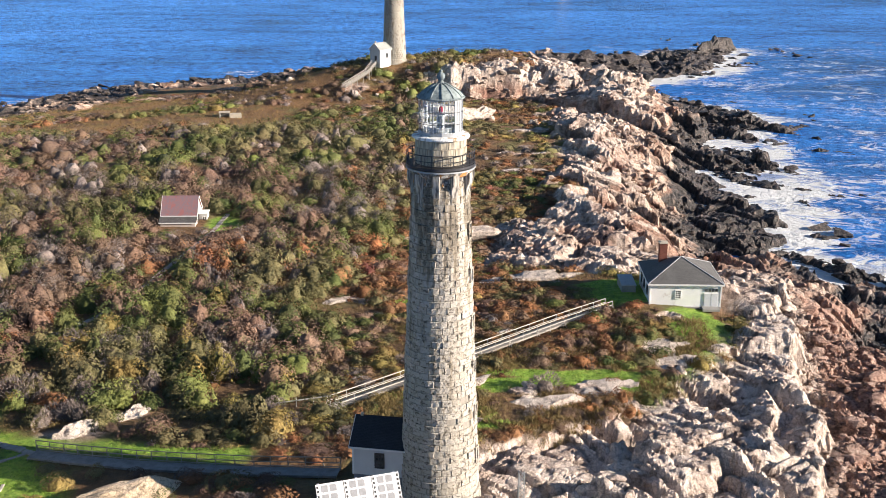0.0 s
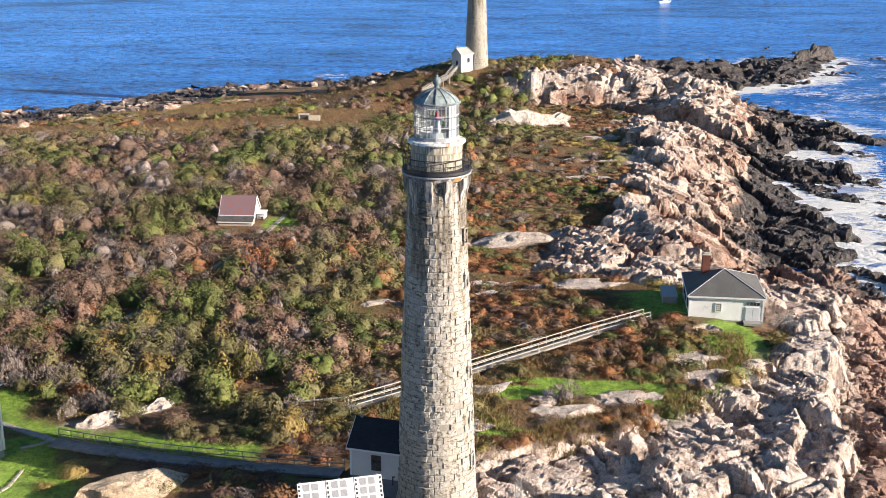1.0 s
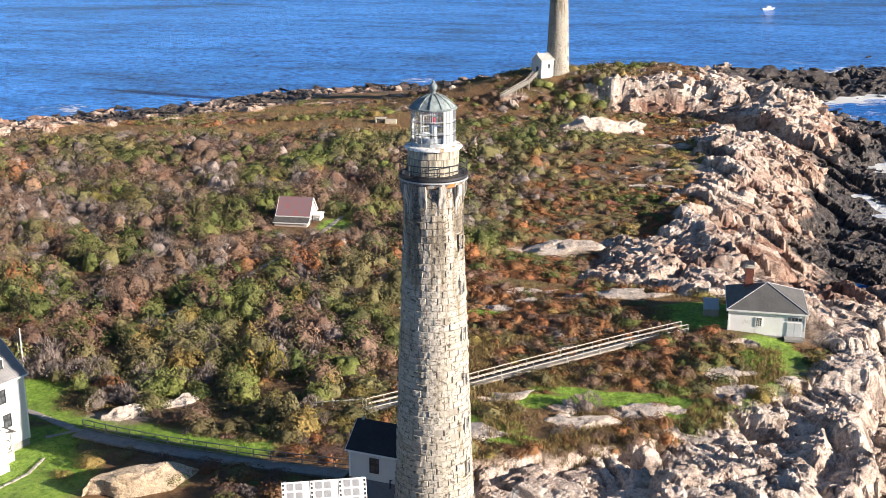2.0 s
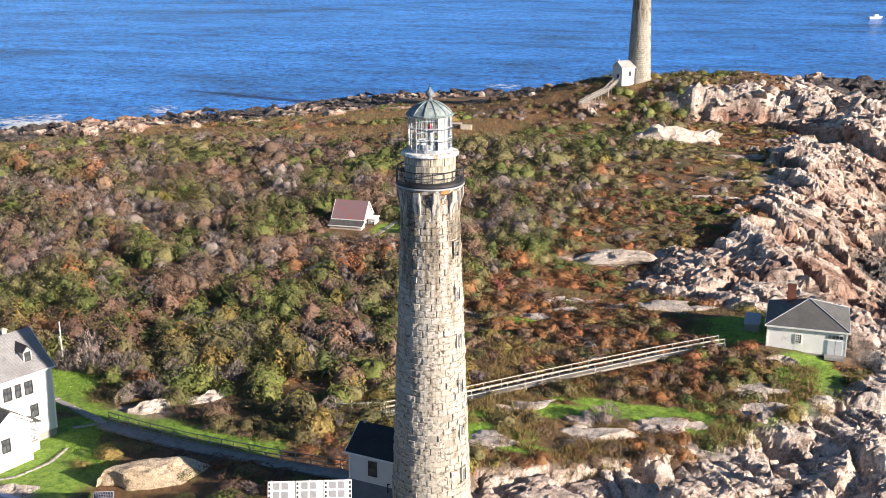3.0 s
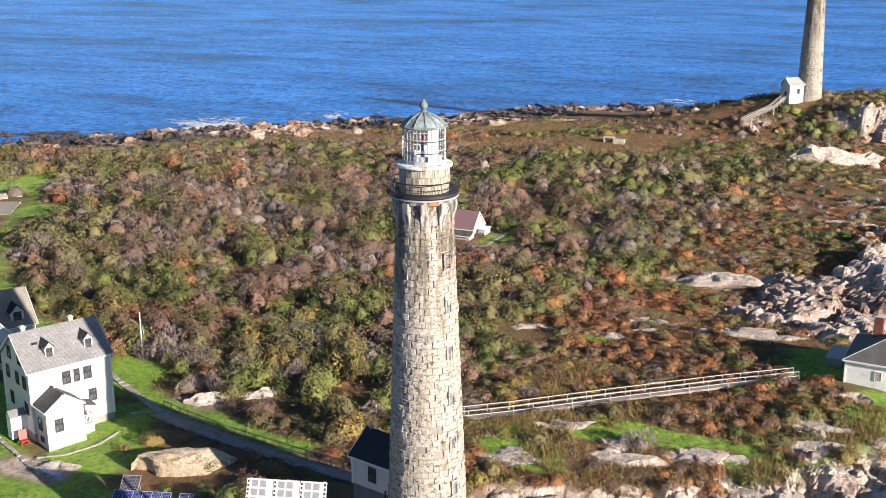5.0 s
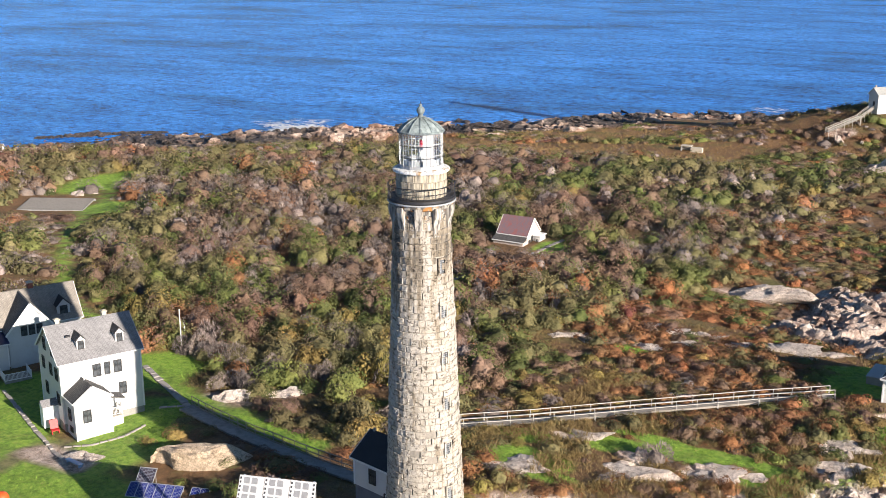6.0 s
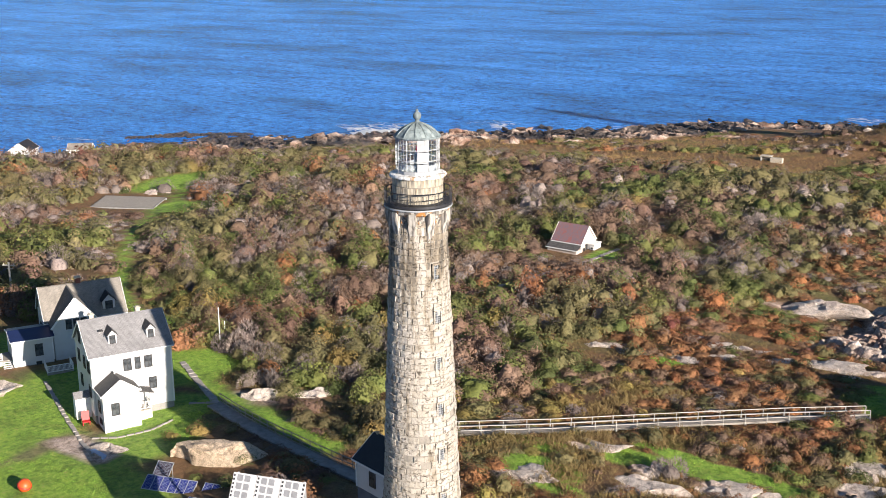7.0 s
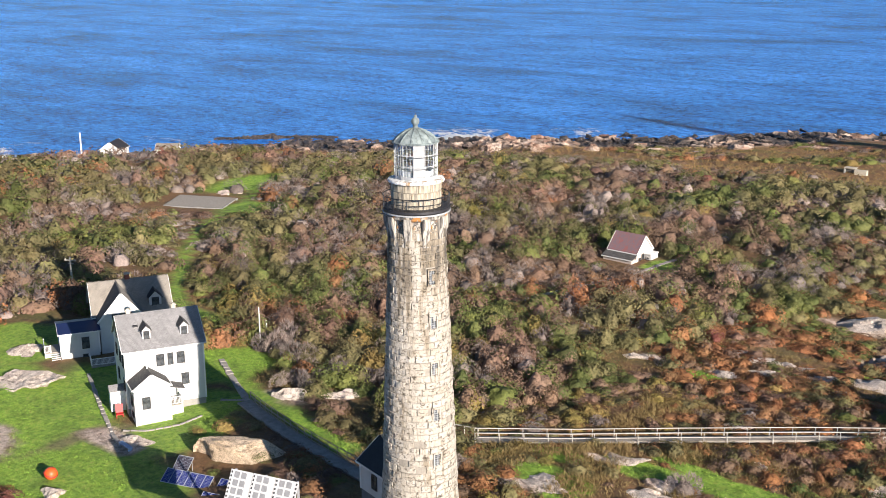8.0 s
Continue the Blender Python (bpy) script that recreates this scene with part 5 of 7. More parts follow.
def fog_signal_house():
    W, D, he, hr, rot = 9.8, 9.6, 3.3, 5.75, -4.5
    u, n = (math.cos(radians(rot)), math.sin(radians(rot))), (-math.sin(radians(rot)), math.cos(radians(rot)))
    cx, cy = 32.0 + u[0] * W / 2 + n[0] * D / 2, 53.1 + u[1] * W / 2 + n[1] * D / 2
    h = thing("fog_signal_house", "white fog-signal building with a grey pyramid roof and brick chimney", "building", facing(cx, cy, -3.35, rot))
    part("wall", boxes((0, 0, he / 2, W, D, he)), WORN_WHITE, h, "peeling white board walls")
    part("foundation", boxes((0, 0, -0.6, W + 0.1, D + 0.1, 1.3)), CONCRETE, h)
    o, t = 0.35, 0.12
    cs = [(-W / 2 - o, -D / 2 - o), (W / 2 + o, -D / 2 - o), (W / 2 + o, D / 2 + o), (-W / 2 - o, D / 2 + o)]
    for i in range(4):
        a, b = cs[i], cs[(i + 1) % 4]
        part("roof", slab(bmesh.new(), [(*a, he + t), (*b, he + t), (0, 0, hr + t)], 0.10), make_once("hip_shingle"), h)
        bm = bmesh.new()
        beam(bm, (*a, he + t + 0.04), (0, 0, hr + t + 0.05), 0.12, 0.06)
        part("hip_cap", bm, ALUMINIUM, h)
    for s in (-1, 1):
        part("fascia", boxes((0, s * (D / 2 + o + 0.03), he + 0.04, W + 2 * o, 0.06, 0.22)), TRIM, h)
        part("fascia", boxes((s * (W / 2 + o + 0.03), 0, he + 0.04, 0.06, D + 2 * o, 0.22)), TRIM, h)
    chimney(h, -2.3, 1.9, he + 0.9, he + 4.0, 1.1)
    corner_boards(h, W, D, 0, he - 0.1)
    window(h, -1.0, -D / 2 - 0.02, 1.85, 0.66, 1.1, 0, 3, 4, sash=TRIM)
    for y in (-2.5, 0.3, 2.8):
        window(h, -W / 2 - 0.02, y, 1.85, 0.72, 1.3, -90, 2, 3)
    d = part("door", boxes((3.55, -D / 2 - 0.04, 1.05, 2.0, 0.08, 2.1)), TRIM, h, "pair of white doors with a transom")
    part("panel", boxes((3.07, -D / 2 - 0.09, 1.05, 0.85, 0.04, 1.95), (4.03, -D / 2 - 0.09, 1.05, 0.85, 0.04, 1.95)), simple("door_paint", (0.62, 0.64, 0.66), 0.5), d)
    for k in range(4):
        part("transom_light", boxes((2.85 + 0.47 * k, -D / 2 - 0.06, 2.55, 0.38, 0.06, 0.42)), PANE, d)
    part("door_step", boxes((3.5, -D / 2 - 0.7, 0.0, 2.3, 1.3, 0.35)), CONCRETE, h)
    part("sill", boxes((0, -D / 2 - 0.12, 0.0, W + 0.2, 0.3, 0.18)), CONCRETE, h)
    q = thing("cistern_box", "low grey concrete cistern on the grass", "cistern", facing(30.4, 60.8, ground_z(30.4, 60.8) - 0.2, -4))
    part("body", boxes((0, 0, 0.6, 2.0, 4.8, 1.4), bevel=0.04), CONCRETE, q)
    part("lid", boxes((0, 0, 1.36, 2.15, 4.95, 0.12), bevel=0.02), simple("pale_lid", (0.42, 0.43, 0.44), 0.8, 0.15), q)


MADE = {}


def make_once(name):
    if name not in MADE:
        MADE[name] = make_shingle(name, (0.125, 0.125, 0.125), (0.155, 0.155, 0.15), 0.8)
    return MADE[name]


def shed():
    W, D, he, hr = 6.0, 5.2, 2.6, 5.3
    h = thing("brick_shed", "old shed with a faded red roof and pale walls among shrubs", "shed", facing(-40.2, 102.9, -5.0, -1.2))
    part("wall", gable_body(W, D, he, hr, -0.3), SHED_BOARDS, h)
    gable_roof(h, W, D, he, hr, RED_ROOF, 0.2)
    corner_boards(h, W, D, -0.2, he)
    part("lean_to_roof", slab(bmesh.new(), [(-W / 2 - 0.3, -D / 2 - 1.9, 1.7), (W / 2 + 0.2, -D / 2 - 1.9, 1.7), (W / 2 + 0.2, -D / 2 + 0.05, 2.5), (-W / 2 - 0.3, -D / 2 + 0.05, 2.5)], 0.1), DARK_SHINGLE, h, "dark lean-to roof")
    part("lean_to_wall", boxes((0, -D / 2 - 0.85, 0.6, W, 1.7, 2.0)), SHED_BOARDS, h)
    part("lean_to_fascia", boxes((0, -D / 2 - 1.95, 1.64, W + 0.5, 0.06, 0.18)), TRIM, h)
    e = part("side_ell", boxes((W / 2 + 0.6, 1.0, 0.9, 1.6, 2.4, 2.4)), WHITE, h, "small white side room")
    part("ell_roof", boxes((W / 2 + 0.6, 1.0, 2.14, 1.9, 2.7, 0.14)), TRIM, e)
    window(e, W / 2 + 0.95, -0.22, 1.2, 0.5, 0.8, 0, 2, 2, sash=TRIM)
    window(h, W / 2 + 0.02, -0.7, 1.6, 0.5, 1.0, 90, 2, 2)
    part("door", boxes((W / 2 + 0.03, -1.6, 0.7, 0.06, 0.8, 1.8)), BLACK_TRIM, h)


def far_entry():
    W, D, he, hr, rot = 5.0, 4.3, 4.4, 6.2, 45.7
    u, n = (math.cos(radians(rot)), math.sin(radians(rot))), (-math.sin(radians(rot)), math.cos(radians(rot)))
    cx, cy = -1.1 - u[0] * W / 2 + n[0] * D / 2, 268.3 - u[1] * W / 2 + n[1] * D / 2
    h = thing("far_entry_house", "small white house with a pale roof at the far tower", "house", facing(cx, cy, 0.1, rot))
    part("wall", gable_body(W, D, he, hr, -1.2), WHITE, h)
    gable_roof(h, W, D, he, hr, make_shingle("pale_shingle", (0.36, 0.38, 0.37), (0.42, 0.43, 0.42)), 0.3)
    chimney(h, -1.9, 0.3, hr - 0.3, hr + 0.6, 0.35, PALE_CONCRETE, False)
    window(h, 0.6, -D / 2 - 0.02, 2.4, 0.75, 1.3, 0, 2, 2)
    part("door", boxes((-W / 2 - 0.03, -0.3, 1.3, 0.06, 0.95, 2.1)), BLACK_TRIM, h)
    # stair and ramp down to the heath
    r = thing("access_ramp", "weathered timber ramp with handrails up to the small house", "ramp", pose(0, 0, 0))
    a = Vector((cx, cy, 0.5)) + Vector((-u[0] * W / 2, -u[1] * W / 2, 0))
    b, c = Vector((-8.6, 259.5, -1.8)), Vector((-15.6, 252.0, -5.0))
    for p, q in ((a, b), (b, c)):
        d = (q - p).normalized()
        side = Vector((-d.y, d.x, 0)).normalized() * 0.75
        bm = bmesh.new()
        beam(bm, p, q, 1.5, 0.14)
        part("deck", bm, TIMBER, r)
        for s in (-1, 1):
            for hh in (1.0, 0.5):
                bm = bmesh.new()
                beam(bm, p + side * s + Vector((0, 0, hh)), q + side * s + Vector((0, 0, hh)), 0.1, 0.12)
                part("handrail", bm, RAIL_PAINT, r)
            for k in range(5):
                m = p + (q - p) * (k / 4) + side * s
                part("post", boxes((m.x, m.y, m.z - 0.6, 0.12, 0.12, 3.2)), RAIL_PAINT, r)


entry_house()
keeper_house()
assistant_house()
fog_signal_house()
shed()
far_entry()

# ---------------------------------------------------------------- walkways
def walkway(name, label, points, width, rail_sides, rail_h, gap, deck_mat, rail_mat, rails=(1.0, 0.45)):
    """A raised boardwalk along points (x, y, deck height) with posts every gap metres."""
    t = thing(name, label, "walkway", pose(0, 0, 0))
    pts = [Vector(p) for p in points]
    for i, (a, b) in enumerate(zip(pts, pts[1:])):
        d = (b - a).normalized()
        side = Vector((-d.y, d.x, 0)).normalized() * (width / 2)
        length = (b - a).length
        bm = bmesh.new()
        n = max(1, round(length / 0.19))
        for k in range(n):
            m = a + (b - a) * ((k + 0.5) / n)
            bmesh.ops.create_cube(bm, size=1, matrix=Matrix.Translation(m) @ d.to_track_quat("Y", "Z").to_matrix().to_4x4() @ Matrix.Diagonal((width, length / n - 0.02, 0.05, 1)))
        tagged(part("planking", bm, deck_mat, t), kind="stuff")
        for s in (-1, 1):
            bm = bmesh.new()
            beam(bm, a + side * s * 0.93 - Vector((0, 0, 0.13)), b + side * s * 0.93 - Vector((0, 0, 0.13)), 0.07, 0.2)
            part("stringer", bm, deck_mat, t)
        m = max(1, round(length / gap))
        for s in (-1, 1):
            for k in range(m + (i == len(pts) - 2)):
                p = a + (b - a) * (k / m) + side * s
                g = ground_z(p.x, p.y)
                top = p.z + (rail_h if s in rail_sides else 0)
                bot = min(p.z - 0.15, g - 0.2)
                part("post", boxes((p.x, p.y, (top + bot) / 2, 0.075, 0.075, top - bot)), rail_mat, t)
                if s in rail_sides and k % 2 == 0:
                    bm = bmesh.new()
                    beam(bm, p + Vector((0, 0, rail_h * 0.6)), p + side * s * 0.7 - Vector((0, 0, 0.4)), 0.06, 0.06)
                    part("brace", bm, rail_mat, t)
        for s in rail_sides:
            for hh in rails:
                bm = bmesh.new()
                beam(bm, a + side * s + Vector((0, 0, rail_h * hh)), b + side * s + Vector((0, 0, rail_h * hh)), 0.07, 0.08)
                part("rail", bm, rail_mat, t)
    return t


walkway("east_walkway", "long weathered timber boardwalk with pale handrails across the heath", EAST_WALK, 1.35, (-1, 1), 1.0, 2.7, TIMBER, RAIL_PAINT)
walkway("west_walkway", "damp timber boardwalk with a grey fence in the tower's shade", WEST_WALK, 1.7, (1,), 1.15, 1.8, DARK_TIMBER, TIMBER, (1.0, 0.5, 0.12))
bm = bmesh.new()
beam(bm, (-10.9, 22.3, -1.9), (-17.0, 21.9, -2.5), 0.1, 0.1)
stray = thing("stray_handrail", "single pale handrail running into the shrubs", "handrail", pose(0, 0, 0))
part("rail", bm, RAIL_PAINT, stray)
for k in range(4):
    px_, py_ = -11.0 - 1.9 * k, 22.3 - 0.13 * k
    part("post", boxes((px_, py_, -3.0, 0.1, 0.1, 2.1)), RAIL_PAINT, stray)


def slab_path(name, label, points, width, step):
    """A path of flat stones, each a piece of its own."""
    t = thing(name, label, "path", pose(0, 0, 0))
    rng = random.Random(len(points))
    for (ax, ay), (bx, by) in zip(points, points[1:]):
        length = math.hypot(bx - ax, by - ay)
        n = max(1, round(length / step))
        ang = math.degrees(math.atan2(by - ay, bx - ax))
        for k in range(n):
            f = (k + 0.5) / n
            x, y = ax + (bx - ax) * f, ay + (by - ay) * f
            w, l = width * rng.uniform(0.8, 1.1), length / n * rng.uniform(0.82, 0.96)
            part("paving_stone", boxes((x, y, ground_z(x, y) + 0.03, l, w, 0.22, ang + rng.uniform(-6, 6)), bevel=0.03), STONE_SLAB, t)

    return t


slab_path("stone_path", "grey stone path leading from the house to the boardwalk", [(-55.5, 21.2), (-47.2, 16.9), (-40.8, 13.7)], 0.9, 1.1)
slab_path("lawn_path", "narrow stone path across the lawn", [(-66.0, 7.0), (-56.4, 2.3), (-47.0, -2.0), (-43.2, -3.6)], 0.5, 1.2)
slab_path("duckboard_path", "narrow silvered duckboards through the scrub to the shed", TRAILS[1], 0.8, 1.6)
slab_path("side_path", "thin stone path from the ell to the boardwalk", [(-44.6, 12.2), (-42.2, 14.0)], 0.4, 1.0)
slab_path("kerb_stones", "arc of edging stones round the ell", [(-47.2, -0.6), (-44.6, 1.0), (-42.8, 4.6), (-42.6, 7.8)], 0.3, 0.9)


# ---------------------------------------------------------------- solar panels and yard things
def solar_panel(x, y, z, rot, tilt, w, h, cells, label):
    t = thing("solar_panel", label, "solar panel", pose(x, y, z, 0, 0, rot), "ground-mounted solar panels")
    tl = pose(0, 0, 0, tilt, 0, 0)
    p = part("cell_sheet", slab(bmesh.new(), [(-w / 2, -h / 2, 0.02), (w / 2, -h / 2, 0.02), (w / 2, h / 2, 0.02), (-w / 2, h / 2, 0.02)], 0.03), cells, t)
    p.matrix_basis = tl
    bm = bmesh.new()
    for sx, sy, px, py in ((w + 0.06, 0.06, 0, h / 2), (w + 0.06, 0.06, 0, -h / 2), (0.06, h, w / 2, 0), (0.06, h, -w / 2, 0)):
        box(bm, px, py, 0.015, sx, sy, 0.06)
    part("frame", bm, ALUMINIUM, t).matrix_basis = tl
    for sx in (-0.4, 0.4):
        for sy in (-0.42, 0.42):
            zz = sy * h * math.sin(radians(tilt))
            part("leg", boxes((sx * w, sy * h * math.cos(radians(tilt)), zz / 2 - 0.6, 0.05, 0.05, zz + 1.15)), ALUMINIUM, t)
    return t


pa, pb = Vector((-33.26, -4.2, -3.77)), Vector((-27.52, -2.4, -3.71))
row_rot = math.degrees(math.atan2(pb.y - pa.y, pb.x - pa.x))
ux, uy = math.cos(radians(row_rot)), math.sin(radians(row_rot))
for row, (start, count) in enumerate(((0.0, 6), (6.9, 4), (8.5, 6))):
    for k in range(count):
        s = start + 0.5 + 1.0 * k - (0 if row < 2 else 2.0)
        off = 0.85 if row < 2 else 3.6
        drop = 0.42 if row < 2 else 0.75
        solar_panel(pa.x + ux * s + uy * off, pa.y + uy * s - ux * off, pa.z - drop, row_rot, 32, 0.98, 1.75, BLUE_CELLS, "blue solar panel in an aluminium frame on the grass")
solar_panel(-32.4, -2.9, -3.55, row_rot, 38, 1.9, 1.9, DARK_CELLS, "dark square solar panel leaning on a boulder")


def panel_rack():
    """Tall rack of white-framed modules before the tower."""
    a, b = Vector((-10.72, -13.27, 6.41)), Vector((-4.03, -11.3, 6.57))
    rot = math.degrees(math.atan2(b.y - a.y, b.x - a.x))
    width, tilt, rows, rh = (b - a).length, 58.0, 6, 0.72
    t = thing("panel_rack", "tall rack of white-framed grey modules in front of the tower", "panel rack", pose(*((a + b) / 2), 0, 0, rot))
    lean = pose(0, 0, 0, tilt, 0, 0)
    height = rows * rh + 0.2
    for c in range(3):
        x0 = -width / 2 + width * c / 3
        mw = width / 3
        m = part("module", boxes((x0 + mw / 2, -height / 2, 0, mw - 0.05, height, 0.06)), PANEL_WHITE, t, "white perforated module")
        m.matrix_basis = lean
        for r in range(rows):
            y = -0.42 - rh * r
            for k in (0, 1):
                bm = bmesh.new()
                cx = x0 + 0.62 + 0.72 * k + 0.1
                w, h, q = 0.27, 0.27, 0.10
                o = [(-w, -h + q * (k == 0)), (-w + q * (k == 0), -h), (w, -h), (w, h - q * (k == 1)), (w - q * (k == 1), h), (-w, h)]
                vs = [bm.verts.new((cx + px, y + py, 0.045)) for px, py in dict.fromkeys(o)]
                bm.faces.new(vs)
                ex = bmesh.ops.extrude_face_region(bm, geom=list(bm.faces))
                bmesh.ops.translate(bm, verts=[v for v in ex["geom"] if isinstance(v, bmesh.types.BMVert)], vec=(0, 0, -0.02))
                part("insert", bm, PANEL_GREY, m)
            for dy in (0.17, -0.17):
                part("slot", boxes((x0 + 0.16, y + dy, 0.035, 0.15, 0.18, 0.012)), BLACK_TRIM, m)
    e = part("end_strip", boxes((width / 2 - 0.16, -height / 2, 0.0, 0.3, height, 0.075)), PANEL_WHITE, t)
    e.matrix_basis = lean
    for r in range(rows * 2):
        part("slot", boxes((width / 2 - 0.16, -0.25 - 0.36 * r, 0.045, 0.16, 0.2, 0.012)), BLACK_TRIM, e)
    g = ground_z(-7, -12)
    for x in (-width / 2 + 0.3, 0, width / 2 - 0.3):
        part("mast", boxes((x, 0.25, (g - 6.6) / 2 - 0.1, 0.18, 0.18, 6.6 - g)), ALUMINIUM, t)
        bm = bmesh.new()
        beam(bm, (x, 0.25, g - 6.2), (x, -height * math.cos(radians(tilt)), -height * math.sin(radians(tilt)) + 0.1), 0.12, 0.12)
        part("strut", bm, ALUMINIUM, t)


panel_rack()


def pole(name, label, x, y, height, r, mat, arm=False, z=None):
    g = ground_z(x, y) if z is None else z
    t = thing(name, label, "pole", pose(x, y, g - 0.3))
    part("shaft", lathe(bmesh.new(), [(0, 0), (r, 0), (r * 0.75, height + 0.3), (0, height + 0.3)], 10), mat, t)
    if arm:
        part("crossarm", boxes((0, 0, height - 0.2, 2.2, 0.14, 0.16, 25), (0, 0.1, height - 0.75, 0.9, 0.10, 0.08, 25)), mat, t)
        for s in (-0.9, 0.9):
            part("insulator", lathe(bmesh.new(), [(0.07, height - 0.1), (0.09, height + 0.05), (0.03, height + 0.12), (0, height + 0.12)], 8), PALE_CONCRETE, t).matrix_basis = pose(s * 0.9, s * 0.42, 0)
    return t


pole("flagpole", "slender white flagpole on the lawn", -55.0, 27.9, 5.8, 0.09, TRIM)
pole("short_pole", "short white pole beside the flagpole", -57.2, 31.0, 2.6, 0.08, TRIM)
pole("utility_pole", "pale utility pole with a crossarm behind the houses", -101.5, 27.2, 5.0, 0.2, RAIL_PAINT, True)
pole("shore_pole", "tall pale pole near the western shore", -252.0, 125.0, 9.5, 0.28, TRIM)
t = thing("trail_sign", "small grey trail sign on a post", "sign", pose(-18.8, 75.6, ground_z(-18.8, 75.6)))
part("post", boxes((0, 0, 1.0, 0.12, 0.12, 2.4)), BARK, t)
part("board", boxes((0, -0.08, 1.95, 0.7, 0.05, 0.8)), TIMBER, t)


def distant_house(name, label, x, y, rot, W, D, he, hr, roof, wall, z):
    h = thing(name, label, "house", facing(x, y, z, rot))
    part("wall", gable_body(W, D, he, hr, -1.0), wall, h)
    gable_roof(h, W, D, he, hr, roof, 0.3)
    window(h, 0, -D / 2 - 0.02, he * 0.55, 0.9, 1.2, 0, 2, 2)
    window(h, W / 2 + 0.02, 0, he * 0.55, 0.9, 1.2, 90, 2, 2)
    return h


distant_house("boat_house", "white boathouse with a dark roof on the western shore", -255.0, 139.0, -55, 8.0, 6.5, 2.6, 4.9, BLACK_ROOF, WHITE, -15.3)
distant_house("ramp_house", "low brown-roofed hut near the shore", -240.0, 149.0, 40, 7.0, 5.0, 2.4, 3.9, TAN_SHINGLE, WORN_WHITE, -15.0)

t = thing("concrete_bunker", "ruined pale concrete bunker in the heath", "bunker", facing(-47.0, 227.5, ground_z(-47.0, 227.5) - 0.3, 4) @ Matrix.Diagonal((0.62, 0.62, 0.62, 1)))
part("front_block", boxes((2.6, -1.0, 1.1, 5.2, 2.6, 2.4), bevel=0.05), PALE_CONCRETE, t)
part("rear_wall", boxes((-2.2, 0.8, 1.2, 4.6, 0.5, 2.6), (-4.3, -0.6, 1.2, 0.4, 3.0, 2.6)), CONCRETE, t)
part("roof_slab", boxes((-2.3, 0.2, 2.7, 5.0, 3.6, 0.3), bevel=0.03), PALE_CONCRETE, t)


def landing_deck():
    c = [Vector((-138.0, 92.6, 0)), Vector((-132.3, 83.6, 0)), Vector((-145.0, 77.6, 0)), Vector((-151.0, 86.6, 0))]
    mid = sum(c, Vector()) / 4
    z = max(ground_z(p.x, p.y) for p in c + [mid]) + 0.12
    t = thing("landing_deck", "large silvered timber landing platform beside the grass", "platform", pose(0, 0, 0))
    bm = bmesh.new()
    n = 42
    for k in range(n):
        f0, f1 = (k + 0.05) / n, (k + 0.95) / n
        p = [c[0].lerp(c[1], f0), c[3].lerp(c[2], f0), c[3].lerp(c[2], f1), c[0].lerp(c[1], f1)]
        slab(bm, [(q.x, q.y, z) for q in p], 0.08)
    bmesh.ops.recalc_face_normals(bm, faces=bm.faces)
    tagged(part("planking", bm, TIMBER, t), kind="stuff")
    for i in range(4):
        bm = bmesh.new()
        a, b = c[i], c[(i + 1) % 4]
        beam(bm, (a.x, a.y, z - 0.15), (b.x, b.y, z - 0.15), 0.18, 0.3)
        part("edge_beam", bm, DARK_TIMBER, t)
        part("pier", boxes((a.x, a.y, z - 1.1, 0.35, 0.35, 2.0)), DARK_TIMBER, t)


landing_deck()

t = thing("mooring_float", "bright orange round float lying on the lawn", "float", pose(-43.2, -12.6, ground_z(-43.2, -12.6) + 0.55, 0, 20, 30))
part("ball", lathe(bmesh.new(), [(0, -0.7), (0.4, -0.62), (0.68, -0.3), (0.76, 0), (0.68, 0.3), (0.4, 0.62), (0, 0.7)], 20), ORANGE, t, "", True)
part("band", lathe(bmesh.new(), [(0.76, -0.08), (0.80, 0), (0.76, 0.08)], 20), RED_PAINT, t)

t = thing("lawn_bench", "pale blue bench on the rock at the lawn's edge", "bench", pose(-42.6, -3.3, ground_z(-42.6, -3.3), 0, 0, -8))
part("seat", boxes((0, 0, 0.48, 2.6, 0.55, 0.08)), PALE_BLUE, t)
for s in (-1, 1):
    part("leg", boxes((s * 1.05, 0, 0.2, 0.1, 0.5, 0.5)), PALE_BLUE, t)

t = thing("red_slide", "red plastic chair against the house wall", "chair", pose(-50.9, 1.6, ground_z(-50.9, 1.6), 0, 0, 60))
part("seat", boxes((0, 0, 0.42, 0.9, 0.8, 0.1)), RED_PAINT, t)
part("back", boxes((0, 0.4, 0.95, 0.9, 0.1, 1.1, 0, -15)), RED_PAINT, t)
for s in (-1, 1):
    part("leg", boxes((s * 0.38, 0, 0.15, 0.08, 0.7, 0.5)), RED_PAINT, t)

t = thing("weather_mast", "short white lattice mast on a concrete pad", "mast", pose(7.5, -0.6, ground_z(7.5, -0.6)))
part("pad", boxes((0, 0, 0.15, 2.4, 1.6, 0.5)), CONCRETE, t)
for a in range(3):
    part("leg", boxes((0.35 * math.cos(a * 2.1), 0.35 * math.sin(a * 2.1), 2.0, 0.07, 0.07, 3.6)), WHITE_IRON, t)
bm = bmesh.new()
for k in range(7):
    for a in range(3):
        p = [Vector((0.35 * math.cos(b * 2.1), 0.35 * math.sin(b * 2.1), 0.5 + 0.48 * k + (0.48 if i else 0))) for i, b in enumerate((a, a + 1))]
        beam(bm, p[0], p[1], 0.04, 0.04)
part("lattice", bm, WHITE_IRON, t)

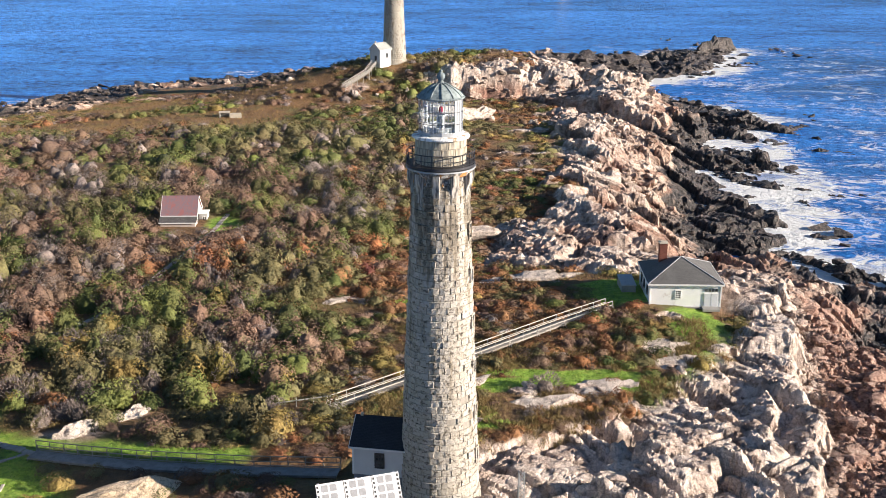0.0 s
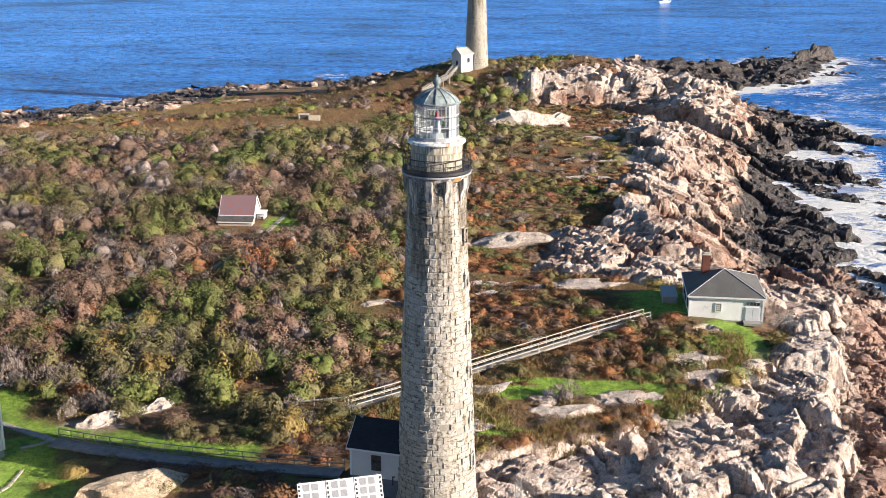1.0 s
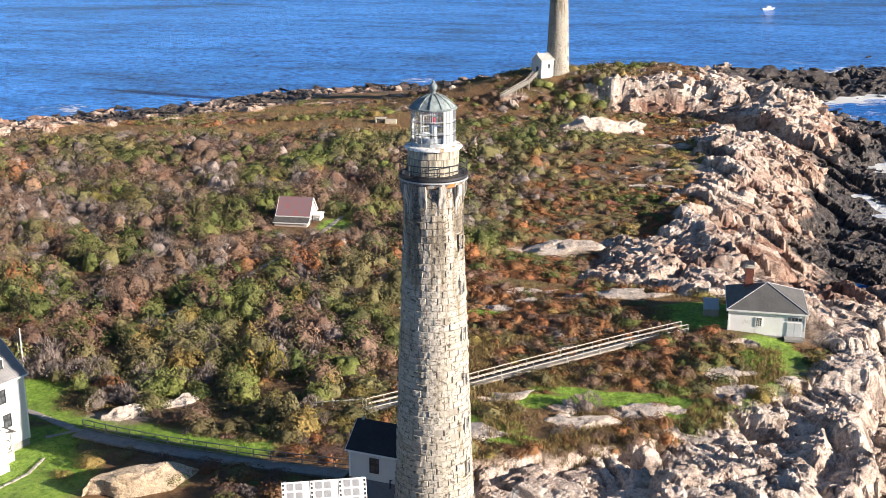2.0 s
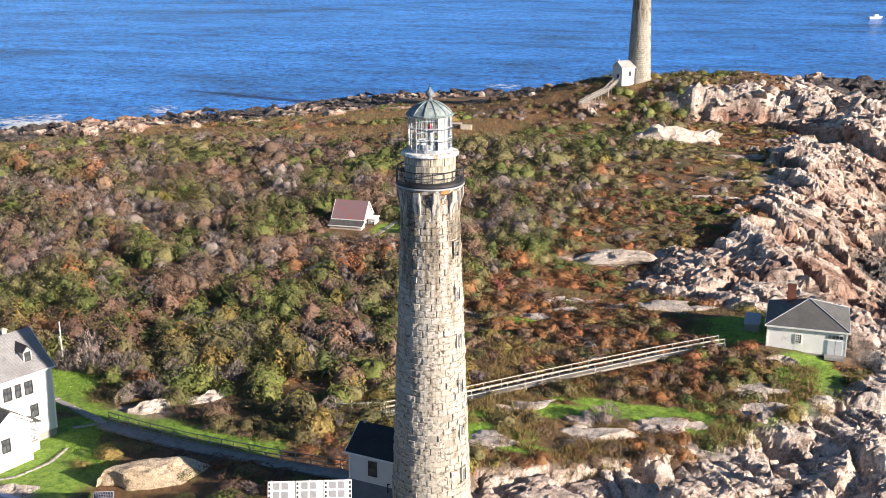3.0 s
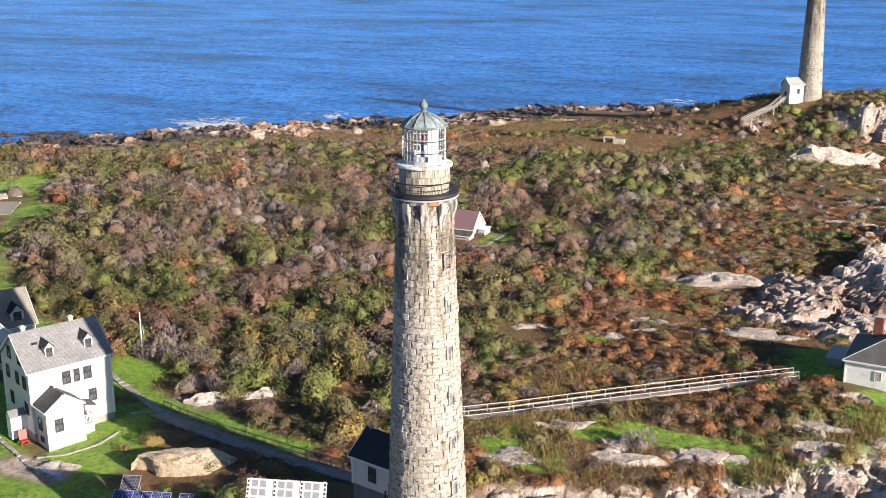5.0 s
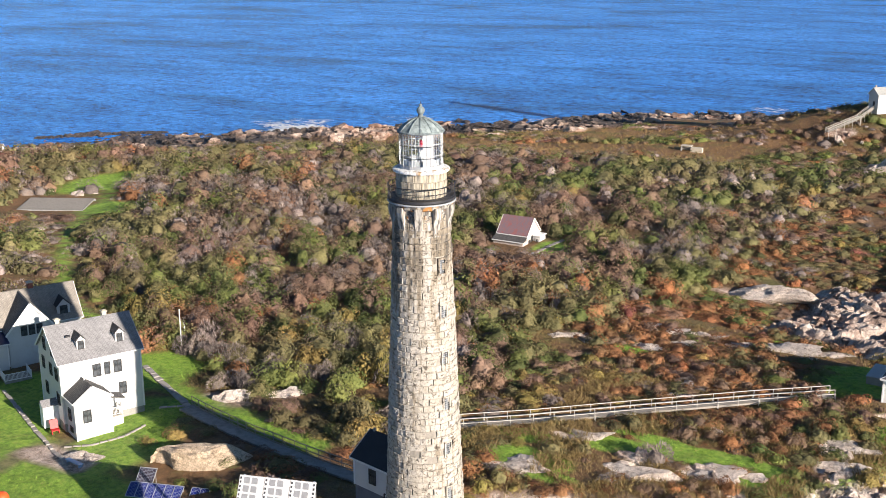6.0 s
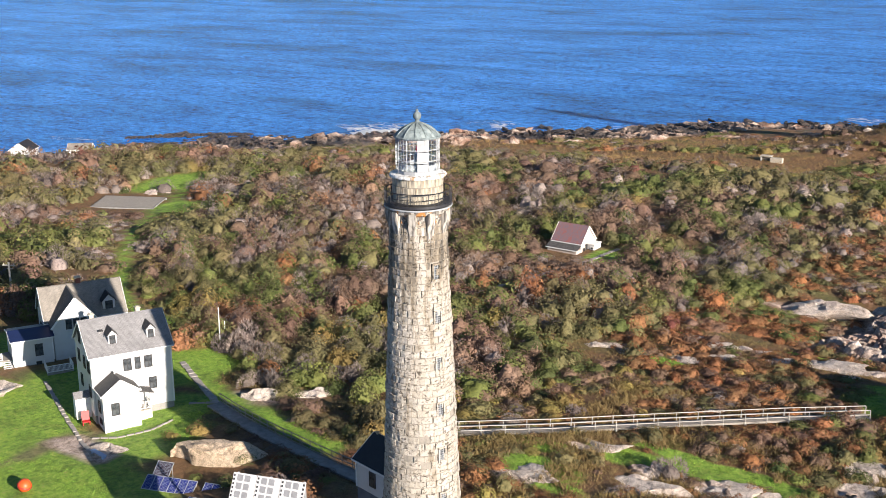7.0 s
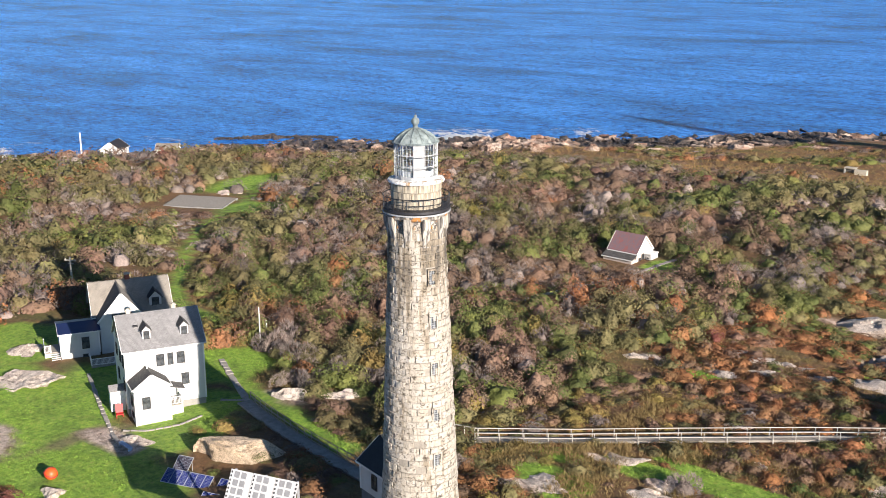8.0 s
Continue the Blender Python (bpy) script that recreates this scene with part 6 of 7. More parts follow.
# a small motor boat far out
t = thing("motor_boat", "small white motor boat out at sea", "boat", pose(120.5, 698.0, SEA - 0.2, 0, 0, 20))
bmh = bmesh.new()
prism(bmh, [(-4.5, 1.4), (-4.2, 0.0), (3.0, 0.0), (5.0, 1.6)], -1.4, 1.4)
for v in bmh.verts:
    if v.co.x > 2.9:
        v.co.y *= 0.25
part("hull", bmh, TRIM, t)
part("cabin", boxes((0.3, 0, 2.1, 2.8, 2.0, 1.4), bevel=0.15), TRIM, t)
part("windscreen", boxes((1.75, 0, 2.3, 0.06, 1.7, 0.6)), PANE, t)

# ---------------------------------------------------------------- stone
def rock_shape(rng, detail, planes, flat=0.75, rough=0.06):
    """A split granite block: a ball cut by planes, then roughened."""
    bm = bmesh.new()
    bmesh.ops.create_icosphere(bm, subdivisions=detail, radius=1.0)
    v = np.array([p.co[:] for p in bm.verts])
    f = np.array([[p.index for p in q.verts] for q in bm.faces])
    bm.free()
    for _ in range(planes):
        n = rng.normal(size=3)
        n /= np.linalg.norm(n)
        over = v @ n - rng.uniform(0.30, 0.72)
        v = v - np.clip(over, 0, None)[:, None] * n
    v = v / np.abs(v).max() + rng.normal(size=v.shape) * rough * 0.35 + rough * 0.5 * np.sin(v[:, [1, 2, 0]] * 7 + rng.uniform(0, 6, 3))
    v[:, 2] *= flat
    return v, f


def spread(name, shapes, rows, mat, label, category):
    """Joins many rocks into one mesh; rows: shape, x, y, z, size, stretch, turn."""
    V, F, base = [], [], 0
    for k, x, y, z, s, q, a in rows:
        v, f = shapes[k]
        c, d = math.cos(a), math.sin(a)
        w = np.stack([(v[:, 0] * c * q - v[:, 1] * d) * s + x, (v[:, 0] * d * q + v[:, 1] * c) * s + y, v[:, 2] * s + z], 1)
        V.append(w)
        F.append(f + base)
        base += len(v)
    return tagged(new(name, array_mesh(name, np.concatenate(V), np.concatenate(F), mat)), label, category, kind="stuff")


def split_block(rng, corners, flat):
    """An angular block of split stone: the hull of a few corners on a squashed, lopsided ball."""
    p = rng.normal(size=(corners, 3))
    p /= np.abs(p).max(1, keepdims=True) ** 0.6 * np.linalg.norm(p, axis=1, keepdims=True) ** 0.4
    p *= rng.uniform(0.78, 1.0, (corners, 1)) * np.array([1.0, rng.uniform(0.7, 1.0), flat])
    bm = bmesh.new()
    for c in p:
        bm.verts.new(c)
    out = bmesh.ops.convex_hull(bm, input=bm.verts)
    bmesh.ops.delete(bm, geom=[g for g in out["geom_interior"] if isinstance(g, bmesh.types.BMVert)], context="VERTS")
    bmesh.ops.triangulate(bm, faces=bm.faces)
    bm.verts.index_update()
    v = np.array([q.co[:] for q in bm.verts])
    f = np.array([[q.index for q in t.verts] for t in bm.faces])
    bm.free()
    return v, f


rng = np.random.default_rng(7)
FINE = [split_block(rng, 26, rng.uniform(0.5, 0.9)) for _ in range(8)]
PLAIN = [split_block(rng, int(rng.integers(12, 19)), rng.uniform(0.45, 0.9)) for _ in range(24)]
SMALL = [split_block(rng, int(rng.integers(9, 14)), rng.uniform(0.45, 0.9)) for _ in range(24)]


def scatter(n, x0, x1, y0, y1, keep):
    x, y = rng.uniform(x0, x1, n), rng.uniform(y0, y1, n)
    h, rock, grass, wet, d = land(x, y)
    m = keep(x, y, h, rock, grass, d)
    return x[m], y[m], h[m], d[m]


def sizes(n, lo, hi, power=2.2):
    u = rng.random(n)
    return lo * (1 - u * (1 - (lo / hi) ** power)) ** (-1 / power)


# the boulders nearest the tower are things of their own
bx, by, bh, bd = scatter(4200, 6, 80, -4, 72, lambda x, y, h, r, g, d: (r > 0.6) & (rubble(x, y) > 0.25 + 0.5 * rng.random(len(x)) - 0.4 * (rng.random(len(x)) < 0.15)))
bs = sizes(len(bx), 0.30, 1.7)
order = np.argsort(-bs)
boulder_meshes = [array_mesh("boulder", v, f, BOULDER) for v, f in FINE]
for i in order[:260]:
    s = bs[i]
    ob = new("boulder", boulder_meshes[rng.integers(8)])
    ob.matrix_world = pose(bx[i], by[i], bh[i] + 0.02 * s, 0, 0, rng.uniform(0, 360)) @ Matrix.Diagonal((s * rng.uniform(1.0, 1.7), s, s * rng.uniform(0.7, 1.0), 1))
    tagged(ob, "pale angular granite boulder on the ledges" if s < 1.4 else "large split granite boulder on the ledges", "boulder", "granite boulders")
rest = [(rng.integers(24), bx[i], by[i], bh[i] + 0.12 * bs[i], bs[i], rng.uniform(1, 1.7), rng.uniform(0, 6.3)) for i in order[260:]]
x, y, h, d = scatter(17000, 36, 80, -6, 84, lambda x, y, h, r, g, d: (r > 0.5) & (d > 0) & (rubble(x, y) > 0.2 + 0.5 * rng.random(len(x))))
s = sizes(len(x), 0.16, 0.75, 2.0)
rest += [(rng.integers(24), *p) for p in zip(x, y, h + 0.15 * s, s, rng.uniform(1, 1.7, len(x)), rng.uniform(0, 6.3, len(x)))]
x, y, h, d = scatter(8000, 12, 112, 60, 205, lambda x, y, h, r, g, d: (r > 0.5) & (d > -3) & (rubble(x, y) > 0.7 * rng.random(len(x))))
s = sizes(len(x), 0.35, 2.2, 2.0)
rest += [(rng.integers(24), *p) for p in zip(x, y, h + 0.0 * s, s, rng.uniform(1, 1.7, len(x)), rng.uniform(0, 6.3, len(x)))]
x, y, h, d = scatter(5000, -20, 165, 200, 445, lambda x, y, h, r, g, d: (r > 0.5) & (d > -4))
s = sizes(len(x), 0.5, 2.8, 2.0)
rest += [(rng.integers(24), *p) for p in zip(x, y, h + 0.0 * s, s, rng.uniform(1, 1.7, len(x)), rng.uniform(0, 6.3, len(x)))]
spread("eastern_rocks", PLAIN, rest, BOULDER, "tumbled granite blocks, pink above and black with weed below", "rocks")

shore = []
x, y, h, d = scatter(46000, -330, 40, 90, 400, lambda x, y, h, r, g, d: (d > -7) & (d < 34) & (x < 30) & (y > 120) & (rng.random(len(x)) < 1.1 - d / 40))
s = sizes(len(x), 0.5, 2.9, 2.2)
shore += [(rng.integers(24), *p) for p in zip(x, y, h + 0.1 * s, s, rng.uniform(1, 1.8, len(x)), rng.uniform(0, 6.3, len(x)))]
x, y, h, d = scatter(700, -60, 70, 240, 300, lambda x, y, h, r, g, d: (d > 20) & (rng.random(len(x)) < 0.10 + r))
s = sizes(len(x), 0.6, 2.6, 2.4)
shore += [(rng.integers(24), *p) for p in zip(x, y, h + 0.0 * s, s, rng.uniform(1, 1.6, len(x)), rng.uniform(0, 6.3, len(x)))]
# weed-black skerries off the eastern shore and the ledges to the north-west
x, y, h, d = scatter(1600, 60, 190, 60, 470, lambda x, y, h, r, g, d: (d < 0) & (d > -30) & (vnoise(x * 0.045, y * 0.045, 77) > 0.25 + 0.02 * np.abs(d)))
s = sizes(len(x), 0.7, 2.6, 2.0)
shore += [(rng.integers(24), a, b, SEA + 0.05 * c, c, e, g) for a, b, c, e, g in zip(x, y, s, rng.uniform(1.1, 2.0, len(x)), rng.uniform(0, 6.3, len(x)))]
for ax, ay, bx_, by_, wid, count in ((-262, 186, -250, 197, 1.6, 60), (-256, 196, -232, 214, 3.0, 190), (-236, 200, -214, 212, 7, 200), (-246, 178, -226, 196, 5, 160)):
    t_ = rng.random(count)
    for f_ in t_:
        sz = rng.uniform(0.5, 1.3)
        shore.append((rng.integers(24), ax + (bx_ - ax) * f_ + rng.normal() * wid * 0.5, ay + (by_ - ay) * f_ + rng.normal() * wid * 0.5, SEA - 0.1, sz, rng.uniform(1.0, 2.2), 0.9 + rng.normal() * 0.9))
spread("shore_rocks", SMALL, shore, BOULDER, "dark wet boulders and weed along the waterline", "rocks")


def outcrop(label, x, y, z, sx, sy, sz, turn, seed):
    mat = YELLOW_STONE if "yellow" in label else PALE_LEDGE if ("ledge" in label and "pink" not in label) or "dome" in label or "low granite" in label else BOULDER
    r2 = np.random.default_rng(seed)
    v, f = rock_shape(r2, 4, 14, 1.0, 0.03)
    ragged = 0.3 if "yellow" in label else 1.0
    a = np.arctan2(v[:, 1], v[:, 0])
    ph = r2.uniform(0, 6.3, 4)
    v[:, :2] *= (1 + ragged * (0.16 * np.sin(2 * a + ph[0]) + 0.12 * np.sin(3 * a + ph[1]) + 0.06 * np.sin(7 * a + ph[2]) + 0.05 * np.sin(13 * a + ph[3])))[:, None]
    bench, joint = blocks(v[:, 0] * sx + seed, v[:, 1] * sy, 1.0 + 0.12 * sx, seed, 1.8)
    v[:, 2] += np.clip(v[:, 2] + 0.3, 0, 1) * ragged * (0.16 * bench - 0.16 * (1 - smooth01(0, 0.4, joint)))
    if "flat" in label:
        v[:, 2] = np.minimum(v[:, 2], 0.40 + 0.10 * bench + 0.12 * np.sin(v[:, 0] * 4 + seed) * np.sin(v[:, 1] * 5))
    ob = new("outcrop", array_mesh("outcrop", v, f, mat))
    z = ground_z(x, y) + 0.1 if z is None else z
    if "flat pale" in label:
        sx, sy, sz = 1.25 * sx, 1.25 * sy, 0.62 * sz
    ob.matrix_world = pose(x, y, z, 6, -5, turn) @ Matrix.Diagonal((sx, sy, sz, 1))
    return tagged(ob, label, "boulder", "rock outcrops")


for row in (("large pale yellow granite boulder beside the solar panels", -31.2, 3.2, -4.2, 7.0, 3.5, 3.1, 28, 1),
            ("long low granite outcrop among the shrubs", -38.0, 18.2, -3.9, 4.4, 1.5, 1.7, 20, 2),
            ("low granite outcrop among the shrubs", -32.6, 22.8, -3.9, 4.0, 1.4, 1.5, 35, 3),
            ("flat granite ledge at the lawn's edge", -43.5, -2.6, -4.75, 4.2, 2.1, 1.1, 25, 4),
            ("broad bare granite ledge on the lawn", -70.5, -0.5, -4.55, 7.5, 4.4, 1.3, 30, 5),
            ("bare granite ledge beside the porch", -80.5, 5.4, -4.1, 6.5, 3.0, 1.3, 30, 6),
            ("long whale-backed granite ledge in the heath", 6.0, 94.5, -5.6, 10.0, 2.4, 2.0, 4, 7),
            ("rounded granite outcrop in the heath", -8.2, 58.5, -4.3, 3.0, 1.6, 1.2, 10, 8),
            ("granite outcrop on the green", 30.5, 37.0, -4.4, 2.2, 1.9, 1.4, 20, 9),
            ("granite outcrop on the green", 30.0, 31.0, -4.8, 1.8, 2.6, 1.3, 10, 10),
            ("rounded granite outcrop beyond the boardwalk", 17.5, 66.5, -5.2, 5.4, 2.4, 1.7, 5, 11),
            ("great bare granite dome in the low heath", 16.5, 207.0, -7.0, 14.0, 7.0, 6.4, 12, 12),
            ("bare granite ledge in the low heath", 31.0, 171.0, -6.8, 6.5, 2.6, 1.8, 20, 51),
            ("bare granite ledge in the low heath", 30.0, 152.0, -6.2, 6.0, 2.6, 1.8, 12, 52),
            ("bare granite ledge in the low heath", 40.0, 136.0, -6.6, 7.0, 3.4, 2.8, 40, 53),
            ("smooth pale cliff ledge near the far tower", 19.5, 259.5, -5.2, 5.6, 3.2, 4.8, 8, 13),
            ("smooth pale cliff ledge near the far tower", 29.0, 260.5, -5.4, 4.0, 3.0, 4.4, -12, 14),
            ("fluted pale cliff ledge near the far tower", 44.0, 259.0, -7.0, 5.0, 3.6, 5.4, -8, 54),
            ("pinkish granite cliff by the far shore", 54.0, 261.0, -8.0, 6.0, 4.0, 5.8, -15, 15),
            ("pinkish granite cliff by the far shore", 66.0, 264.0, -9.0, 7.0, 4.0, 6.0, -15, 55),
            ("pale boulder ledge below the far tower", -12.0, 252.0, -7.4, 2.4, 2.0, 2.6, 0, 16),
            ("pale boulder ledge below the far tower", -5.5, 251.0, -8.2, 1.9, 1.5, 1.9, 40, 17),
            ("pale rock pillar ledge below the far tower", 4.0, 254.5, -7.6, 2.0, 1.6, 3.6, 40, 18),
            ("pale rock ledge below the far tower", 10.0, 261.0, -3.0, 3.0, 1.6, 2.2, 20, 56),
            ("pale rock ledge below the far tower", -24.0, 257.0, -8.0, 3.0, 1.6, 1.6, 20, 57),
            ("big pink shore boulder", -157.0, 211.0, -13.2, 5.0, 3.0, 2.6, 35, 19),
            ("big pink shore boulder", -146.0, 220.0, -13.2, 4.5, 2.6, 2.4, 30, 20),
            ("pale pink shore ledge above the weed", -178.0, 196.0, -14.2, 4.5, 2.4, 2.0, 30, 91),
            ("pale pink shore ledge above the weed", -134.0, 231.0, -13.6, 5.0, 2.4, 2.2, 25, 92),
            ("pale pink shore ledge above the weed", -116.0, 244.0, -13.4, 6.0, 2.6, 2.0, 20, 93),
            ("pale pink shore ledge above the weed", -97.0, 262.0, -13.2, 7.0, 2.6, 2.0, 30, 94),
            ("pale pink shore ledge above the weed", -78.0, 276.0, -12.8, 6.0, 2.4, 1.9, 20, 95),
            ("pale pink shore ledge above the weed", -55.0, 288.0, -12.2, 6.0, 2.6, 2.2, 15, 96),
            ("dark weedy headland rock", -118.0, 284.0, -16.0, 9.0, 5.0, 2.4, 40, 21),
            ("dark weedy headland rock", -104.0, 296.0, -16.0, 10.0, 5.0, 2.6, 30, 31),
            ("dark weedy headland rock", -88.0, 306.0, -16.0, 9.0, 5.0, 3.0, 20, 32),
            ("dark weedy headland rock", -72.0, 314.0, -16.0, 8.0, 5.0, 2.6, 30, 33),
            ("dark weedy headland rock at the tip of the point", 150.0, 420.0, -15.0, 9.0, 6.0, 6.0, 40, 22),
            ("dark block at the tip of the point", 138.0, 405.0, -15.0, 5.0, 4.0, 5.5, 0, 23),
            ("broad pale granite shoulder above the cove", 36.0, 17.0, -6.0, 7.0, 4.2, 2.8, 62, 24),
            ("broad pale granite shoulder above the cove", 41.0, 33.0, -7.5, 6.0, 3.6, 3.4, 75, 25),
            ("pale granite ledge at the tower's foot", 20.0, 6.0, -4.2, 6.0, 3.2, 2.2, 40, 26),
            ("pale granite ledge beyond the landing platform", -153.0, 92.5, -5.9, 5, 2.2, 1.5, 35, 40),
            ("pale granite ledge beyond the landing platform", -145.7, 95.1, -5.9, 3, 1.6, 1.3, 35, 41),
            ("pale granite ledge beyond the landing platform", -144.1, 98.0, -5.9, 2.2, 1.5, 1.3, 35, 42),
            ("pale granite ledge beyond the landing platform", -181.3, 74.9, -5.9, 5, 2.4, 1.4000000000000001, 35, 43),
            ("flat pale granite ledge in the heath", 34.0, 49.0, None, 1.8, 0.9, 0.8, 18, 60),
            ("flat pale granite ledge in the heath", 30.3, 39.6, None, 3.2, 1.7, 1.1, 5, 61),
            ("flat pale granite ledge in the heath", 30.8, 34.4, None, 3.2, 1.8, 1.1, 10, 62),
            ("flat pale granite ledge in the heath", 20.5, 26.5, None, 3.4, 1.9, 1.1, 5, 63),
            ("flat pale granite ledge in the heath", 23.5, 27.5, None, 2.2, 1.1, 0.9, 18, 64),
            ("flat pale granite ledge in the heath", 12.5, 21.0, None, 4.0, 2.0, 1.2, 5, 65),
            ("flat pale granite ledge in the heath", 25.5, 22.5, None, 3.6, 2.0, 1.1, 5, 66),
            ("flat pale granite ledge in the heath", 28.5, 21.5, None, 1.7, 0.9, 0.8, 18, 67),
            ("flat pale granite ledge in the heath", 37.5, 39.0, None, 2.6, 1.3, 1.0, 18, 68),
            ("flat pale granite ledge in the heath", 2.5, 16.0, None, 3.4, 2.1, 1.1, 5, 69),
            ("flat pale granite ledge in the heath", 5.0, 27.5, None, 3.6, 2.2, 1.1, 10, 70),
            ("flat pale granite ledge in the heath", -12.2, 58.0, None, 2.6, 1.3, 1.0, 10, 71),
            ("flat pale granite ledge in the heath", 0.7, 59.5, None, 2.6, 1.3, 1.0, 10, 72),
            ("flat pale granite ledge in the heath", 4.6, 63.2, None, 2.2, 1.4, 0.9, 28, 73),
            ("flat pale granite ledge in the heath", 11.7, 66.5, None, 2.4, 1.3, 0.9, 5, 74),
            ("flat pale granite ledge in the heath", 17.2, 68.5, None, 4.0, 2.4, 1.2, 5, 75),
            ("flat pale granite ledge in the heath", 1.7, 67.5, None, 2.4, 1.3, 0.9, 5, 76),
            ("flat pale granite ledge in the heath", 7.3, 69.5, None, 1.6, 1.0, 0.8, 18, 77),
            ("flat pale granite ledge in the heath", -2.0, 70.0, None, 1.3, 0.8, 0.8, 10, 78),
            ("flat pale granite ledge in the heath", 23.0, 70.0, None, 3.0, 1.4, 1.0, 5, 79),
            ("flat pale granite ledge in the heath", 29.0, 72.0, None, 3.4, 1.7, 1.1, 5, 80),
            ("flat pale granite ledge in the heath", 10.0, 44.0, None, 1.6, 1.0, 0.8, 28, 81),
            ("flat pale granite ledge in the heath", 17.0, 36.0, None, 1.4, 0.7, 0.8, 5, 82),
            ("rough granite ledge at the lawn's edge", -39.7, -14.4, -5.0, 2.4, 1.6, 1.2, 20, 90),
            ("flat granite ledge in the grass", 15.0, 21.5, -4.0, 4.5, 2.0, 0.9, 10, 27),
            ("flat granite ledge in the grass", 20.5, 27.0, -4.2, 3.2, 1.6, 0.9, 20, 28)):
    outcrop(*row)

# ---------------------------------------------------------------- plants
CLEAR = [(-37.5, 16.6, 3.4), (-41, 16.5, 3.0), (-32.0, 21.4, 2.8), (-24, -9, 6), (-29, -10, 5), (-14, 21.5, 2.6), (-74, 5, 6), (-77, 6, 5), (-101.5, 27.2, 4), (-80, 17, 6), (-88, 13, 7), (-57, 1.5, 7), (-61, 6, 6), (-52, -3, 6), (-66, 2, 6), (-84, 4, 7), (-141, 85, 12), (-255, 139, 8), (-240, 149, 7), (0, 0, 5.5), (-4.7, 2, 5.0), (-51.5, 9.5, 8.5), (-74, 19, 9.5), (-79, 10, 5.5), (-66, 11, 5), (37, 57.5, 8), (30.4, 60.8, 3.2), (-40.2, 102.0, 6.2), (-3, 270, 5.5),
         (-141.5, 85, 9.5), (-31, 1, 6.5), (-31, -5, 5), (-26, -2, 5), (-7, -13, 5), (-47, 227.5, 5.0), (-43, -12.6, 3), (-50, 0, 4), (-44, 0, 7), (8, -1, 3.5), (-228, 124, 6), (-212, 134, 5)]


def free_of_things(x, y):
    ok = np.ones(np.shape(x), bool)
    for cx, cy, r in CLEAR:
        ok &= np.hypot(x - cx, y - cy) > r
    ew = [p[:2] for p in EAST_WALK]
    ok &= line_distance(x, y, ew) > 1.3
    ok &= line_distance(x, y, [p[:2] for p in WEST_WALK]) > 1.9
    ok &= line_distance(x, y, [(-55.5, 21.2), (-47.2, 16.9), (-40.8, 13.7)]) > 1.6
    for tr, wide in zip(TRAILS, (2.2, 1.5)):
        ok &= line_distance(x, y, tr) > wide
    return ok


def shrub_height(x, y, h_noise, d):
    """Low heath by the eastern rocks, man-high scrub inland, small trees to the west."""
    tall = 2.5 + 0.7 * smooth01(-60, -130, x) - 0.7 * smooth01(150, 230, y)
    low = smooth01(-22, -6, x - 0.16 * (y - 40)) 
    tall = tall * (1 - low) + 0.75 * low
    tall = np.where((y < 30) & (x > -45) & (x < -6), np.minimum(tall, 1.9), tall)
    tall = np.where((x > -180) & (x < 0) & (y > 185), np.minimum(tall, 1.0), tall)
    tall = np.minimum(tall, np.where(y > 130, 0.7 + 1.7 * smooth01(50, 120, d), 1.2 + 2.0 * smooth01(30, 95, d)))
    tall = tall * (0.55 + 0.45 * smooth01(3, 9, line_distance(x, y, TRAILS[0])))
    tall = tall * (0.45 + 0.55 * smooth01(3, 8, line_distance(x, y, [p[:2] for p in WEST_WALK])))
    tall = np.where((x > -175) & (x < -60) & (y > 140), np.minimum(tall, 1.6), tall)
    for cx, cy, r in ((-132, 78, 26), (-38, 94, 9), (-82, 8, 14)):
        tall = tall * (0.4 + 0.6 * smooth01(0.5 * r, r, np.hypot(x - cx, y - cy)))
    return tall * (1 + 0.6 * h_noise)


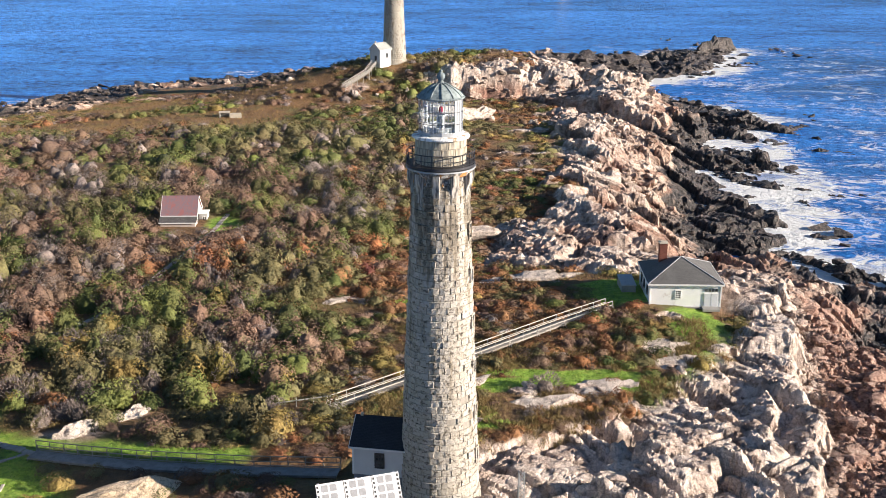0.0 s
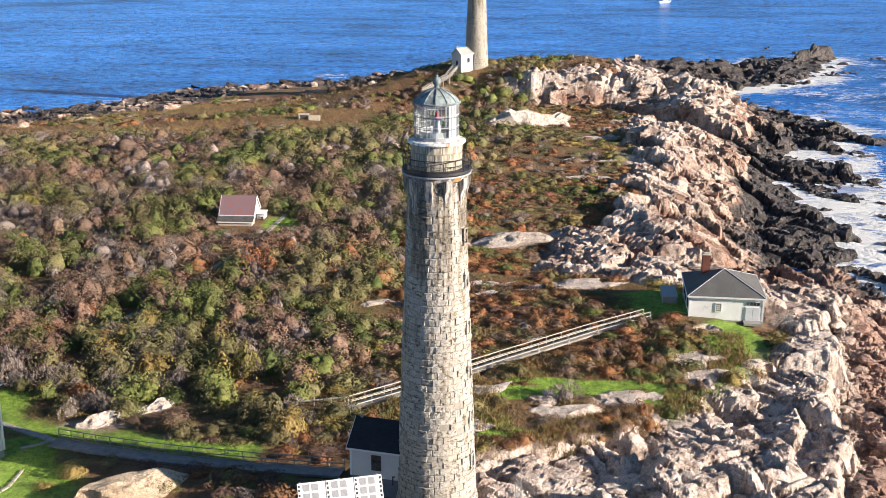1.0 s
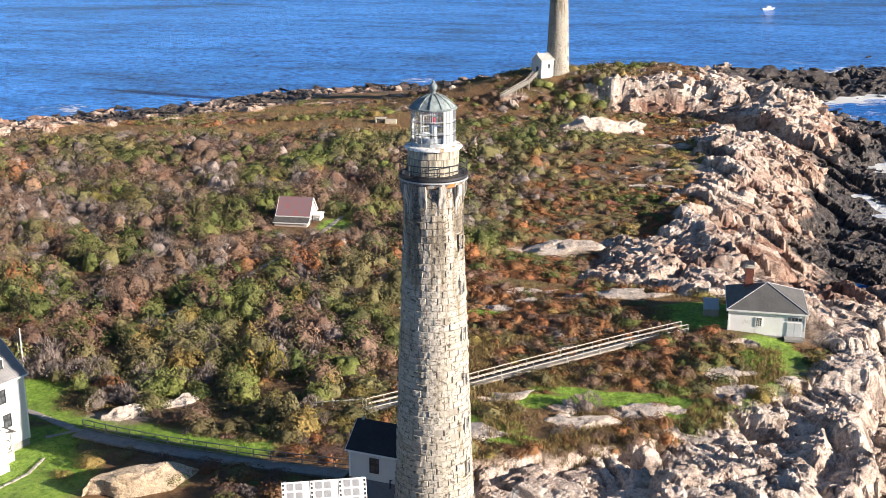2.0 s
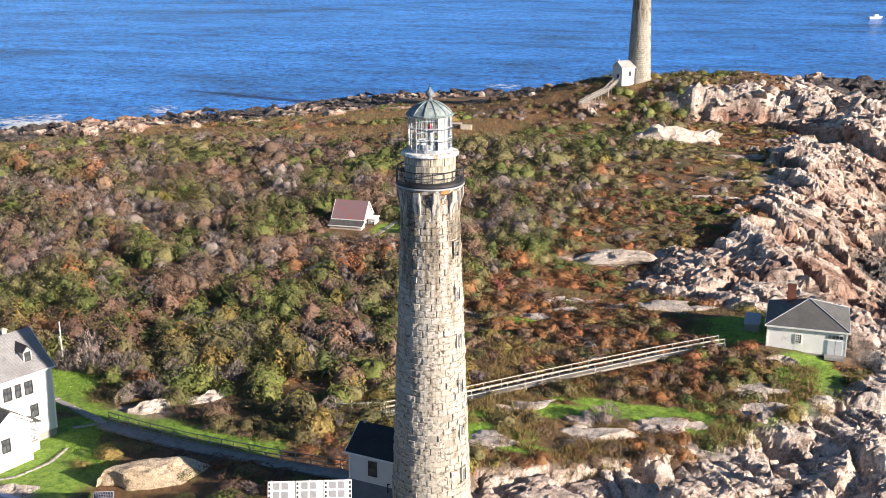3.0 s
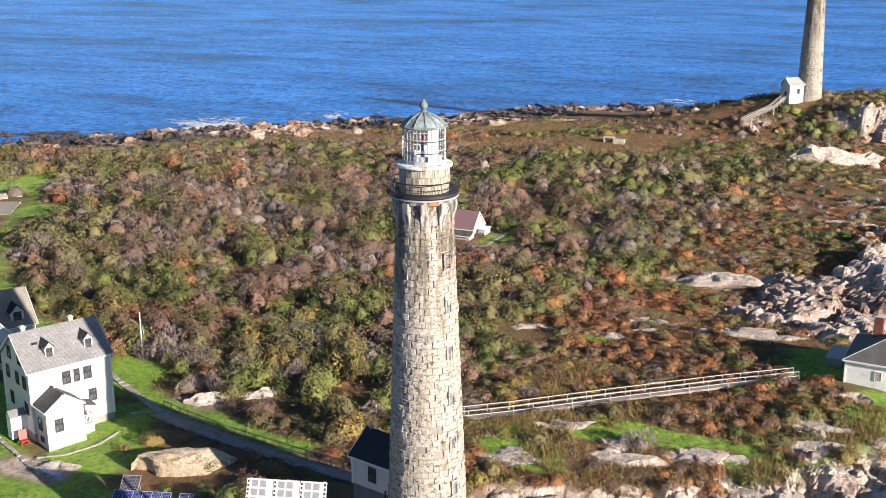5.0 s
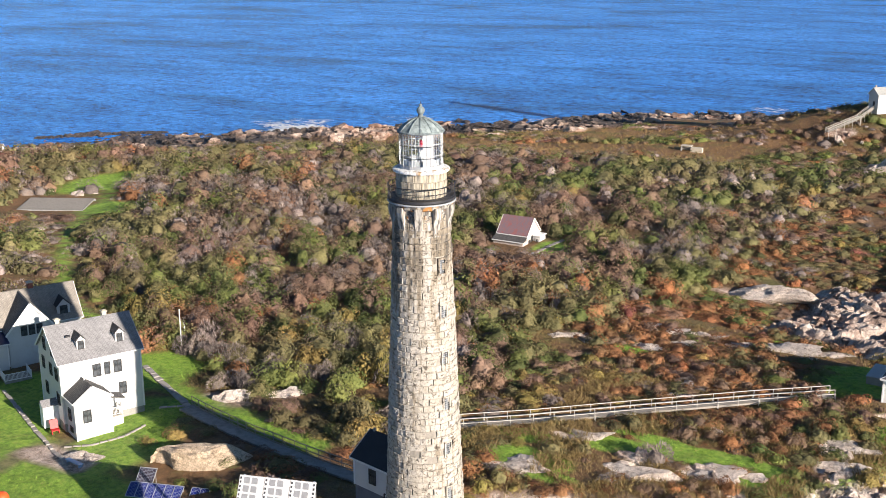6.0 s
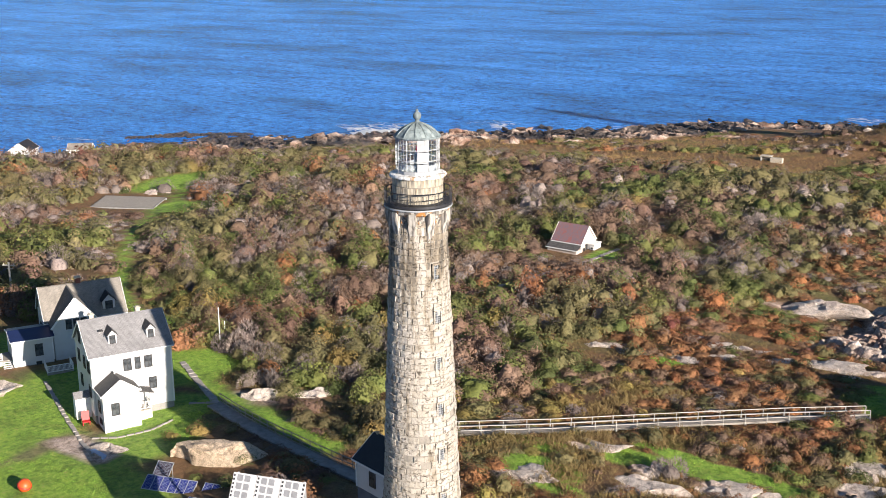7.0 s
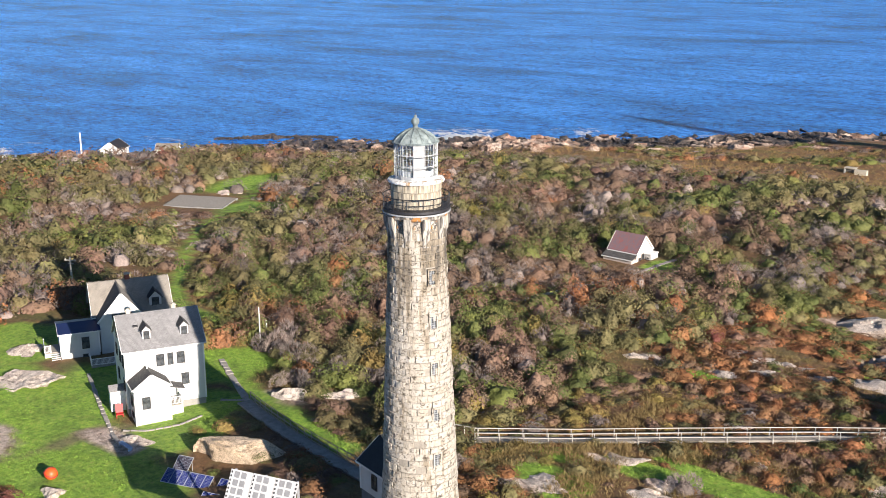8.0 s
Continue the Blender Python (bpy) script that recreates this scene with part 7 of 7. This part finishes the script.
def leaf_cloud(r2, nb, leaves, twiggy):
    """For nb shrubs: leaf triangles on lumpy domes of unit size: places (nb, leaves, 3) and corners about them (nb, leaves, 3, 3)."""
    u = r2.random((nb, leaves)) * 2 * np.pi
    c = r2.random((nb, leaves)) ** 0.8
    ph = r2.random((nb, 3)) * 6.3
    s = np.sqrt(1 - c * c)
    d = np.stack([s * np.cos(u), s * np.sin(u), c], -1)
    # a crown of lumps: the leaves stand on the nearest of them
    lumps = r2.normal(size=(nb, 9, 3)) * np.array([1.0, 1.0, 0.55]) + np.array([0, 0, 0.45])
    lumps /= np.linalg.norm(lumps, axis=-1, keepdims=True)
    near = np.einsum("blk,bmk->blm", d, lumps)
    best = near.argmax(-1)
    centre = np.take_along_axis(lumps, best[..., None], 1)
    swell = np.clip((near.max(-1) - 0.72) / 0.28, 0, 1)
    reach = np.take_along_axis(r2.uniform(0.75, 1.2, (nb, 9)), best, 1)
    rad = (0.70 + 0.34 * np.sqrt(swell)) * (0.55 + 0.45 * reach) * r2.uniform(0.95, 1.05, (nb, leaves)) * (1 + 0.12 * np.sin(u * 2 + ph[:, :1]))
    p = d * rad[..., None]
    n = d * 0.9 + 1.3 * (d - centre) + np.array([0, 0, 0.12]) + r2.normal(size=d.shape) * 0.18
    n /= np.linalg.norm(n, axis=-1, keepdims=True)
    a = np.cross(n, r2.normal(size=d.shape))
    a /= np.linalg.norm(a, axis=-1, keepdims=True)
    b = np.cross(n, a)
    w = r2.uniform(0.6, 1.4, (nb, leaves, 1))
    if twiggy:
        b = d + np.array([0, 0, 0.35]) + r2.normal(size=d.shape) * 0.45
        b /= np.linalg.norm(b, axis=-1, keepdims=True)
        a = np.cross(b, r2.normal(size=d.shape))
        a /= np.linalg.norm(a, axis=-1, keepdims=True)
        a, b = a * w * 0.30, b * w * 1.9
        p = p * 0.90
    else:
        a, b = a * w * 0.85, b * w
    return p, np.stack([-a - b * 0.7, a - b * 0.7, b * 1.1], 2)


def dome_core(r2, nb, fill, coarse):
    """A closed lumpy dome under the leaves, as triangles: (verts, faces)."""
    n, rows = (6, [(1.0, -0.2), (0.92, 0.42), (0.45, 0.90)]) if coarse else (9, [(0.98, -0.2), (0.97, 0.25), (0.74, 0.66), (0.26, 0.96)])
    ang = np.arange(n) / n * 2 * np.pi
    v = np.array([[r * math.cos(a + 0.3 * i), r * math.sin(a + 0.3 * i), z] for i, (r, z) in enumerate(rows) for a in ang])
    f = []
    for i in range(len(rows) - 1):
        for k in range(n):
            q = [i * n + k, i * n + (k + 1) % n, (i + 1) * n + (k + 1) % n, (i + 1) * n + k]
            f += [[q[0], q[1], q[2]], [q[0], q[2], q[3]]]
    top = (len(rows) - 1) * n
    f += [[top, top + k, top + k + 1] for k in range(1, n - 1)]
    v = v[None] * fill * (1 + 0.13 * r2.normal(size=(nb, len(v), 1)))
    return v, np.array(f)


def shrubs_mesh(name, place, radius, height, leaves, size, twiggy, mat, seed, fill=0.90, coarse=False):
    """place (nb, 3); one mesh of all of them, each with a tone of its own."""
    r2 = np.random.default_rng(seed)
    nb = len(place)
    p, q = leaf_cloud(r2, nb, leaves, twiggy)
    wide = radius[:, None] * r2.uniform(0.82, 1.2, (nb, 2))
    scale = np.concatenate([wide, height[:, None]], 1)
    v1 = (p[:, :, None, :] * scale[:, None, None, :] + q * size[:, None, None, None] + place[:, None, None, :]).reshape(-1, 3)
    f1 = np.arange(len(v1)).reshape(-1, 3)
    cv, cf = dome_core(r2, nb, fill, coarse)
    cv = cv * scale[:, None, :] + place[:, None, :]
    k = cv.shape[1]
    f2 = (cf[None] + (np.arange(nb) * k)[:, None, None]).reshape(-1, 3) + len(v1)
    me = array_mesh(name, np.concatenate([v1, cv.reshape(-1, 3)]), np.concatenate([f1, f2]), mat)
    me.polygons.foreach_set("use_smooth", np.arange(len(f1) + len(f2)) >= len(f1))
    tone = r2.random(nb)
    attribute(me, "tone", np.concatenate([np.repeat(tone, leaves * 3), np.repeat(tone, k)]))
    return me


SPECIES = [("olive_shrub", OLIVE, "olive-green bayberry shrub", False), ("green_shrub", GREEN, "fresh green leafy shrub", False), ("yellow_shrub", YELLOW, "yellowing leafy shrub", False),
           ("rust_shrub", RUST, "rust-orange autumn shrub", False), ("brown_shrub", BROWN, "dull brown autumn shrub", False), ("crimson_shrub", CRIMSON, "crimson autumn shrub", False),
           ("bare_shrub", TWIG, "leafless grey twiggy shrub", True)]


def pick_species(x, y, r2):
    n1, n2, n3 = 1.7 * fbm(x * 0.055, y * 0.055, 101, 3), 1.7 * fbm(x * 0.075, y * 0.075, 131, 3), 1.7 * fbm(x * 0.065, y * 0.065, 151, 3)
    east = smooth01(-25, 0, x - 0.16 * (y - 40))
    far = smooth01(90, 170, np.hypot(x, y))
    close = 1 - smooth01(45, 95, np.hypot(x + 20, y))
    w = np.stack([0.95 + 0.8 * n1 - 0.25 * east, 0.74 + 1.1 * n2 - 0.2 * far - 0.25 * east, 0.24 + 0.4 * n1 - 0.4 * n3 + 0.22 * close, 0.22 + 0.2 * close + 0.9 * n3 + 0.95 * east - 0.1 * far, 0.52 - 0.8 * n1 + 0.22 * far + 0.25 * east,
                  0.02 + 0.10 * east + 0.4 * (n3 > 0.6), 0.68 - 0.7 * n2 + 0.15 * far - 0.45 * east], 0)
    w = np.clip(w, 0.03, None) ** 2.4
    w = np.cumsum(w / w.sum(0), 0)
    return (r2.random(len(x))[None] > w).sum(0)


def jitter(x0, x1, y0, y1, step):
    X, Y = np.meshgrid(np.arange(x0, x1, step), np.arange(y0, y1, step))
    return X.ravel() + rng.uniform(-0.45, 0.45, X.size) * step, Y.ravel() + rng.uniform(-0.45, 0.45, X.size) * step


def plantable(x, y):
    h, rock, grass, wet, d = land(x, y)
    ok = (rock < 0.4 + 0.25 * rng.random(len(x))) & (grass < 0.45) & (d > 20 + 16 * smooth01(150, 210, y)) & free_of_things(x, y)
    ok &= (y > -24 - 0.56 * np.clip(x + 43, -400, 0) - 34) | (x > -43)
    gaps = vnoise(x * 0.11, y * 0.11, 91) + 0.5 * vnoise(x * 0.3, y * 0.3, 92)
    ok &= (gaps < 0.7) & ~((x > -165) & (x < -20) & (y > 196) & (vnoise(x * 0.05, y * 0.08, 95) > -0.05))
    return ok, h


zones = [(-92, 46, -8, 62, 2.3, 400, 0.105), (-92, 46, 62, 135, 2.6, 290, 0.12), (-175, 46, 135, 288, 3.2, 140, 0.155), (-180, -92, -30, 135, 3.2, 190, 0.165), (-330, -175, -30, 235, 4.5, 80, 0.30)]
single = []
for zi, (x0, x1, y0, y1, step, leaves, leaf) in enumerate(zones):
    x, y = jitter(x0, x1, y0, y1, step)
    ok, h = plantable(x, y)
    x, y, h = x[ok], y[ok], h[ok]
    hn = fbm(x * 0.13, y * 0.13, 111, 3) + rng.normal(size=len(x)) * 0.25
    tall = np.clip(shrub_height(x, y, hn, coast_distance(x, y)) * np.exp(0.36 * rng.normal(size=len(x))), 0.35, 4.4)
    rad = np.clip(step * rng.uniform(0.48, 0.92, len(x)) * np.clip(0.5 + tall / 3.2, 0.8, 1.4), 0.6, 3.8)
    kind = pick_species(x, y, rng)
    for si, (name, mat, label, twiggy) in enumerate(SPECIES):
        m = np.flatnonzero(kind == si)
        if zi == 0:
            near = m[(y[m] < 34)][:40]
            single += [(si, x[i], y[i], h[i], rad[i], tall[i]) for i in near]
            m = np.setdiff1d(m, near)
        if not len(m):
            continue
        place = np.stack([x[m], y[m], h[m] - 0.05], 1)
        size = (0.62 if twiggy else 1.0) * leaf * rng.uniform(0.8, 1.2, len(m)) * np.clip(0.65 + 0.2 * tall[m], 0.6, 1.2)
        me = shrubs_mesh(name + "s", place, rad[m], tall[m], leaves if not twiggy else int(leaves * 1.7), size, twiggy, mat, 300 + zi * 10 + si, 0.62 if not twiggy else 0.50, zi > 0)
        tagged(new(name + "s", me), "thicket of " + label + "s across the island", "shrubs", kind="stuff")

# weeds and low bushes round the boulder, the panels and the lawn's edge: species, place, radius, height
for si, x, y, r, tl in ((2, -37.0, 6.8, 1.7, 1.2), (0, -20.2, 4.4, 1.9, 1.7), (4, -16.6, 4.0, 1.2, 1.0), (1, -24.5, -1.2, 1.3, 1.0), (1, -26.8, 3.4, 1.4, 0.7), (1, -29.2, -1.3, 0.9, 0.6), (4, -27.8, 6.6, 1.3, 0.7),
                        (3, -23.8, 5.8, 1.4, 0.8), (0, -33.8, 8.6, 1.2, 0.8), (4, -20.5, 1.2, 1.5, 1.0), (6, -18.0, 0.5, 1.5, 1.2), (5, -42.5, -18.3, 1.7, 1.3), (3, -45.0, -17.6, 1.4, 1.1), (4, -38.0, -17.0, 1.5, 1.2),
                        (1, -35.2, -1.0, 0.8, 0.5), (2, -39.0, 4.2, 1.2, 0.7), (0, -13.0, -3.0, 1.8, 1.3), (4, -15.5, -6.0, 1.6, 1.2), (2, 36.8, 66.6, 1.8, 1.1), (2, 33.5, 66.2, 1.6, 0.9)):
    single.append((si, x, y, ground_z(x, y), r, tl))
for si, (name, mat, label, twiggy) in enumerate(SPECIES):
    protos = [shrubs_mesh(name, np.zeros((1, 3)), np.ones(1), np.ones(1), 560 if not twiggy else 760, np.array([0.055]), twiggy, mat, 500 + si * 5 + k, 0.58 if not twiggy else 0.50) for k in range(3)]
    for i, (k, x, y, h, r, tl) in enumerate(q for q in single if q[0] == si):
        ob = new(name, protos[i % 3])
        ob.matrix_world = pose(x, y, h - 0.05, 0, 0, rng.uniform(0, 360)) @ Matrix.Diagonal((r, r, tl, 1))
        tagged(ob, label + " growing in the heath", "shrub", name.replace("_", " ") + "s")


# a knee-high mat of heather and juniper over the eastern heath
x, y = jitter(-36, 46, 8, 140, 1.8)
ok, h = plantable(x, y)
ok &= (east_rock(x, y) < 0.55) & (x > 0.18 * (y - 60) - 20)
x, y, h = x[ok], y[ok], h[ok]
kind = pick_species(x, y, rng)
kind = np.where(kind == 6, 3, kind)
for si, (name, mat, label, twiggy) in enumerate(SPECIES[:6]):
    m = np.flatnonzero(kind == si)
    place = np.stack([x[m], y[m], h[m] - 0.1], 1)
    me = shrubs_mesh("heath_mat", place, rng.uniform(0.6, 1.3, len(m)), rng.uniform(0.22, 0.7, len(m)), 100, np.full(len(m), 0.085), False, mat, 700 + si, 0.58, True)
    tagged(new("heath_mat", me), "low " + label.replace("shrub", "heath") + " carpet over the ledges", "heath", kind="stuff")


def tufts(name, mat, x, y, h, blades, length, seed, label):
    r2 = np.random.default_rng(seed)
    nb = len(x)
    base = np.stack([x, y, h], 1)[:, None, :] + np.concatenate([r2.normal(size=(nb, blades, 2)) * 0.22, np.zeros((nb, blades, 1))], 2)
    lean = r2.normal(size=(nb, blades, 3)) * 0.45
    lean[..., 2] = 1
    L = length * r2.uniform(0.5, 1.3, (nb, blades, 1))
    side = np.cross(lean, r2.normal(size=lean.shape))
    side /= np.linalg.norm(side, axis=-1, keepdims=True)
    w = 0.03
    q = np.stack([base - side * w, base + side * w, base + lean * L + side * w * 0.4, base + lean * L - side * w * 0.4], 2).reshape(-1, 3)
    return tagged(new(name, array_mesh(name, q, np.arange(len(q)).reshape(-1, 4), mat)), label, "grass", kind="stuff")


x, y = rng.uniform(-90, 48, 60000), rng.uniform(-24, 75, 60000)
h, rock, grass, wet, d = land(x, y)
m = (grass > 0.4) & free_of_things(x, y)
tufts("lawn_grass", BLADES, x[m][:11000], y[m][:11000], h[m][:11000], 5, 0.13, 21, "green lawn grass with ragged tufts")
m = (grass < 0.5) & (rock < 0.8) & free_of_things(x, y) & ((vnoise(x * 0.12, y * 0.12, 71) > 0.05) | (x > 0))
tufts("dry_grass", STRAW, x[m][:9000], y[m][:9000], h[m][:9000], 6, 0.30, 22, "straw-coloured dry grass between the shrubs")
x, y = rng.uniform(-190, 40, 60000), rng.uniform(190, 275, 60000)
h, rock, grass, wet, d = land(x, y)
m = (d > 16) & (rock < 0.6)
tufts("straw_meadow", ORANGE_GRASS, x[m][:10000], y[m][:10000], h[m][:10000], 4, 0.6, 23, "orange and straw grass behind the northern shore")
x, y = rng.uniform(-8, 38, 14000), rng.uniform(11, 48, 14000)
h, rock, grass, wet, d = land(x, y)
m = (rock < 0.75) & free_of_things(x, y) & (vnoise(x * 0.22, y * 0.22, 73) > 0.12)
tufts("straw_tufts", STRAW, x[m][:2600], y[m][:2600], h[m][:2600], 9, 0.55, 24, "tall straw-coloured tufts on the rough ground below the boardwalk")
